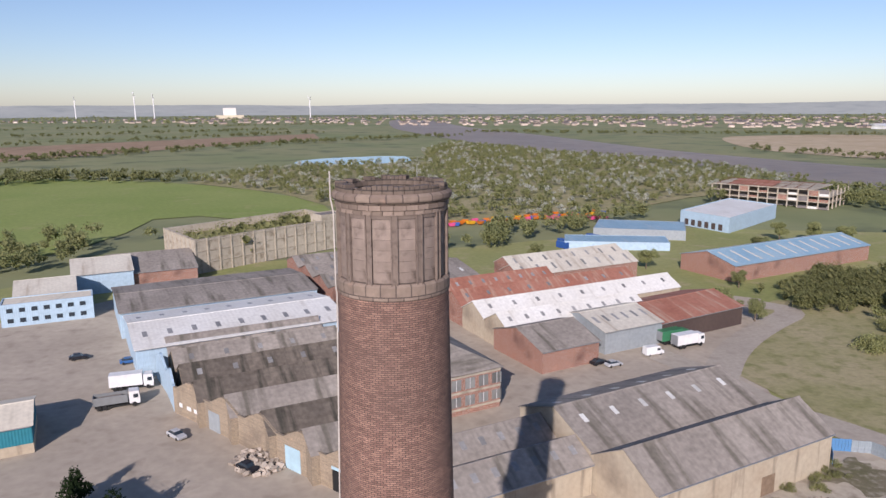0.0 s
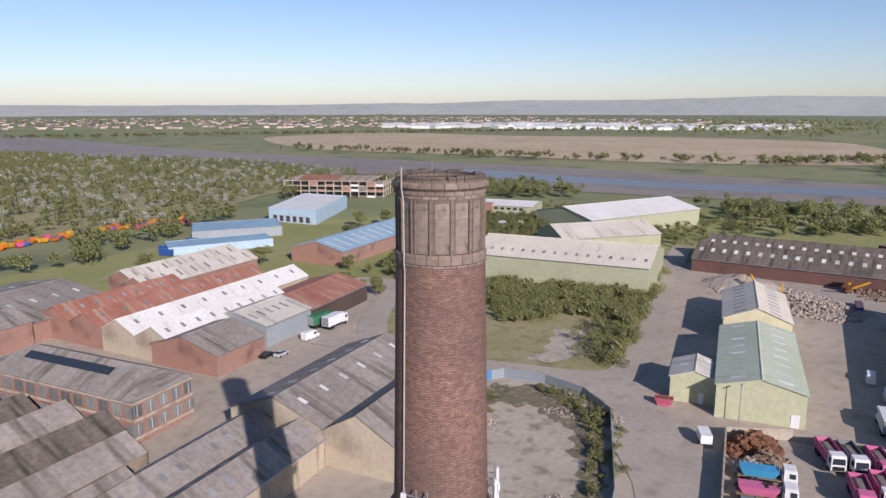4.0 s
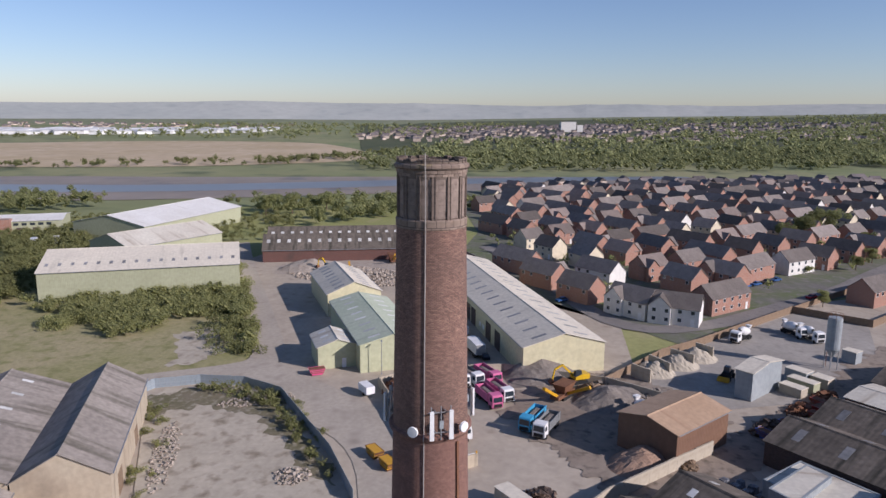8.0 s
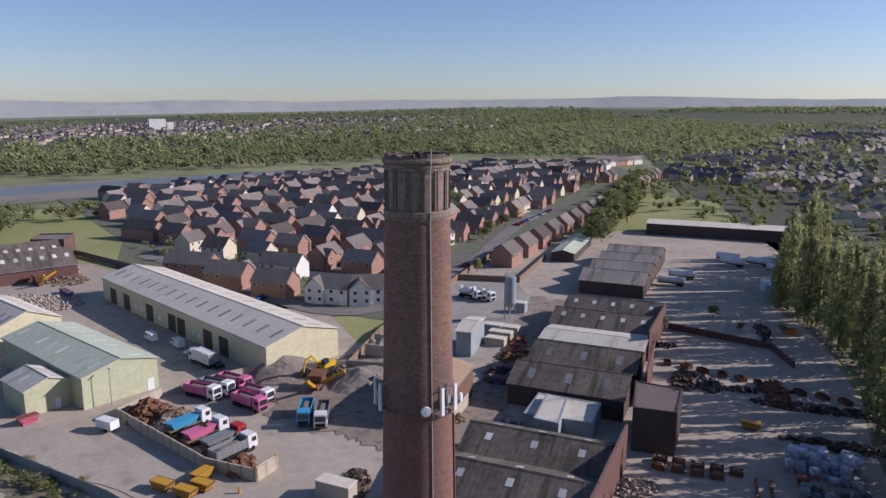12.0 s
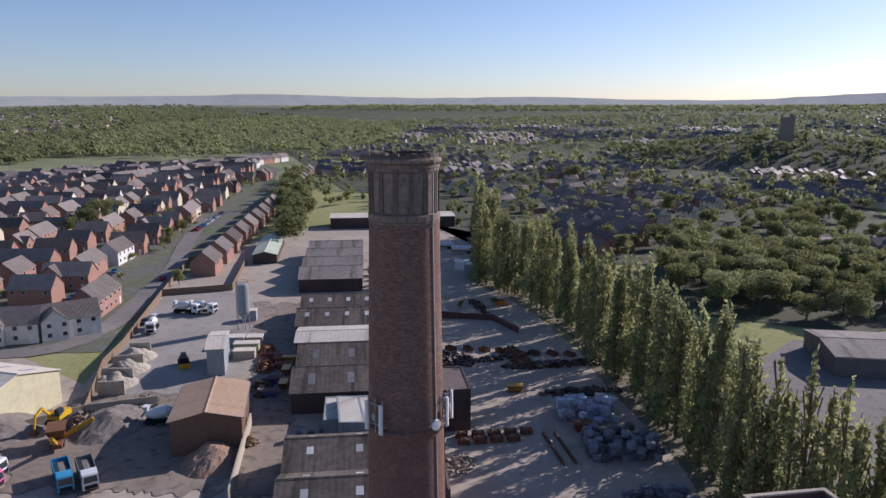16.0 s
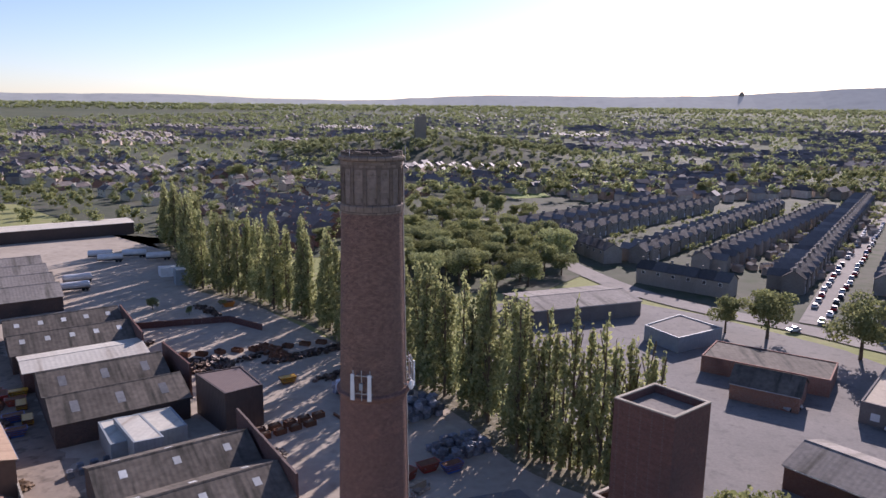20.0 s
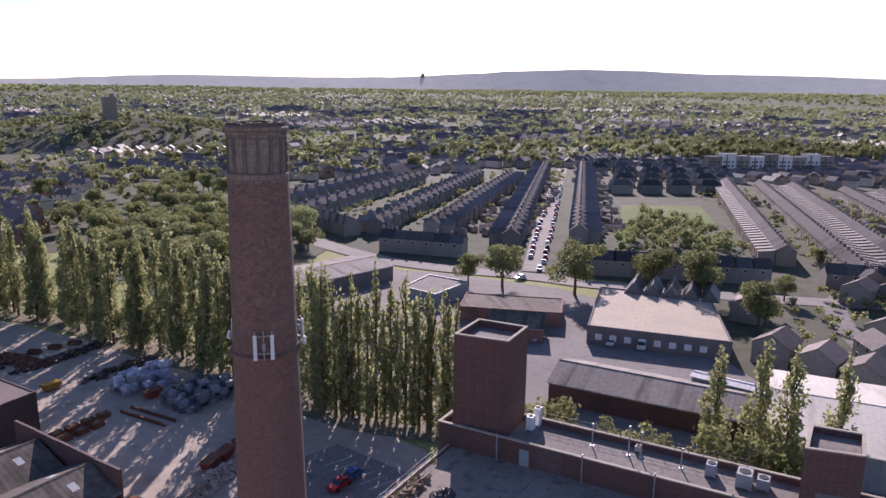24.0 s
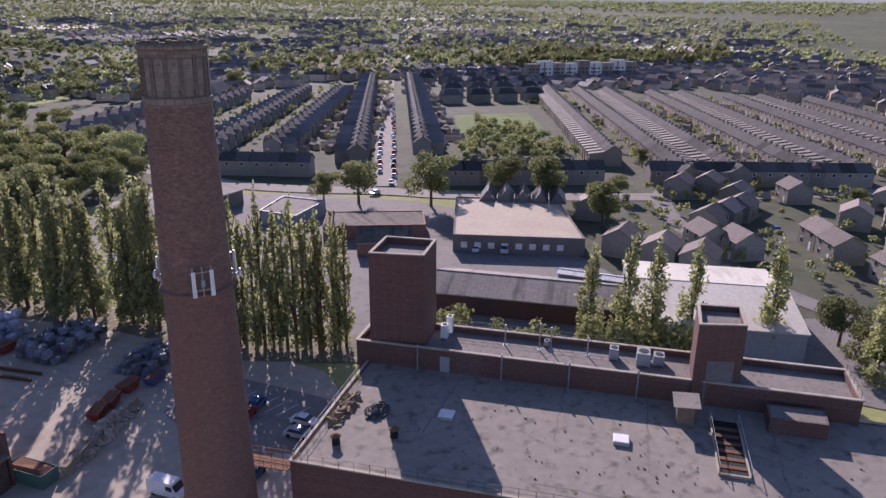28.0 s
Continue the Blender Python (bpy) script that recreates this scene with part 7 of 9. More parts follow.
def car(col, label, van=False, far=False):
    e = thing("van" if van else "car", label, "van" if van else "car", group="parked vehicles")
    if van:
        part("body", profile_solid([(-2.5, 0.35), (2.5, 0.35), (2.55, 1.0), (1.9, 1.15), (1.35, 2.1), (1.2, 2.25), (-2.4, 2.25), (-2.5, 2.1)], 0.95, 0.12), paint(col), e)
        part("windscreen", profile_solid([(1.42, 1.95), (1.88, 1.2), (1.93, 1.22), (1.46, 2.0)], 0.82), M["glass"], e)
        for y in (-0.93, 0.93):
            part("side_window", Shape().box(0.5, 1.35, y - 0.03, y + 0.03, 1.25, 1.85), M["glass"], e)
        wheels(e, [(-1.6, -0.82), (-1.6, 0.82), (1.6, -0.82), (1.6, 0.82)])
    else:
        bd = profile_solid([(-2.05, 0.3), (2.05, 0.3), (2.1, 0.62), (1.9, 0.8), (0.95, 0.92), (-1.75, 0.95), (-2.1, 0.8)], 0.86, 0.04)
        if far:
            tyres = Shape()
            for x in (-1.3, 1.3):
                tyres.solid([(x + 0.31 * math.cos(i * 0.7854), -0.87, 0.31 + 0.31 * math.sin(i * 0.7854)) for i in range(8)], [(x + 0.31 * math.cos(i * 0.7854), 0.87, 0.31 + 0.31 * math.sin(i * 0.7854)) for i in range(8)])
            part("body", joined("body", [(bd, paint(col)), (tyres, M["black"])]), None, e)
        else:
            part("body", bd, paint(col), e)
        part("cabin_glass", profile_solid([(-1.6, 0.93), (1.0, 0.9), (0.35, 1.36), (-1.05, 1.38)], 0.8, 0.14), M["glass"], e)
        part("car_roof", profile_solid([(-1.1, 1.36), (0.4, 1.34), (0.2, 1.44), (-0.95, 1.45)], 0.66, 0.03), paint(col), e)
        if not far:
            wheels(e, [(-1.3, -0.78), (-1.3, 0.78), (1.3, -0.78), (1.3, 0.78)], 0.31, 0.2)
    return e


def lorry(kind, cab, body, label):
    """A rigid lorry, its front to +x: tipper, mixer, box, skip or flat."""
    e = thing("lorry", label, "lorry", group="lorries")
    part("chassis", Shape().box(-4.2, 3.2, -0.5, 0.5, 0.75, 1.05).box(-4.2, 3.6, -1.1, 1.1, 0.55, 0.72), M["black"], e)
    part("cab", profile_solid([(2.2, 0.75), (4.2, 0.6), (4.25, 1.6), (4.1, 2.95), (3.9, 3.15), (2.2, 3.2)], 1.22, 0.08), paint(cab), e, "painted driver's cab")
    part("windscreen", Shape().solid([(4.22, -1.0, 1.75), (4.28, -1.0, 1.75), (4.28, 1.0, 1.75), (4.22, 1.0, 1.75)], [(4.1, -0.95, 2.75), (4.15, -0.95, 2.75), (4.15, 0.95, 2.75), (4.1, 0.95, 2.75)]), M["glass"], e)
    part("grille", Shape().box(4.2, 4.3, -0.9, 0.9, 0.7, 1.4), M["black"], e)
    for y in (-1.2, 1.2):
        part("side_window", Shape().box(3.0, 3.9, y - 0.04, y + 0.04, 1.8, 2.6), M["glass"], e)
    if kind == "tipper":
        t = Shape()
        t.box(-4.4, 2.0, -1.25, 1.25, 1.1, 1.25).box(-4.4, 2.0, -1.25, -1.15, 1.25, 2.75).box(-4.4, 2.0, 1.15, 1.25, 1.25, 2.75).box(1.88, 2.0, -1.25, 1.25, 1.25, 3.1).box(-4.45, -4.33, -1.25, 1.25, 1.25, 2.6)
        tp = part("tipper_body", t, paint(body), e, "open steel tipper body")
        for i in range(7):
            for y in (-1.29, 1.25):
                part("rib", Shape().box(-4.2 + i * 1.0, -4.1 + i * 1.0, y, y + 0.04, 1.2, 2.7), paint(body), tp)
        part("load", Shape().solid([(-4.3, -1.1, 1.9), (1.8, -1.1, 1.9), (1.8, 1.1, 1.9), (-4.3, 1.1, 1.9)], [(-3, -0.4, 2.4), (0.8, -0.4, 2.5), (0.8, 0.4, 2.5), (-3, 0.4, 2.4)]), M["gravel"], e)
    elif kind == "mixer":
        d = Shape().revolve([(0.5, -3.0), (0.8, -2.6), (1.15, -1.0), (1.2, 0.2), (1.05, 1.4), (0.5, 2.2)], 20)
        part("drum", d, paint(body), e, "white mixer drum").matrix_basis = pose(-1.2, 0, 2.35, 0, 78, 0) @ pose(0, 0, 0, 0, 0, 0)
        part("hopper", Shape().solid([(-4.3, -0.4, 2.6), (-3.8, -0.4, 2.6), (-3.8, 0.4, 2.6), (-4.3, 0.4, 2.6)], [(-4.6, -0.7, 3.5), (-3.5, -0.7, 3.5), (-3.5, 0.7, 3.5), (-4.6, 0.7, 3.5)]), paint(body), e)
        part("chute", Shape().bar((-4.2, 0, 2.4), (-5.1, 0, 1.3), 0.22, 6), M["steel"], e)
    elif kind == "box":
        part("box_body", Shape().box(-4.6, 2.0, -1.25, 1.25, 1.05, 3.6, 0.03), paint(body), e, "plain box body")
        part("rear_door", Shape().box(-4.66, -4.58, -1.15, 1.15, 1.15, 3.5), M["steel"], e)
    else:
        part("flat_bed", Shape().box(-4.6, 2.0, -1.25, 1.25, 1.05, 1.2), M["timber"], e)
        part("headboard", Shape().box(1.9, 2.0, -1.25, 1.25, 1.2, 2.4), M["steel"], e)
        part("skip_load", Shape().solid([(-3.6, -0.9, 1.2), (0.9, -0.9, 1.2), (0.9, 0.9, 1.2), (-3.6, 0.9, 1.2)], [(-4.3, -1.2, 2.5), (1.6, -1.2, 2.5), (1.6, 1.2, 2.5), (-4.3, 1.2, 2.5)]), paint(body), e)
    wheels(e, [(x, y) for x in (-3.4, -2.3, 3.1) for y in (-1.05, 1.05)], 0.5, 0.34)
    return e


def at(key, build, x, y, turn, z=-0.05):
    return placed(key, build, pose(x, y, z, 0, 0, turn))


WHITE, PINK, SKYB, GREYC, REDC, BLUEC, BLACKC, SILVER = (0.75, 0.75, 0.73), (0.62, 0.16, 0.3), (0.06, 0.33, 0.55), (0.22, 0.23, 0.23), (0.42, 0.03, 0.03), (0.04, 0.12, 0.3), (0.02, 0.02, 0.025), (0.45, 0.46, 0.47)
TURN = -60
LOR = {
    "tw": lambda: lorry("tipper", WHITE, GREYC, "white cabbed lorry with a grey tipper body"),
    "tb": lambda: lorry("tipper", SKYB, SKYB, "sky blue tipper lorry in the yard"),
    "tp": lambda: lorry("tipper", WHITE, PINK, "white cabbed lorry with a pink tipper body"),
    "pp": lambda: lorry("tipper", PINK, PINK, "pink tipper lorry in the yard"),
    "hb": lambda: lorry("flat", WHITE, SKYB, "white cabbed lorry carrying a blue skip"),
    "hp": lambda: lorry("flat", WHITE, PINK, "white cabbed lorry carrying a pink skip"),
    "hg": lambda: lorry("flat", REDC, GREYC, "red cabbed lorry carrying a grey skip"),
    "mx": lambda: lorry("mixer", WHITE, WHITE, "white concrete mixer lorry"),
    "bx": lambda: lorry("box", WHITE, WHITE, "plain white box lorry parked"),
    "bg": lambda: lorry("box", (0.05, 0.2, 0.1), (0.05, 0.2, 0.1), "dark green box lorry parked"),
}
for k, x, y, t in (("hb", 82.5, 14.5, TURN), ("hp", 77, 12, TURN), ("hg", 72.5, 9.3, TURN), ("tw", 68, 8.2, TURN), ("tp", 97, 10.5, 218), ("tw", 98.5, 7.5, 218), ("pp", 99.8, 3.6, 215), ("pp", 87.5, 2.4, 210),
                   ("tp", 91, 0.4, 212), ("tb", 78.0, -6.7, 160), ("tw", 75.6, -9.4, 160), ("mx", 84.6, -29.6, 215), ("mx", 140, -60.5, 140), ("mx", 147, -76, 200), ("mx", 143.6, -79, 200), ("bx", 76.5, 131.5, 20), ("bg", 74, 135, 20),
                   ("bx", -53, 118, 12), ("tw", -53, 108.4, 18), ("bx", 118, 8.5, 25), ("bx", 226, 212, 30), ("tw", 232, 206, 30)):
    at("lorry_" + k, LOR[k], x, y, t)
CARS = {
    "s": lambda: car(SILVER, "silver hatchback car parked outdoors"), "w": lambda: car(WHITE, "white car parked outdoors"), "b": lambda: car(BLUEC, "dark blue car parked outdoors"),
    "r": lambda: car(REDC, "red car parked outdoors"), "k": lambda: car(BLACKC, "black car parked outdoors"), "v": lambda: car(WHITE, "white delivery van parked outdoors", True),
}
for k, x, y, t in (("s", -37.5, 93, -45), ("k", -22.5, 79.5, -40), ("v", 65.5, 126.5, 15), ("k", 50.5, 121.5, 20), ("s", 53.5, 120, 20), ("b", -12.5, -34.2, 40), ("r", -10.4, -32.2, 40), ("b", -7.2, -17.6, 40), ("s", -15.6, -23.5, 130), ("w", -17.5, -26.2, 130),
                   ("v", 3, -19.6, 130), ("k", 114.6, 5.6, 20), ("v", 134, 13, 20), ("w", 127, 10, 110), ("v", 142, 19, 20), ("k", 147.5, -63, 130), ("r", 190, -95, 130), ("b", -59, 134, 20), ("k", -72, 138, 20), ("w", -84, -142, 25), ("s", -95, -152, 65),
                   ("v", -88, -75, 50), ("w", -82, -79, 50), ("b", -112, -76, 60), ("b", -163, -52, 60), ("w", -76, -102, 30), ("s", -66, -86, 30), ("v", 74, 240, 60), ("w", 168, 236, 20)):
    at("car_" + k, CARS[k], x, y, t)
FARCARS = {k: (lambda c=c, l=l: car(c, l, far=True)) for k, c, l in (("s", SILVER, "silver car parked at the kerb"), ("w", WHITE, "white car parked at the kerb"), ("b", BLUEC, "blue car parked at the kerb"), ("r", REDC, "red car parked at the kerb"), ("k", BLACKC, "black car parked at the kerb"))}
rng = random.Random(21)
for i in range(27):
    for off in (-2.9, 2.8):
        f = 0.05 + 0.9 * i / 27
        x, y = -92 + (-205 + 92) * f, -150 + (-375 + 150) * f
        k = rng.choice("wwwssbkr")
        if rng.random() < 0.86:
            at("far_car_" + k, FARCARS[k], x + off * 0.9 + rng.uniform(-0.2, 0.2), y - off * 0.46 + rng.uniform(-1, 1), 243, -0.02)
for x, y, t in [(172 + 5.5 * i, -14 - 2.2 * i, 130) for i in range(6)] + [(268 + 3 * i, -162 - 3.4 * i, 40) for i in range(14)] + [(190 + 4 * i, -64 - 4.5 * i, 130) for i in range(7)]:
    k = rng.choice("wskbr")
    at("far_car_" + k, FARCARS[k], x, y, t, -0.02)


# ---------------------------------------------------------------- yard things
def skip(col, label, far=False):
    e = thing("skip", label, "skip", group="skips")
    s = Shape()
    outer0, outer1 = [(-1.2, -0.85), (1.2, -0.85), (1.2, 0.85), (-1.2, 0.85)], [(-1.9, -0.95), (1.9, -0.95), (1.9, 0.95), (-1.9, 0.95)]
    s.solid([(x, y, 0.05) for x, y in outer0], [(x * 1.0, y, 0.15) for x, y in outer0])
    for i in range(4):
        j = (i + 1) % 4
        a, b, c, d = outer0[i], outer0[j], outer1[j], outer1[i]
        s.solid([(*a, 0.1), (*b, 0.1), (b[0] * 0.93, b[1] * 0.93, 0.1), (a[0] * 0.93, a[1] * 0.93, 0.1)], [(*d, 1.5), (*c, 1.5), (c[0] * 0.95, c[1] * 0.93, 1.5), (d[0] * 0.95, d[1] * 0.93, 1.5)][:1] + [(*c, 1.5), (c[0] * 0.95, c[1] * 0.93, 1.5), (d[0] * 0.95, d[1] * 0.93, 1.5)])
    sh = part("shell", s, paint(col) if far or col != YEL else M["rust"], e, "painted steel shell")
    if far:
        return e
    for z in (0.5, 0.9, 1.3):
        part("rib", Shape().box(-1.25 - z * 0.42, 1.25 + z * 0.42, -1.0, 1.0, z, z + 0.16), paint(YEL) if col == YEL else M["rust"], sh)
    for x in (-1, 1):
        part("lug", Shape().box(x - 0.08, x + 0.08, -1.05, 1.05, 0.9, 1.05), M["steel"], e)
    return e


YEL, ORA = (0.6, 0.32, 0.02), (0.6, 0.17, 0.02)
SK = {"y": lambda: skip(YEL, "yellow and rust steel skip on the ground"), "p": lambda: skip((0.7, 0.1, 0.25), "bright pink steel skip on the ground"), "o": lambda: skip(ORA, "orange steel skip on the ground"),
      "b": lambda: skip((0.05, 0.12, 0.4), "blue steel skip on the ground"), "r": lambda: skip((0.4, 0.05, 0.04), "red steel skip on the ground")}
FSK = {k: (lambda c=c, l=l: skip(c, l, True)) for k, c, l in (("o", ORA, "orange steel skip in a long row"), ("y", YEL, "yellow steel skip in a long row"), ("p", (0.7, 0.1, 0.25), "pink steel skip in a long row"), ("b", (0.05, 0.12, 0.4), "blue steel skip in a long row"))}
for k, x, y, t in (("y", 61, 20.2, 40), ("y", 57.3, 17, 40), ("y", 58.4, 14.4, 40), ("y", 62, 14.2, 130), ("p", 97.5, 42.6, 120), ("r", 8.5, -43.4, 60), ("r", 6.4, -46, 60), ("r", 3.4, -49.5, 40), ("b", -0.6, -50, 40)):
    at("skip_" + k, SK[k], x, y, t)
for i in range(56):
    x, y = 14 + i * 2.0 + rng.uniform(-1, 1), 311 + i * 0.7 + rng.uniform(-2, 2) + (6 if i % 3 == 0 else 0)
    at("far_skip_" + "ooyypob"[i % 7], FSK["ooyypob"[i % 7]], x, y, 20 + rng.uniform(-15, 15))
for i in range(14):
    at("far_skip_" + "pppo"[i % 4], FSK["pppo"[i % 4]], 90 + i * 2.2, 330 + rng.uniform(-3, 5), rng.uniform(0, 90))
for i in range(8):
    e = thing("shipping_container", "dark blue steel shipping container", "container", 78 + 5.2 * (i % 4) + (i // 4) * 2, 258 + 3.2 * (i % 4) + (i // 4) * 6, -0.1, 120, "shipping containers")
    part("body", Shape().box(-3, 3, -1.22, 1.22, 0, 2.6), paint((0.03, 0.09, 0.3)), e)
    part("door", Shape().box(3, 3.05, -1.1, 1.1, 0.1, 2.5), M["steel"], e)


def wall_line(name, label, pts, h, thick, mat, unit=2.4, nm="panel", category="wall", kind="structure", post=None, z=-0.2):
    """A wall or fence of equal pieces along a line."""
    e = thing(name, label, category, kind=kind)
    for (xa, ya), (xb, yb) in zip(pts, pts[1:]):
        L = math.hypot(xb - xa, yb - ya)
        n = max(1, round(L / unit))
        ang = math.degrees(math.atan2(yb - ya, xb - xa))
        me = Shape().box(0.015, L / n - 0.015, -thick / 2, thick / 2, 0, h).mesh(nm)
        for i in range(n):
            q = part(nm, me, mat, e)
            q.matrix_basis = pose(xa + (xb - xa) * i / n, ya + (yb - ya) * i / n, z + rng.uniform(-0.04, 0.04), 0, 0, ang)
        if post:
            pm = Shape().box(-0.07, 0.07, -0.07, 0.07, 0, h + 0.2).mesh("post")
            for i in range(0, n + 1):
                part("post", pm, post, e).matrix_basis = pose(xa + (xb - xa) * i / n, ya + (yb - ya) * i / n, z, 0, 0, ang)
    return e


wall_line("push_wall", "concrete panel retaining wall round the lorry park", [(93, 27), (64.8, 13.2), (57.5, 6.1), (60.7, 2.2)], 2.3, 0.3, M["pale_wall"], 2.6)
wall_line("push_wall", "concrete panel wall behind the lorries", [(93, 27), (101, 18.4), (106, 0.4), (101, -22.6), (94, -33.4)], 2.2, 0.3, M["concrete"], 2.6)
wall_line("yard_wall", "concrete block wall below the brown shed", [(42, -12), (52, -19), (64.2, -31.2), (71.4, -38.6)], 2.6, 0.3, M["concrete"], 2.6)
wall_line("boundary_wall", "timber fence along the estate road", [(101, -22), (123.4, -37.8), (133.4, -48.5), (171, -83), (159, -101), (190, -131)], 2.2, 0.12, M["timber"], 2.4, "fence_panel", "fence", post=M["timber"])
wall_line("garden_fence", "brown timber garden fence", [(171, -83), (182, -93), (208, -118), (214, -132)], 1.9, 0.08, M["timber"], 2.4, "fence_panel", "fence")
wall_line("stone_wall", "rough stone wall beside the scrap yard", [(14, -30), (8.5, -37.5), (3, -44)], 1.6, 0.9, M["stone"], 2.2, "stone_length")
wall_line("scrap_wall", "dark concrete block wall in the scrap yard", [(96, -112), (72, -124), (60, -118)], 1.8, 0.4, M["dark_brick"], 2.4)
wall_line("shed_parapet", "crumbling brick parapet wall of the sheds", [(19.6, -31.4), (37.6, -51.8)], 7.8, 0.4, M["dark_brick"], 3.0)
wall_line("shed_parapet", "crumbling brick parapet wall of the sheds", [(56.4, -71.4), (69.4, -84)], 7.6, 0.4, M["dark_brick"], 3.0)
wall_line("shed_parapet", "crumbling brick parapet wall of the sheds", [(77.4, -89.4), (96, -110.4)], 7.6, 0.4, M["dark_brick"], 3.0)
fence = wall_line("palisade_fence", "blue and grey steel palisade fence round the slab", [(74.6, 71), (77.5, 76.5), (81, 75.5)], 2.3, 0.05, plain("blue_fence_paint", (0.09, 0.23, 0.43), 0.6), 0.5, "paling", "fence")
wall_line("palisade_fence", "pale grey steel palisade fence round the slab", [(81, 75.5), (84, 74.5), (88, 66), (88.5, 56), (84, 46), (72, 37), (60, 28), (46, 20)], 2.2, 0.05, surface("palisade_steel", (0.3, 0.36, 0.4), (0.36, 0.4, 0.42), None, 0.5, 0.4), 1.0, "paling", "fence")
e = thing("wall_end_sign", "white sign board on the wall end with yellow posts", "sign", 59.1, 4.1, 0, -51)
part("board", Shape().box(-2.2, 2.2, 0.18, 0.24, 0.2, 2.2), M["white_paint"], e)
for x, z0, w in ((-0.6, 1.6, 1.2), (-0.4, 1.2, 0.9), (0.9, 1.4, 0.5)):
    part("lettering_bar", Shape().box(x - w / 2, x + w / 2, 0.24, 0.26, z0, z0 + 0.16), paint((0.5, 0.05, 0.06)), e)
for x in (-2.4, 2.35):
    part("post", Shape().box(x - 0.12, x + 0.12, 0.05, 0.29, -0.1, 2.5), paint(YEL), e)
for x, y in ((52.2, 12.6), (54.9, 9.3), (105, 10)):
    e = thing("bollard", "yellow steel bollard in the yard", "bollard", x, y, -0.05, group="bollards")
    part("post", Shape().tube(0, 0, 0, 1.0, 0.2, 0.2, 12), paint(YEL), e)
    part("cap", Shape().tube(0, 0, 1.0, 1.1, 0.2, 0.08, 12), paint(YEL), e)


def heap(name, label, x, y, rx, ry, h, mat, seed, turn=0, n=22):
    """A loose uneven heap."""
    v, f = [], []
    for j in range(n + 1):
        for i in range(n + 1):
            u, w = 2 * i / n - 1, 2 * j / n - 1
            r = math.hypot(u, w)
            z = h * max(0, 1 - r ** 1.3) * (1 + 0.35 * noise.noise((u * 2.4 + seed, w * 2.4, seed))) + 0.25 * noise.noise((u * 9, w * 9, seed)) * (1 if r < 0.95 else 0)
            v.append((u * rx, w * ry, z - 0.12))
    for j in range(n):
        for i in range(n):
            a = j * (n + 1) + i
            f.append((a, a + 1, a + n + 2, a + n + 1))
    s = Shape()
    s.v, s.f = v, f
    return whole(name, s, mat, label, "heap", m=pose(x, y, 0, 0, 0, turn))


def chunks(name, label, x, y, rx, ry, h, count, size, mat, seed, turn=0, kind="stuff", category="rubble", flat=0.5):
    """Loose broken pieces in one pile."""
    rr = np.random.default_rng(seed)
    s = Shape()
    for _ in range(count):
        a, r = rr.uniform(0, 6.283), math.sqrt(rr.random())
        cx, cy = rx * r * math.cos(a), ry * r * math.sin(a)
        cz = h * (1 - r) * rr.random() + 0.05
        k = size * rr.uniform(0.4, 1.4)
        m = Euler((rr.uniform(-0.6, 0.6), rr.uniform(-0.6, 0.6), rr.uniform(0, 3.1))).to_matrix()
        b = [m @ Vector((dx * k * 0.5, dy * k * 0.4, dz * k * flat * 0.5)) + Vector((cx, cy, cz)) for dz in (-1, 1) for dx, dy in ((-1, -1), (1, -1), (1, 1), (-1, 1))]
        s.solid(b[:4], b[4:])
    return whole(name, s, mat, label, category, kind, m=pose(x, y, 0, 0, 0, turn))


heap("earth_mound", "grey brown heap of aggregate", 106, -8, 7, 9, 4.0, M["gravel"], 1, 20)
heap("earth_mound", "dark heap of aggregate by the wall", 93, -23, 7, 9, 3.2, M["gravel"], 2, 30)
heap("earth_mound", "brown heap of earth and brick", 66, -26, 5, 7, 3.0, surface("brown_earth", (0.27, 0.18, 0.13), (0.33, 0.23, 0.17), (0.2, 0.14, 0.1), 0.95, big=0.4, fine=3, bump=0.6, dist=0.2), 3, 40)
heap("earth_mound", "small grey heap of road stone", 101, 5, 3, 4, 2.2, M["gravel"], 4)
for i, (x, y) in enumerate(((112, -34), (118, -40.5), (124, -46))):
    heap("sand_mound", "pale grey heap of aggregate in a storage bay", x, y, 5, 5, 2.6, M["concrete"], 10 + i)
wall_line("bay_wall", "concrete storage bay wall", [(108.4, -28.6), (104.6, -32.4)], 3.2, 0.4, M["concrete"], 2.0)
for a, b in (((115.4, -33.4), (109.8, -37.4)), ((120.6, -39.2), (116.8, -44)), ((126.4, -46.2), (123.2, -49.8))):
    wall_line("bay_wall", "concrete storage bay wall", [a, b], 3.2, 0.4, M["concrete"], 2.0)
heap("spoil_mound", "pink grey heap of crushed brick by the old mill", 204, 78, 9, 14, 4, M["rubble"], 5, 10)
chunks("demolition_rubble", "broken brick and concrete by the old mill", 196, 62, 14, 26, 1.6, 1500, 0.75, M["rubble"], 41, -16)
chunks("slab_rubble", "broken concrete and litter on the slab", 56, 56.5, 14, 2.2, 0.4, 300, 0.34, M["rubble"], 42, 22)
chunks("slab_rubble", "scattered rubble along the fence", 81, 50, 3, 8, 0.4, 240, 0.32, M["rubble"], 43, 30)
chunks("slab_rubble", "pile of broken blocks on the slab", 52, 32, 3, 3, 0.6, 110, 0.45, M["rubble"], 44)
chunks("slab_rubble", "heap of grey rubble beside the brick shed", 31, -49, 3, 4, 1.6, 260, 0.5, M["rubble"], 46)
chunks("wall_scrap", "scrap metal and boxes heaped by the stone wall", -21, 82, 5, 4, 2.0, 160, 1.0, M["rubble"], 45, -45)


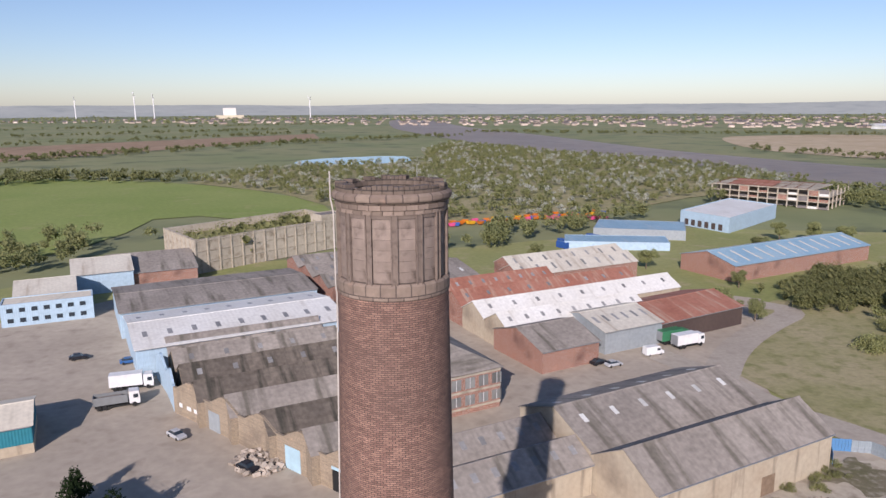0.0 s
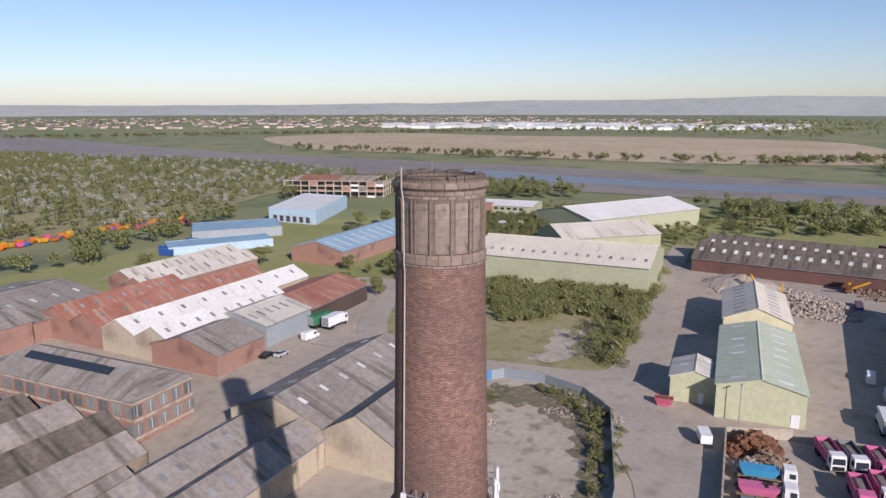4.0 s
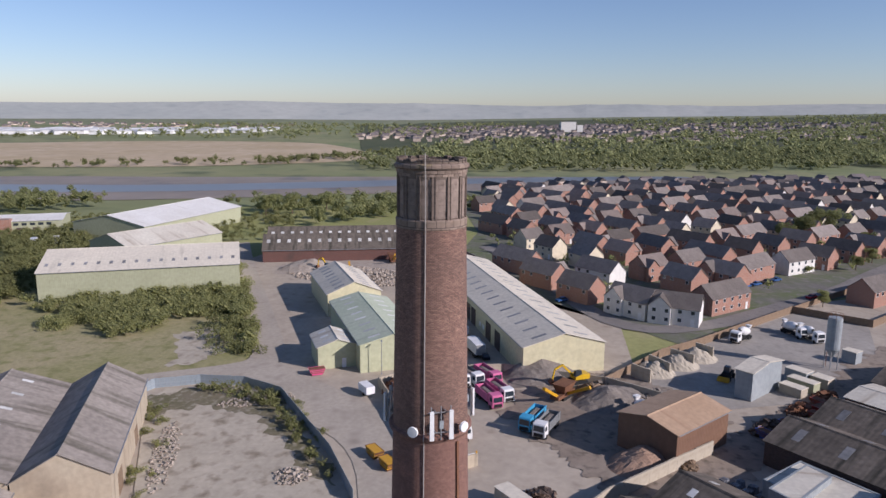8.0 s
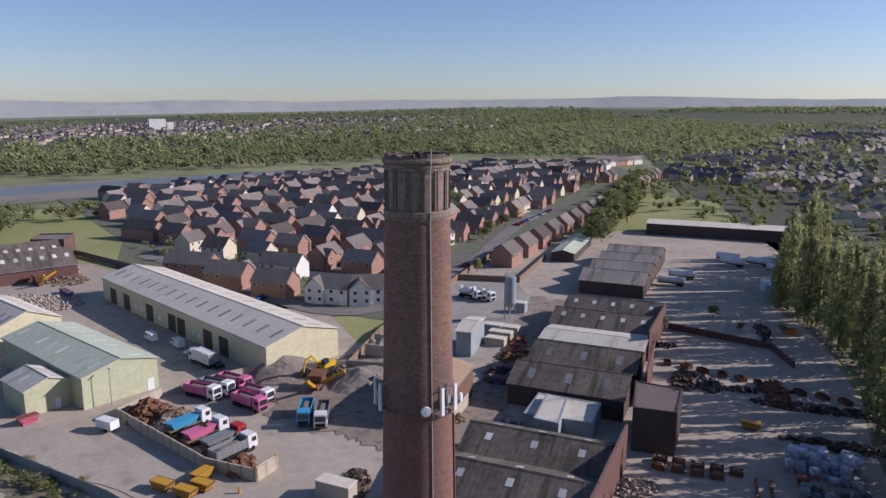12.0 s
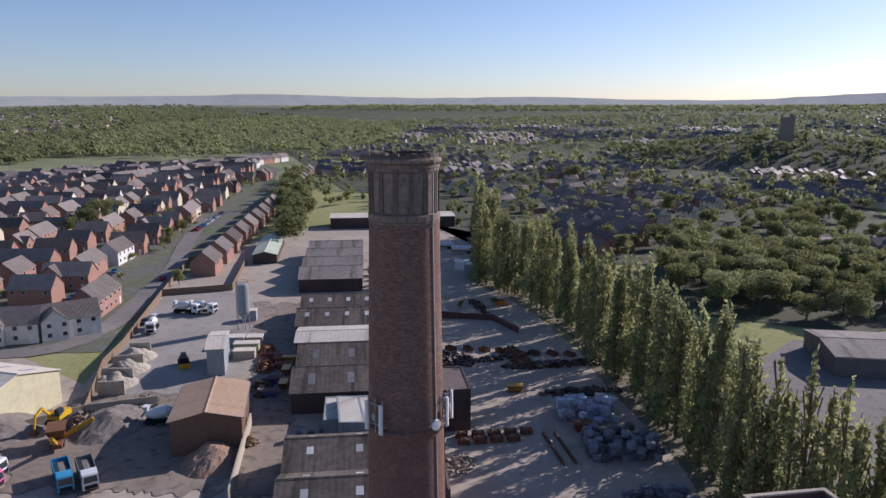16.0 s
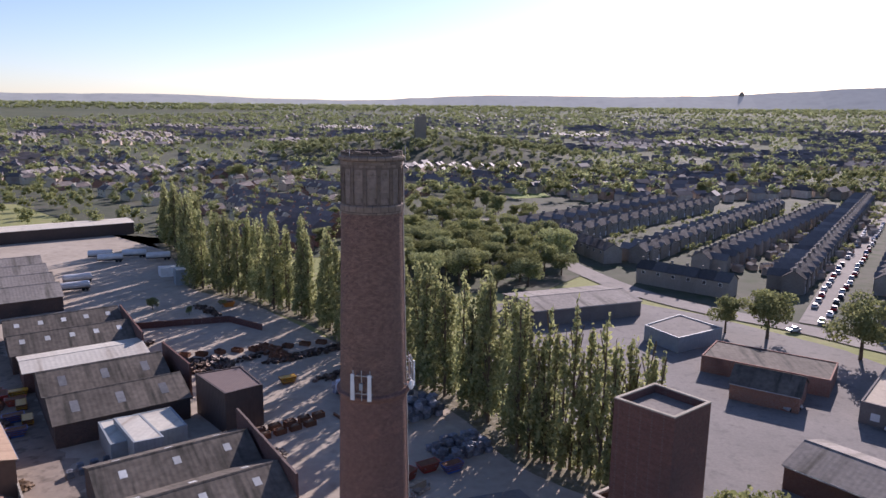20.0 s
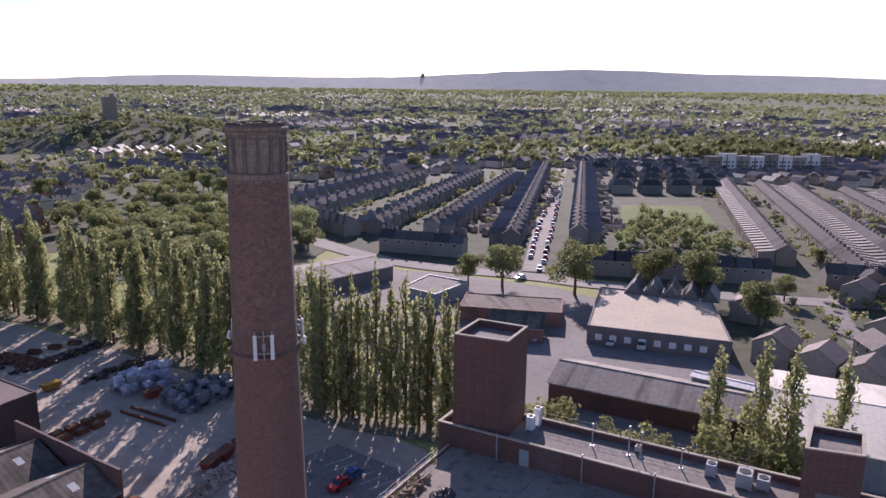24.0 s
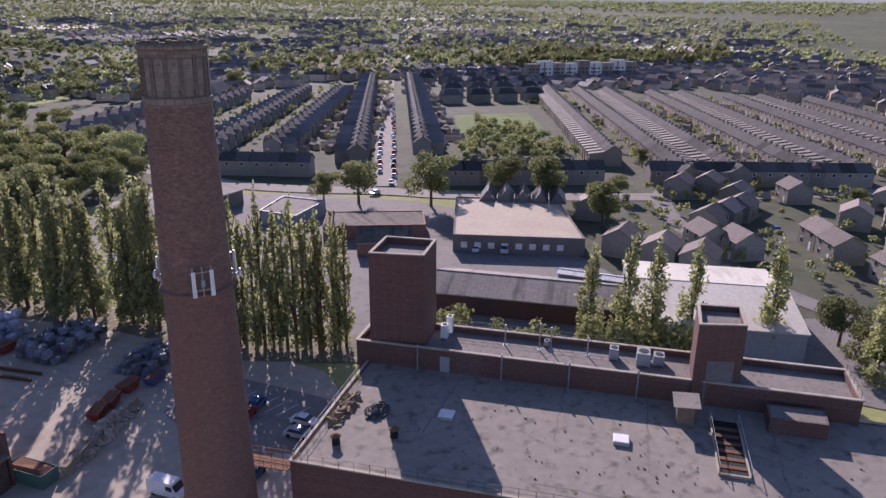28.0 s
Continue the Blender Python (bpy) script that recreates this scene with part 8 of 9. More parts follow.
def bales(label, x, y, nx, ny, nz, size, mat, turn, seed):
    e = thing("bale_stack", label, "bales", x, y, -0.15, turn, group="stacks of bales")
    rr = random.Random(seed)
    s = size
    lumps = []
    for _ in range(5):
        b = Shape()
        tips = [(x * 0.5, y * 0.5, z * 0.5) for x, y, z in CUBE] + [(x * 0.66, y * 0.66, z * 0.62) for x, y, z in TIPS]
        b.v = [(x * s * rr.uniform(0.85, 1.12), y * s * 0.84 * rr.uniform(0.85, 1.12), s * 0.4 + z * s * 0.8 * rr.uniform(0.85, 1.1)) for x, y, z in tips]
        b.f = list(LUMP)
        lumps.append(b.mesh("bale"))
    for k in range(nz):
        for i in range(nx):
            for j in range(ny):
                if rr.random() < 0.2 + 0.22 * k:
                    continue
                part("bale", rr.choice(lumps), mat, e).matrix_basis = pose((i - nx / 2) * s * 1.08 + rr.uniform(-0.3, 0.3), (j - ny / 2) * s + rr.uniform(-0.3, 0.3), k * s * 0.75, rr.uniform(-9, 9), rr.uniform(-9, 9), rr.uniform(-25, 25))


M["pale_bale"] = surface("pale_plastic_bales", (0.5, 0.52, 0.58), (0.32, 0.34, 0.4), (0.7, 0.7, 0.72), 0.45, big=1.5, fine=6, bump=0.6, random=0.35, dist=0.15)
M["dark_bale"] = surface("dark_plastic_bales", (0.12, 0.13, 0.15), (0.22, 0.225, 0.24), (0.4, 0.41, 0.43), 0.45, big=1.5, fine=6, bump=0.6, random=0.5, dist=0.15, stain_at=0.6)
bales("stack of pale plastic film bales in the scrap yard", 22.4, -79.4, 7, 5, 4, 1.45, M["pale_bale"], 40, 1)
bales("stack of dark plastic bales in the scrap yard", 11.2, -70.2, 8, 6, 3, 1.45, M["dark_bale"], 40, 2)
bales("low stack of dark crushed bales", -1, -56.5, 7, 5, 2, 1.3, M["dark_bale"], 40, 3)
chunks("scrap_pile", "rusty scrap metal heaped in the yard", 50, -101, 8, 2.4, 1.4, 150, 1.0, M["rust"], 51, -40, category="scrap")
chunks("scrap_pile", "dark tangled scrap metal in the yard", 60, -92, 5, 2.4, 1.6, 130, 1.0, surface("dark_scrap", (0.08, 0.07, 0.065), (0.2, 0.17, 0.15), None, 0.6, 1, 4, 0.2, island=True, random=0.6), 52, -40, category="scrap")
for i in range(9):
    x, y = 36.5 - 2.15 * (i % 5) - (i // 5) * 1.7, -58.4 - 2.15 * (i % 5) + (i // 5) * 1.7
    e = thing("scrap_bin", "rusty open steel scrap bin", "bin", x, y, -0.15, 40 + rng.uniform(-8, 8), group="scrap bins")
    part("bin", Shape().box(-1.1, 1.1, -0.7, -0.6, 0, 1.0).box(-1.1, 1.1, 0.6, 0.7, 0, 1.0).box(-1.1, -1.0, -0.6, 0.6, 0, 1.0).box(1.0, 1.1, -0.6, 0.6, 0, 1.0).box(-1.0, 1.0, -0.6, 0.6, 0, 0.1), M["rust"], e)
    part("load", Shape().solid([(-0.95, -0.55, 0.6), (0.95, -0.55, 0.6), (0.95, 0.55, 0.6), (-0.95, 0.55, 0.6)], [(-0.5, -0.2, 1.1), (0.4, -0.2, 1.15), (0.4, 0.25, 1.1), (-0.5, 0.25, 1.2)]), M["timber"], e)
for i in range(10):
    e = thing("scrap_bin", "rusty open steel scrap bin", "bin", 74 - 4.6 * i * 0.8, -93 - 1.9 * i + rng.uniform(-0.5, 0.5), -0.15, -20 + rng.uniform(-20, 20), group="scrap bins")
    part("bin", Shape().box(-1.3, 1.3, -0.8, -0.7, 0, 0.9).box(-1.3, 1.3, 0.7, 0.8, 0, 0.9).box(-1.3, -1.2, -0.7, 0.7, 0, 0.9).box(1.2, 1.3, -0.7, 0.7, 0, 0.9).box(-1.2, 1.2, -0.7, 0.7, 0, 0.15), M["rust"], e)
e = thing("steel_beams", "pair of long dark steel beams on the ground", "beams", 20.1, -65.2, -0.1, 136)
for y in (-1.2, 1.0):
    part("beam", Shape().box(-6, 6, y - 0.2, y + 0.2, 0, 0.08).box(-6, 6, y - 0.04, y + 0.04, 0.08, 0.4).box(-6, 6, y - 0.2, y + 0.2, 0.4, 0.48), M["rust"], e)
e = thing("skip_container", "green open container filled with rusty scrap", "container", 17.6, -31.6, -0.15, 130)
part("shell", Shape().box(-3.2, 3.2, -1.3, -1.2, 0, 2).box(-3.2, 3.2, 1.2, 1.3, 0, 2).box(-3.2, -3.1, -1.2, 1.2, 0, 2).box(3.1, 3.2, -1.2, 1.2, 0, 2).box(-3.1, 3.1, -1.2, 1.2, 0, 0.1), paint((0.08, 0.16, 0.13)), e)
part("scrap_load", Shape().solid([(-3.1, -1.2, 1.7), (3.1, -1.2, 1.7), (3.1, 1.2, 1.7), (-3.1, 1.2, 1.7)], [(-2.4, -0.7, 2.2), (2.2, -0.6, 2.3), (2.2, 0.7, 2.2), (-2.4, 0.8, 2.35)]), M["rust"], e)


# ---------------------------------------------------------------- concrete plant
def silo(x, y):
    e = thing("cement_silo", "grey steel cement silo on legs with a ladder cage", "silo", x, y, -0.1, 20)
    part("barrel", Shape().revolve([(0.4, 3.0), (1.6, 5.0), (1.6, 12.4), (1.5, 12.7), (0.05, 12.9)], 24), M["grey_wall"], e)
    for a in range(4):
        c, s = 1.4 * math.cos(a * 1.571 + 0.78), 1.4 * math.sin(a * 1.571 + 0.78)
        part("leg", Shape().bar((c, s, 0), (c, s, 5.4), 0.12), M["steel"], e)
    lad = Shape().bar((1.9, -0.3, 0), (1.9, -0.3, 13.4), 0.06).bar((1.9, 0.3, 0), (1.9, 0.3, 13.4), 0.06)
    for i in range(26):
        lad.bar((1.9, -0.3, 0.5 * i + 0.3), (1.9, 0.3, 0.5 * i + 0.3), 0.03)
    part("ladder", lad, M["rust"], e)
    rail = Shape()
    for a in range(10):
        p, q = a * 0.628, (a + 1) * 0.628
        rail.bar((1.6 * math.cos(p), 1.6 * math.sin(p), 13.6), (1.6 * math.cos(q), 1.6 * math.sin(q), 13.6), 0.03)
        rail.bar((1.6 * math.cos(p), 1.6 * math.sin(p), 12.5), (1.6 * math.cos(p), 1.6 * math.sin(p), 13.6), 0.03)
    part("guard_rail", rail, M["rust"], e)


silo(121, -76)
shed("batching_house", "tall grey clad batching house with a mono pitch roof", (99.5, -49), (97, -51.8), 13, 6.2, 7.2, M["grey_wall"], M["grey_roof"], category="plant building", gutter=False)
for x, y, sx, sy, h, c in ((112, -66, 5, 3, 2.6, "grey_wall"), (106, -65, 6, 2.6, 2.4, "green_wall"), (103, -62, 5, 2.6, 2.0, "concrete"), (127, -83, 3.4, 3, 3.0, "grey_wall"), (109, -70, 4, 3, 2.2, "concrete"), (48, -4.5, 6, 2.6, 2.6, "concrete")):
    e = thing("plant_cabin", "weathered steel plant cabin in the yard", "cabin", x, y, -0.15, 42, group="plant cabins")
    part("body", Shape().box(-sx / 2, sx / 2, -sy / 2, sy / 2, 0, h), M[c], e)
    part("cabin_roof", Shape().box(-sx / 2 - 0.1, sx / 2 + 0.1, -sy / 2 - 0.1, sy / 2 + 0.1, h, h + 0.12), M["grey_roof"], e)
    part("door", Shape().box(-0.5, 0.4, -sy / 2 - 0.05, -sy / 2 + 0.02, 0.1, 2.0), M["grey_wall"], e)


def excavator(x, y, turn):
    e = thing("excavator", "yellow tracked excavator on the spoil heap", "excavator", x, y, 1.2, turn)
    Y = paint((0.65, 0.4, 0.02))
    for yy in (-1.1, 1.1):
        part("track", profile_solid([(-1.9, 0.2), (-1.5, 0), (1.5, 0), (1.9, 0.2), (1.9, 0.6), (1.5, 0.85), (-1.5, 0.85), (-1.9, 0.6)], 0.28), M["black"], e).matrix_basis = pose(0, yy, 0)
    part("house", profile_solid([(-2.4, 1.0), (1.2, 1.0), (1.2, 1.7), (-0.6, 2.2), (-2.4, 2.1)], 1.25), Y, e, "yellow engine housing")
    part("cab", Shape().box(-0.4, 1.2, 0.2, 1.2, 1.7, 3.0, 0.08), M["glass"], e)
    part("boom", Shape().bar((1.0, -0.2, 1.6), (3.8, -0.2, 4.4), 0.3).bar((3.8, -0.2, 4.4), (5.6, -0.2, 3.6), 0.26), Y, e)
    part("stick", Shape().bar((5.6, -0.2, 3.7), (6.2, -0.2, 1.2), 0.2), Y, e)
    part("bucket", profile_solid([(5.7, 0.5), (6.6, 0.3), (6.9, 1.0), (6.2, 1.5)], 0.6), M["rust"], e).matrix_basis = pose(0, -0.2, 0)


excavator(99, -16, 120)
excavator(196, 70, 60)


def screener(x, y, turn):
    e = thing("screening_machine", "rusty screening machine with conveyor arms", "machine", x, y, -0.1, turn)
    part("hopper", Shape().solid([(-1.5, -1, 1.5), (1.5, -1, 1.5), (1.5, 1, 1.5), (-1.5, 1, 1.5)], [(-2.4, -1.6, 3.4), (2.4, -1.6, 3.4), (2.4, 1.6, 3.4), (-2.4, 1.6, 3.4)]), M["rust"], e)
    part("frame", Shape().box(-3, 4, -1, 1, 0.7, 1.4), M["rust"], e)
    for a, b in (((3, 0, 1.2), (8.5, 0, 4.6)), ((0, 1, 1.2), (0, 6, 3.8))):
        part("conveyor", Shape().bar(a, b, 0.45), paint(YEL), e, "yellow conveyor arm")
    for yy in (-0.9, 0.9):
        part("track", Shape().box(-2, 2, yy - 0.25, yy + 0.25, 0, 0.7, 0.1), M["black"], e)


screener(93, -13, 150)
screener(190, 60, 20)
e = thing("wheel_loader", "dark wheel loader in the concrete yard", "loader", 110, -50, -0.1, 150)
part("body", profile_solid([(-2.2, 0.8), (1.6, 0.8), (1.6, 1.5), (-0.5, 1.9), (-2.2, 1.8)], 0.9), M["black"], e)
part("cab", Shape().box(-0.6, 0.8, -0.7, 0.7, 1.8, 3.1, 0.1), M["glass"], e)
part("bucket", profile_solid([(2.2, 0.3), (3.2, 0.2), (3.1, 0.5), (2.5, 1.2)], 1.3), paint(YEL), e)
wheels(e, [(-1.5, -1), (-1.5, 1), (1.4, -1), (1.4, 1)], 0.65, 0.5)
e = thing("lamp_post", "grey steel yard lamp post", "lamp post", 99.7, 27.9, -0.1, 20)
part("pole", Shape().tube(0, 0, 0, 8, 0.1, 0.06, 8), M["steel"], e)
part("lantern", Shape().box(-0.5, 0.5, -0.15, 0.15, 7.9, 8.1), M["steel"], e)
e = thing("trailer", "small white box trailer in the yard", "trailer", 88, 28.5, -0.05, 40)
part("body", Shape().box(-2, 2, -1, 1, 0.6, 2.2), M["white_paint"], e)
part("drawbar", Shape().bar((2, 0, 0.6), (3.2, 0, 0.5), 0.06), M["steel"], e)
wheels(e, [(-0.4, -0.95), (-0.4, 0.95)], 0.33, 0.2)
for i in range(6):
    e = thing("tanker_trailer", "white and blue tanker trailer parked in the depot", "trailer", (158, 146, 134, 141, 135, 150)[i], (-196, -200, -197, -157, -147, -190)[i], -0.1, (28, 24, 30, 42, 42, 26)[i], group="tanker trailers")
    part("tank", Shape().revolve([(0.05, -4.6), (1.0, -4.4), (1.15, -4.0), (1.15, 4.0), (1.0, 4.4), (0.05, 4.6)], 16), M["white_paint"], e).matrix_basis = pose(0, 0, 2.1, 0, 90, 0)
    part("frame", Shape().box(-4.5, 4.5, -0.6, 0.6, 0.7, 1.0), M["black"], e)
    wheels(e, [(x, y) for x in (-3.6, -2.4) for y in (-1, 1)], 0.5, 0.34)
block("depot_cabins", "stack of pale grey portable cabins", [(107, -160), (95, -169), (98, -173), (110, -164)], 5.0, M["grey_wall"], M["white_roof"], 0.05)


# ---------------------------------------------------------------- on the factory roof
def rail(name, label, pts, z, h=1.0, gap=1.6):
    e = thing(name, label, "railing", kind="structure")
    for a, b in zip(pts, pts[1:]):
        a, b = Vector((*a, z)), Vector((*b, z))
        n = max(1, round((b - a).length / gap))
        for k in (0.5, 1.0):
            part("rail", Shape().bar(a + Vector((0, 0, h * k)), b + Vector((0, 0, h * k)), 0.025), M["dark_steel"], e)
        me = Shape().bar((0, 0, 0), (0, 0, h), 0.03).mesh("post")
        for i in range(n + 1):
            part("post", me, M["dark_steel"], e).matrix_basis = Matrix.Translation(a + (b - a) * i / n)
    return e


rail("deck_rail", "thin steel guard rail along the roof edge", [(-6.2, 3.3), (-51, 47.2)], 15.65)
rail("deck_rail", "thin steel guard rail along the roof edge", [(-6.4, 2.9), (-21.8, -12.3)], 15.65)
rail("roof_rail", "thin steel rail on the roof storey", [(-30.4, -13.6), (-50.6, 6.4)], 18.3)
rail("roof_rail", "thin steel rail at the end of the roof storey", [(-66.9, 22.7), (-62.2, 27.2)], 18.3)
e = thing("escape_bridge", "rusty steel bridge from the roof deck to the chimney side", "bridge")
part("walkway", Shape().solid([(-6.6, 2.6, 15.0), (-5.4, 3.8, 15.0), (-1.8, 0.2, 15.0), (-3, -1.0, 15.0)][::-1], [(-6.6, 2.6, 15.12), (-5.4, 3.8, 15.12), (-1.8, 0.2, 15.12), (-3, -1.0, 15.12)][::-1]), M["rust"], e)
for o in (0, 1):
    for k in (0.5, 1.05):
        part("handrail", Shape().bar((-6.6 + 1.2 * o, 2.6 + 1.2 * o, 15.1 + k), (-3 + 1.2 * o, -1.0 + 1.2 * o, 15.1 + k), 0.035), M["rust"], e)
    for i in range(5):
        part("post", Shape().bar((-6.6 + 1.2 * o + 0.9 * i, 2.6 + 1.2 * o - 0.9 * i, 15.05), (-6.6 + 1.2 * o + 0.9 * i, 2.6 + 1.2 * o - 0.9 * i, 16.15), 0.03), M["rust"], e)
for x, y, h in ((-37.2, 16.9, 0.5), (-23.8, 3.6, 0.5)):
    e = thing("roof_hatch", "small pale roof hatch on the deck", "hatch", x, y, 15.4, 45, group="roof hatches")
    part("kerb", Shape().box(-0.8, 0.8, -0.8, 0.8, 0, 0.35), M["concrete"], e)
    part("lid", Shape().box(-0.85, 0.85, -0.85, 0.85, 0.36, 0.46, 0.1), M["white_paint"], e)
e = thing("roof_shelter", "small timber roof shelter with an overhanging top", "shelter", -46.2, 17.3, 15.4, 45)
part("body", Shape().box(-1.0, 1.0, -0.9, 0.9, 0, 2.3), M["timber"], e)
part("shelter_roof", Shape().slab([(-1.7, -1.4, 2.4), (1.7, -1.4, 2.4), (1.7, 1.4, 2.6), (-1.7, 1.4, 2.6)], 0.12), M["felt"], e)
part("door", Shape().box(-0.4, 0.5, -0.95, -0.88, 0.05, 2.0), M["grey_wall"], e)
e = thing("stair_well", "open stair well with steel rails in the deck", "stair well", -46.1, 23.3, 15.41, 45)
e.scale = (1.4, 1.05, 1)
# no hole is cut: a black sheet gives the dark of the well
part("pit", Shape().box(-3.6, 3.6, -1.3, 1.3, 0, 0.06), M["black"], e)
part("kerb", Shape().box(-3.7, 3.7, -1.45, -1.3, 0, 0.3).box(-3.7, 3.7, 1.3, 1.45, 0, 0.3).box(3.6, 3.75, -1.3, 1.3, 0, 0.3), M["concrete"], e)
for y in (-1.4, 1.4):
    part("handrail", Shape().bar((-3.6, y, 1.2), (3.6, y, 1.2), 0.04).bar((-3.6, y, 0), (-3.6, y, 1.2), 0.04).bar((0, y, 0), (0, y, 1.2), 0.04).bar((3.6, y, 0), (3.6, y, 1.2), 0.04), M["steel"], e)
for i in range(6):
    part("tread", Shape().box(-2.6 + i * 1.0, -2.2 + i * 1.0, -1.2, 1.2, 0.08, 0.14), M["rust"], e)
block("roof_plant_room", "low brick plant room on the deck", [(-52, 23.6), (-54.2, 21.5), (-58.6, 25.6), (-56.2, 27.6)], 17.2, M["dark_brick"], M["felt"], 0.05, 0.25, base=15.3)
for x, y, sx, h, c in ((-31.4, -9.6, 1.1, 1.9, "white_paint"), (-32.8, -10.6, 1.0, 2.4, "white_paint"), (-46.5, 5.6, 1.4, 1.5, "grey_wall"), (-48.6, 8.4, 2.0, 1.7, "grey_wall"), (-50.2, 9.4, 1.6, 1.3, "grey_wall"), (-41.5, -1.2, 0.8, 0.8, "steel")):
    e = thing("air_unit", "roof mounted ventilation unit in painted metal", "air conditioner", x, y, 17.62, 45, group="roof units")
    part("casing", Shape().box(-sx / 2, sx / 2, -sx * 0.4, sx * 0.4, 0.15, h, 0.03), M[c], e)
    part("fan_grille", Shape().tube(0, 0, h, h + 0.06, sx * 0.3, sx * 0.3, 14), M["black"], e)
    part("feet", Shape().box(-sx / 2, sx / 2, -sx * 0.4, -sx * 0.3, 0, 0.15).box(-sx / 2, sx / 2, sx * 0.3, sx * 0.4, 0, 0.15), M["steel"], e)
for x, y, h in ((-37, -4, 2.6), (-40, -0.8, 3.4), (-41, 0.2, 3.0), (-44.2, 3.4, 2.2), (-27.5, -15, 3.2)):
    e = thing("vent_mast", "thin steel vent pipe and aerial mast", "mast", x, y, 17.6 if x < -28 else 18, 45, group="roof masts")
    part("pole", Shape().tube(0, 0, 0, h, 0.09, 0.07, 8), M["steel"], e)
    part("cowl", Shape().tube(0, 0, h, h + 0.25, 0.2, 0.12, 8), M["steel"], e)
    part("base_plate", Shape().box(-0.25, 0.25, -0.25, 0.25, 0, 0.06), M["steel"], e)
for x, y in ((-33.9, -0.2), (-39.6, 5.5), (-45.2, 11.0), (-26.4, -7.6)):
    e = thing("down_pipe", "grey cast iron pipe down the brick wall", "pipe", x + 0.28, y + 0.28, 15.4, 45, group="wall pipes")
    part("pipe", Shape().tube(0, 0, 0, 3.6, 0.09, 0.09, 8), M["steel"], e)
    part("bracket", Shape().box(-0.16, 0.16, -0.14, 0.02, 1.6, 1.7), M["steel"], e)
part("door", Shape().box(-0.6, 0.6, -0.08, 0.05, 15.4, 17.5), M["grey_wall"], thing("roof_door", "pale grey steel door to the roof storey", "door", -28.8, -5.2, 0, 135))
chunks("roof_debris", "rusty debris and timber heaped on the deck", -17.6, -1.2, 1.9, 1.2, 1.0, 90, 0.4, M["dark_steel"], 61, 45, category="debris").location.z = 15.4
chunks("roof_debris", "loose planks and weeds at the deck edge", -14.6, -3.2, 3.6, 1.0, 0.5, 60, 0.8, M["timber"], 62, 225, category="debris", flat=0.15).location.z = 15.4
for x, y, s in ((-13, -2.6, 0.35), (-15.6, -5.4, 0.3), (-19, -9.4, 0.35), (-20.5, 12.5, 0.18), (-27.5, 20.8, 0.16), (-31, 24, 0.2), (-33.5, 26.2, 0.18)):
    tree("bush", x, y, s, "bush", "clump of weeds growing on the roof deck", "bush", 0.6, "roof weeds", 15.4)
for x, y, t in ((-11.2, 2.3, 20), (-17, 4.2, 60)):
    e = thing("roof_cowl", "dark rusted ventilation cowl on the deck", "vent", x, y, 15.4, t, group="deck cowls")
    part("drum", Shape().tube(0, 0, 0, 0.9, 0.45, 0.4, 12), M["black"], e)
    part("hood", Shape().tube(0, 0, 0.95, 1.25, 0.6, 0.15, 12), M["rust"], e)
# worn white bay lines in the car park
for i in range(7):
    whole("bay_line", Shape().box(-2.2, 2.2, -0.05, 0.05, 0, 0.006), M["white_paint"], "worn white painted parking bay line", "road marking", "structure", m=pose(-11 - 1.5 * i * 0.75, -40 + 1.75 * i, -0.098, 0, 0, 20))


# ---------------------------------------------------------------- far landmarks
for x, y, h in ((-985, 3100, 95), (-1300, 3300, 80), (-1010, 3450, 92), (-285, 3300, 80)):
    e = thing("wind_turbine", "white three bladed wind turbine far off", "wind turbine", x, y, 0, 20, group="wind turbines")
    part("tower", Shape().tube(0, 0, 0, h, 3, 1.6, 12), M["white_paint"], e)
    part("nacelle", Shape().box(-2, 5, -2, 2, h, h + 4), M["white_paint"], e)
    for k in range(3):
        a = 0.5 + k * 2.094
        part("blade", Shape().bar((-2, 0, h + 2), (-2, 34 * math.cos(a), h + 2 + 34 * math.sin(a)), 1.3), M["white_paint"], e)
e = thing("power_station", "pale blocky power station far across the fields", "power station", -640, 3300, 0, 10)
part("hall", Shape().box(-28, 28, -30, 30, 0, 48), M["white_render"], e)
part("base", Shape().box(-60, 60, -40, 40, 0, 16), M["cream_paint"], e)
heap("castle_hill", "low wooded hill with the old keep", 130, -780, 230, 120, 27, bpy.data.materials["town_ground"], 7, 0)
e = thing("church_tower", "dark stone keep on the town hill", "tower", 128, -765, 24, 20)
part("tower", Shape().box(-6, 6, -6, 6, -4, 26), M["old_stone"], e)
part("turret", Shape().box(-6, -2, -6, -2, 26, 29), M["old_stone"], e)
e = thing("hospital_block", "pale slab blocks beyond the woods", "building", 1900, -60, 7, 100)
part("block", Shape().box(-20, 20, -9, 9, 0, 26), M["white_render"], e)
part("wing", Shape().box(-38, -23, -9, 9, 0, 18), M["white_render"], e)
e = thing("memorial_dome", "domed stone memorial on the skyline", "monument", -1197, -4628, 150, 0)
e.scale = (0.75, 0.75, 0.75)
part("drum", Shape().tube(0, 0, -25, 14, 22, 19, 16), M["old_stone"], e)
part("dome", Shape().revolve([(17, 14), (16, 24), (10, 32), (3, 37), (1, 44)], 16), M["old_stone"], e)
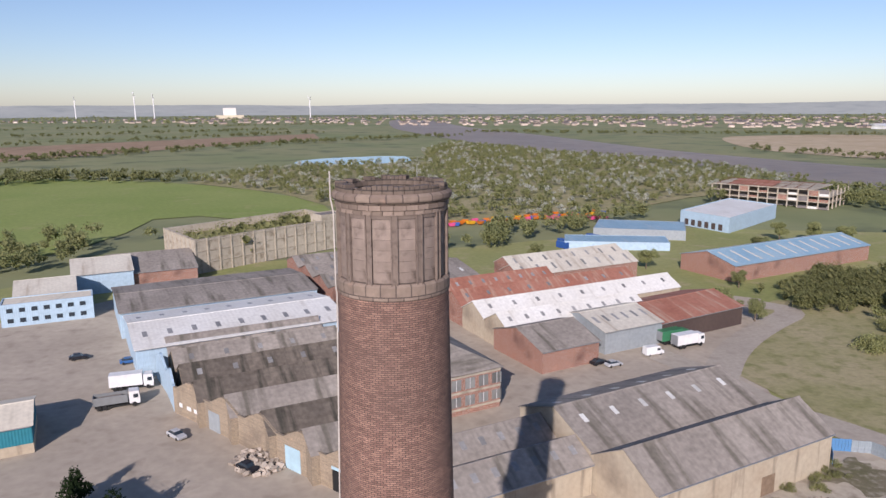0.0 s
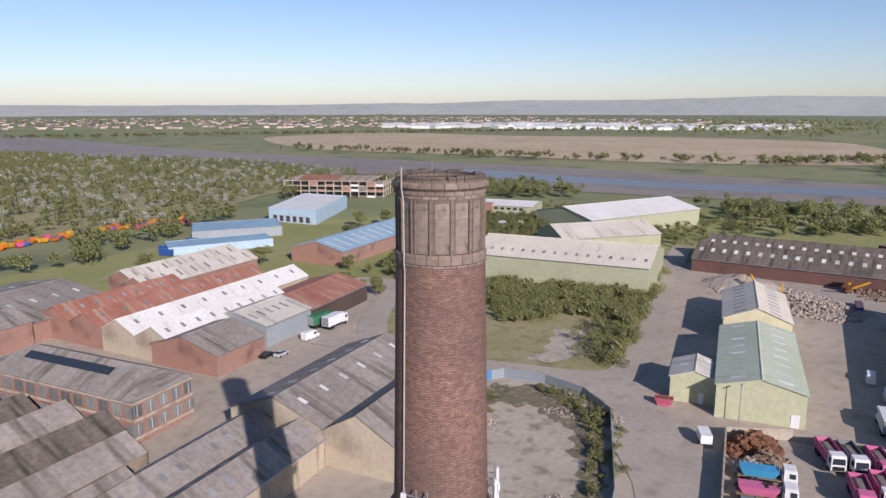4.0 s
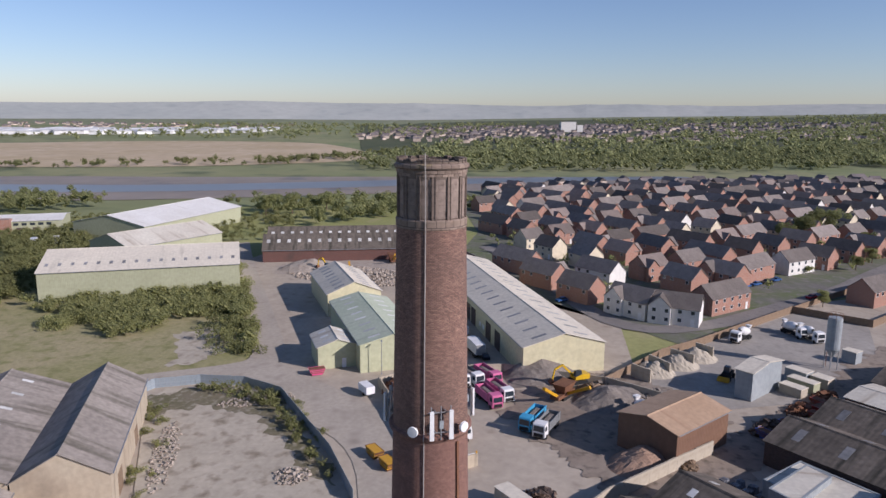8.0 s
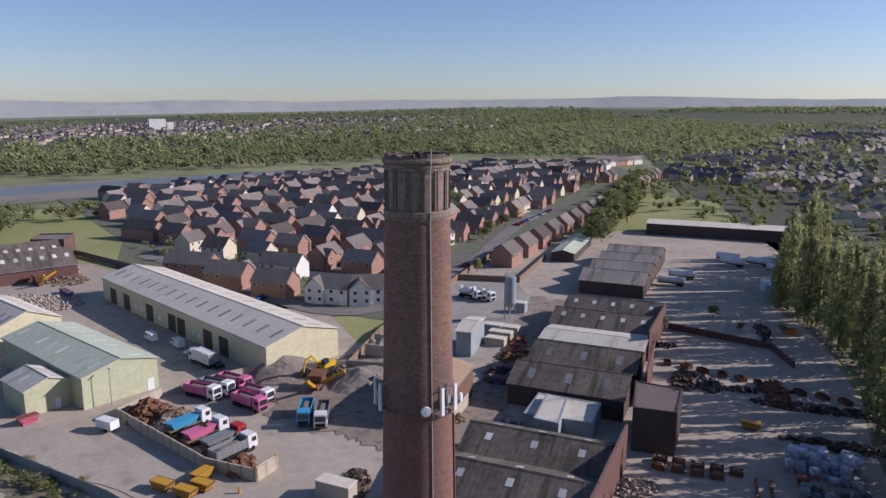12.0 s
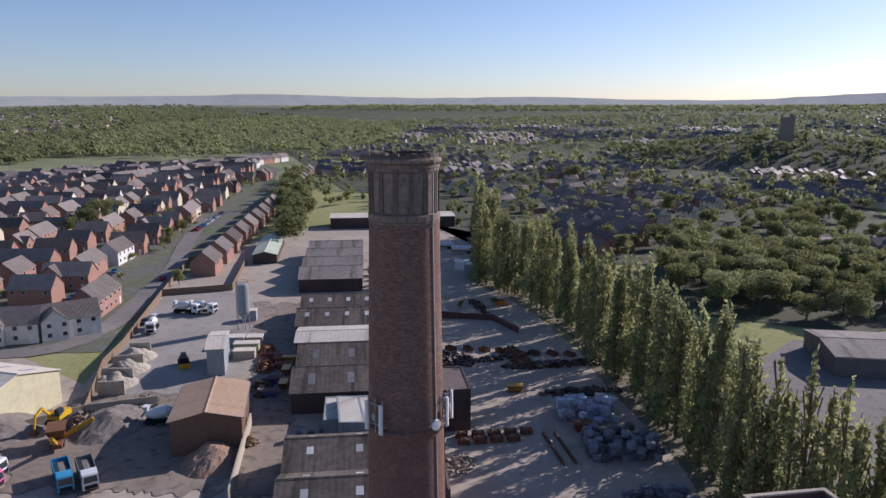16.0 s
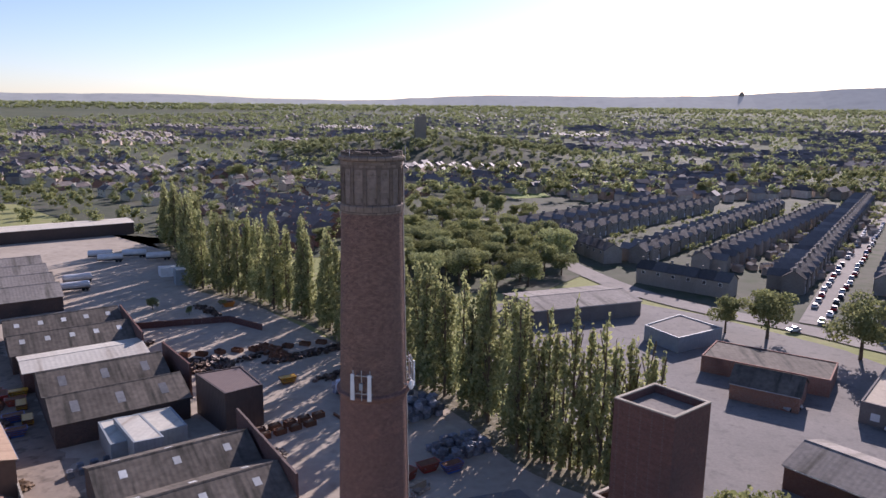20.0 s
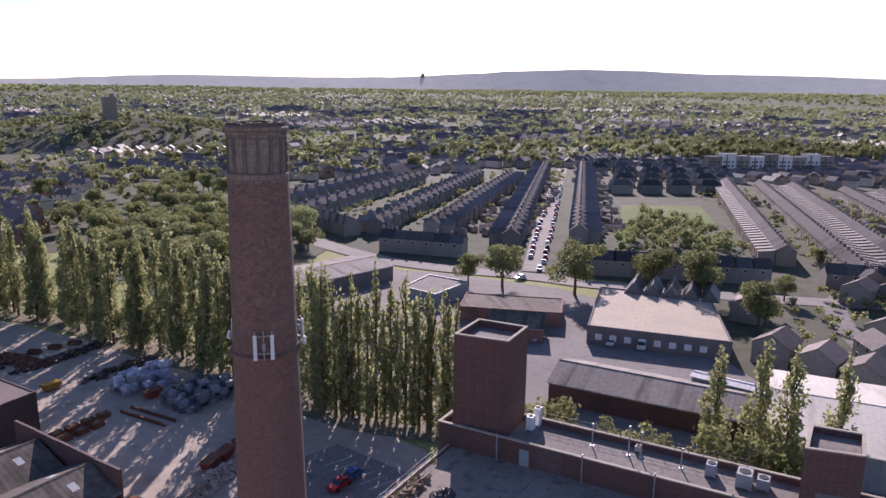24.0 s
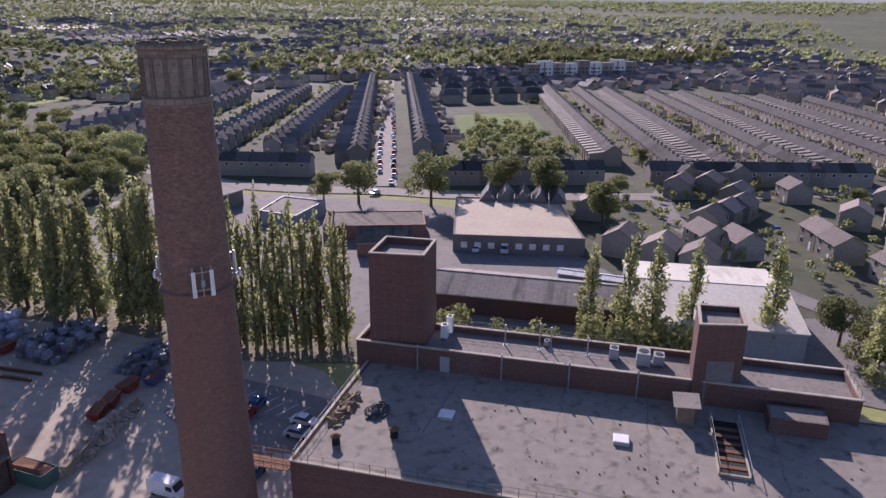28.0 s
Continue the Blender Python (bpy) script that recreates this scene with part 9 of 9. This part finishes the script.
for i in range(9):
    x, y, h = -338 - 10.6 * i, -398 + 2.4 * i, (13.5, 15.5, 14)[i % 3]
    block("flats", "white rendered block of flats with brown panels", [(x, y), (x - 9.8, y + 3.3), (x - 13, y - 6.2), (x - 3.2, y - 9.5)], h, M["white_render" if i % 2 else "pebbledash"], M["felt"], 0.3, group="white flats on the hill",
          windows=[(0, u, u + 1.5, z, z + 1.3, M["glass"]) for u in (1.2, 4.2, 7.2) for z in (3.4, 6.2, 9.0)] + [(0, 3.0, 4.0, 2.4, h - 0.6, M["brown_wall"])])
# rows of hipped houses above the allotment field
for j in range(5):
    for i in range(4 if j < 3 else 6):
        placed("semi", lambda: house("house", "pair of pebbledashed houses with a hipped slate roof", 13, 8.5, 5.2, 8.2, M["pebbledash"], M["old_slate"], chimney_at=0.0, group="hipped houses on the hill", hipped=True, far=True),
               pose(-222 - 17.5 * i - 21 * j + (26 if j > 2 else 0), -322 + 4.5 * i - 33 * j, 0, 0, 0, -14 + 180 * (j % 2)))


# ---------------------------------------------------------------- more of the scrap yard
block("portable_cabin", "long white portable cabin behind the depot cabins", [(104, -178), (107, -181.6), (121, -173.6), (118, -170)][::1], 3.0, M["white_paint"], M["white_roof"], 0.05)
M["dark_scrap_mix"] = surface("dark_scrap_mix", (0.09, 0.075, 0.065), (0.24, 0.17, 0.13), None, 0.7, 1, 4, 0.2, island=True, random=0.6)
for x, y, rx, ry, turn, nn, lab, sd in ((64, -89, 6, 3, -42, 200, "tangled dark scrap along the shed wall", 71), (53, -99, 8, 1.6, 55, 110, "rusty scrap line across the yard", 72), (40, -103, 14, 2.2, 46, 300, "dark scrap and brambles along the lane", 73),
                                       (83, -133, 8, 2, -40, 130, "scrap and pallets by the depot wall", 74), (28, -91, 9, 2.2, 46, 200, "loose scrap beside the poplars", 75), (86, -100, 5, 2, 45, 90, "broken timber and scrap by the sheds", 76)):
    chunks("scrap_line", lab, x, y, rx, ry, 0.9, nn // 2, 0.9, M["dark_scrap_mix"], sd, turn, category="scrap")
e = thing("skip", "orange steel skip by the lane", "skip", 79, -139, -0.15, 30)
part("shell", Shape().solid([(-1.2, -0.8, 0), (1.2, -0.8, 0), (1.2, 0.8, 0), (-1.2, 0.8, 0)], [(-1.9, -0.95, 1.4), (1.9, -0.95, 1.4), (1.9, 0.95, 1.4), (-1.9, 0.95, 1.4)]), paint((0.6, 0.22, 0.04)), e)
part("load", Shape().box(-1.5, 1.5, -0.8, 0.8, 1.3, 1.6, 0.3), M["rust"], e)
for x, y, rx, ry, h, nn, lab, mm, sd in ((92, 21.5, 5, 4, 4.2, 420, "rusty beams and scrap piled by the lorry park wall", "rust", 81), (88, 17, 4, 3, 3.0, 200, "pale broken timber and sheet metal piled in the lorry park", "timber", 88), (77.5, 12, 3, 1.6, 3.4, 90, "loose scrap heaped on the parked lorries", "dark_scrap_mix", 89), (84.5, 18.5, 3, 2, 2.2, 90, "pale broken appliances and scrap beside the lorries", "rubble", 82), (79.5, 15.5, 2, 2.4, 1.6, 60, "dark scrap between parked lorries", "dark_scrap_mix", 83),
                                        (70, 11.4, 3.5, 1.6, 1.8, 90, "dark machine parts heaped against the wall", "dark_scrap_mix", 84), (63.5, 7.8, 3.5, 2, 1.3, 110, "brown scrap and timber in the corner of the lorry park", "rust", 85), (50, -8, 4, 2.4, 2.0, 110, "red and white wrecked plant in the yard", "dark_scrap_mix", 86),
                                        (97, -19, 4, 3, 2.2, 120, "broken timber and concrete beside the excavator", "timber", 87)):
    chunks("yard_scrap", lab, x, y, rx, ry, h, nn, 1.1, M[mm], sd, -25, category="scrap", flat=0.35)
chunks("stone_bank", "rough bank of grey stone blocks beside the scrap yard", 8.6, -37.4, 9.5, 1.5, 2.2, 420, 0.9, M["rubble"], 91, 51, category="stones")
# bitumen seams and weeds on the deck
for i, (xa, ya, xb, yb) in enumerate(((-20, 5, -30, -3), (-31, 13.5, -39.5, 5), (-36, 22, -46, 12), (-43, 33, -54, 22.5), (-25, 18, -45, 38))):
    s = Shape()
    rr = random.Random(i)
    pts = [Vector((xa + (xb - xa) * k / 14 + rr.uniform(-0.18, 0.18), ya + (yb - ya) * k / 14 + rr.uniform(-0.18, 0.18), 15.41)) for k in range(15)]
    for p, q in zip(pts, pts[1:]):
        n = Vector((-(q - p).y, (q - p).x, 0)).normalized() * 0.09
        s.poly(p - n, q - n, q + n, p + n)
    whole("roof_seam", s, M["stained"], "dark cracked bitumen seam across the deck", "seam", "structure")
chunks("deck_litter", "small loose rubble and moss on the deck", -36, 17, 25, 9, 0.1, 150, 0.16, M["weeds"], 93, 135, category="litter").location.z = 15.4
# more of the plant and the yards
for k, x, y, t in (("r", 97, -65.5, 40), ("r", 94, -64.5, 130), ("y", 92, -66.5, 40), ("r", 89.6, -62.6, 40), ("y", 87, -61, 130), ("b", 84.4, -55.5, 45), ("y", 81, -55, 130), ("r", 20.2, -74.4, 40), ("y", 40, -83, 40), ("b", 79.5, -50, 40)):
    at("skip_" + k, SK[k], x, y, t, -0.1)
for x, y, rx, ry, h, nn, lab, mm, sd in ((94, -61, 5, 2, 1.5, 150, "rusty machine parts beside the plant", "rust", 101), (84, -51.5, 5, 1.8, 1.6, 150, "dark scrap machinery along the plant lane", "dark_scrap_mix", 102), (102, -68, 4, 2, 1.6, 110, "rusty steelwork behind the batching house", "rust", 103),
                                        (65.5, -33.6, 1.6, 1.2, 1.4, 40, "weathered timber frames in the lane", "timber", 104), (103, -22, 4, 3, 1.8, 130, "dark rubble under the excavator", "gravel", 105), (95, -30, 7, 3, 1.3, 170, "dark broken stone by the plant wall", "gravel", 106)):
    chunks("lane_scrap", lab, x, y, rx, ry, h, nn, 0.9, M[mm], sd, -43, category="scrap", flat=0.4)
rr = random.Random(77)
cage = Shape().box(-0.55, 0.55, -0.5, 0.5, 0.12, 1.1, 0.08)
cage_mesh, pallet_mesh = cage.mesh("crate"), Shape().box(-0.6, 0.6, -0.55, 0.55, 0, 0.12).mesh("pallet")
for i in range(16):
    e = thing("crate", "grey plastic crate on a pallet in the shed yard", "crate", 60.5 - 1.5 * (i % 4) + rr.uniform(-0.2, 0.2), -38.2 - 1.5 * (i % 4) - 1.3 * (i // 4) + 1.6 * (i // 4 % 2) + rr.uniform(-0.2, 0.2) - 0.0, -0.12, 45, "crates in the shed yard")
    part("crate_body", cage_mesh, M["dark_bale"], e)
    part("pallet", pallet_mesh, M["timber"], e)
# the cleared ground by the old mill
patch("cleared_ground", ragged([(190, 50), (194, 64), (236, 80), (282, 72), (266, 46), (236, 28), (211, 28)], 4.0, 21, 0.8), -0.09, M["rubble"], "ground strewn with brick rubble beside the old mill")
wall_line("boundary_wall", "grey block wall between the cleared ground and the estate", [(277, 45), (211, 9)], 2.2, 0.25, M["stained"], 3.0)
for x, y, rx, ry, h, nn, lab, mm, sd in ((246, 50, 18, 9, 1.5, 520, "heaped brick and timber from the demolished mill", "rubble", 111), (226, 44, 12, 7, 1.0, 260, "broken timber spread over the cleared ground", "timber", 112), (262, 52, 10, 6, 2.2, 240, "pale rubble heaped below the mill end", "rubble", 113)):
    chunks("demolition_rubble", lab, x, y, rx, ry, h, nn, 0.9, M[mm], sd, 20, flat=0.4)
block("mill_end", "broken brick end block of the old mill", [(262, 46), (266, 58), (280, 56), (276, 43)], 8.2, M["dark_brick"], M["felt"], 0.5, 0.4)
at("skip_b", SK["b"], 205, 43, 25, -0.1)
at("skip_b", SK["b"], 201, 41.5, 25, -0.1)
screener(222, 52, 200)
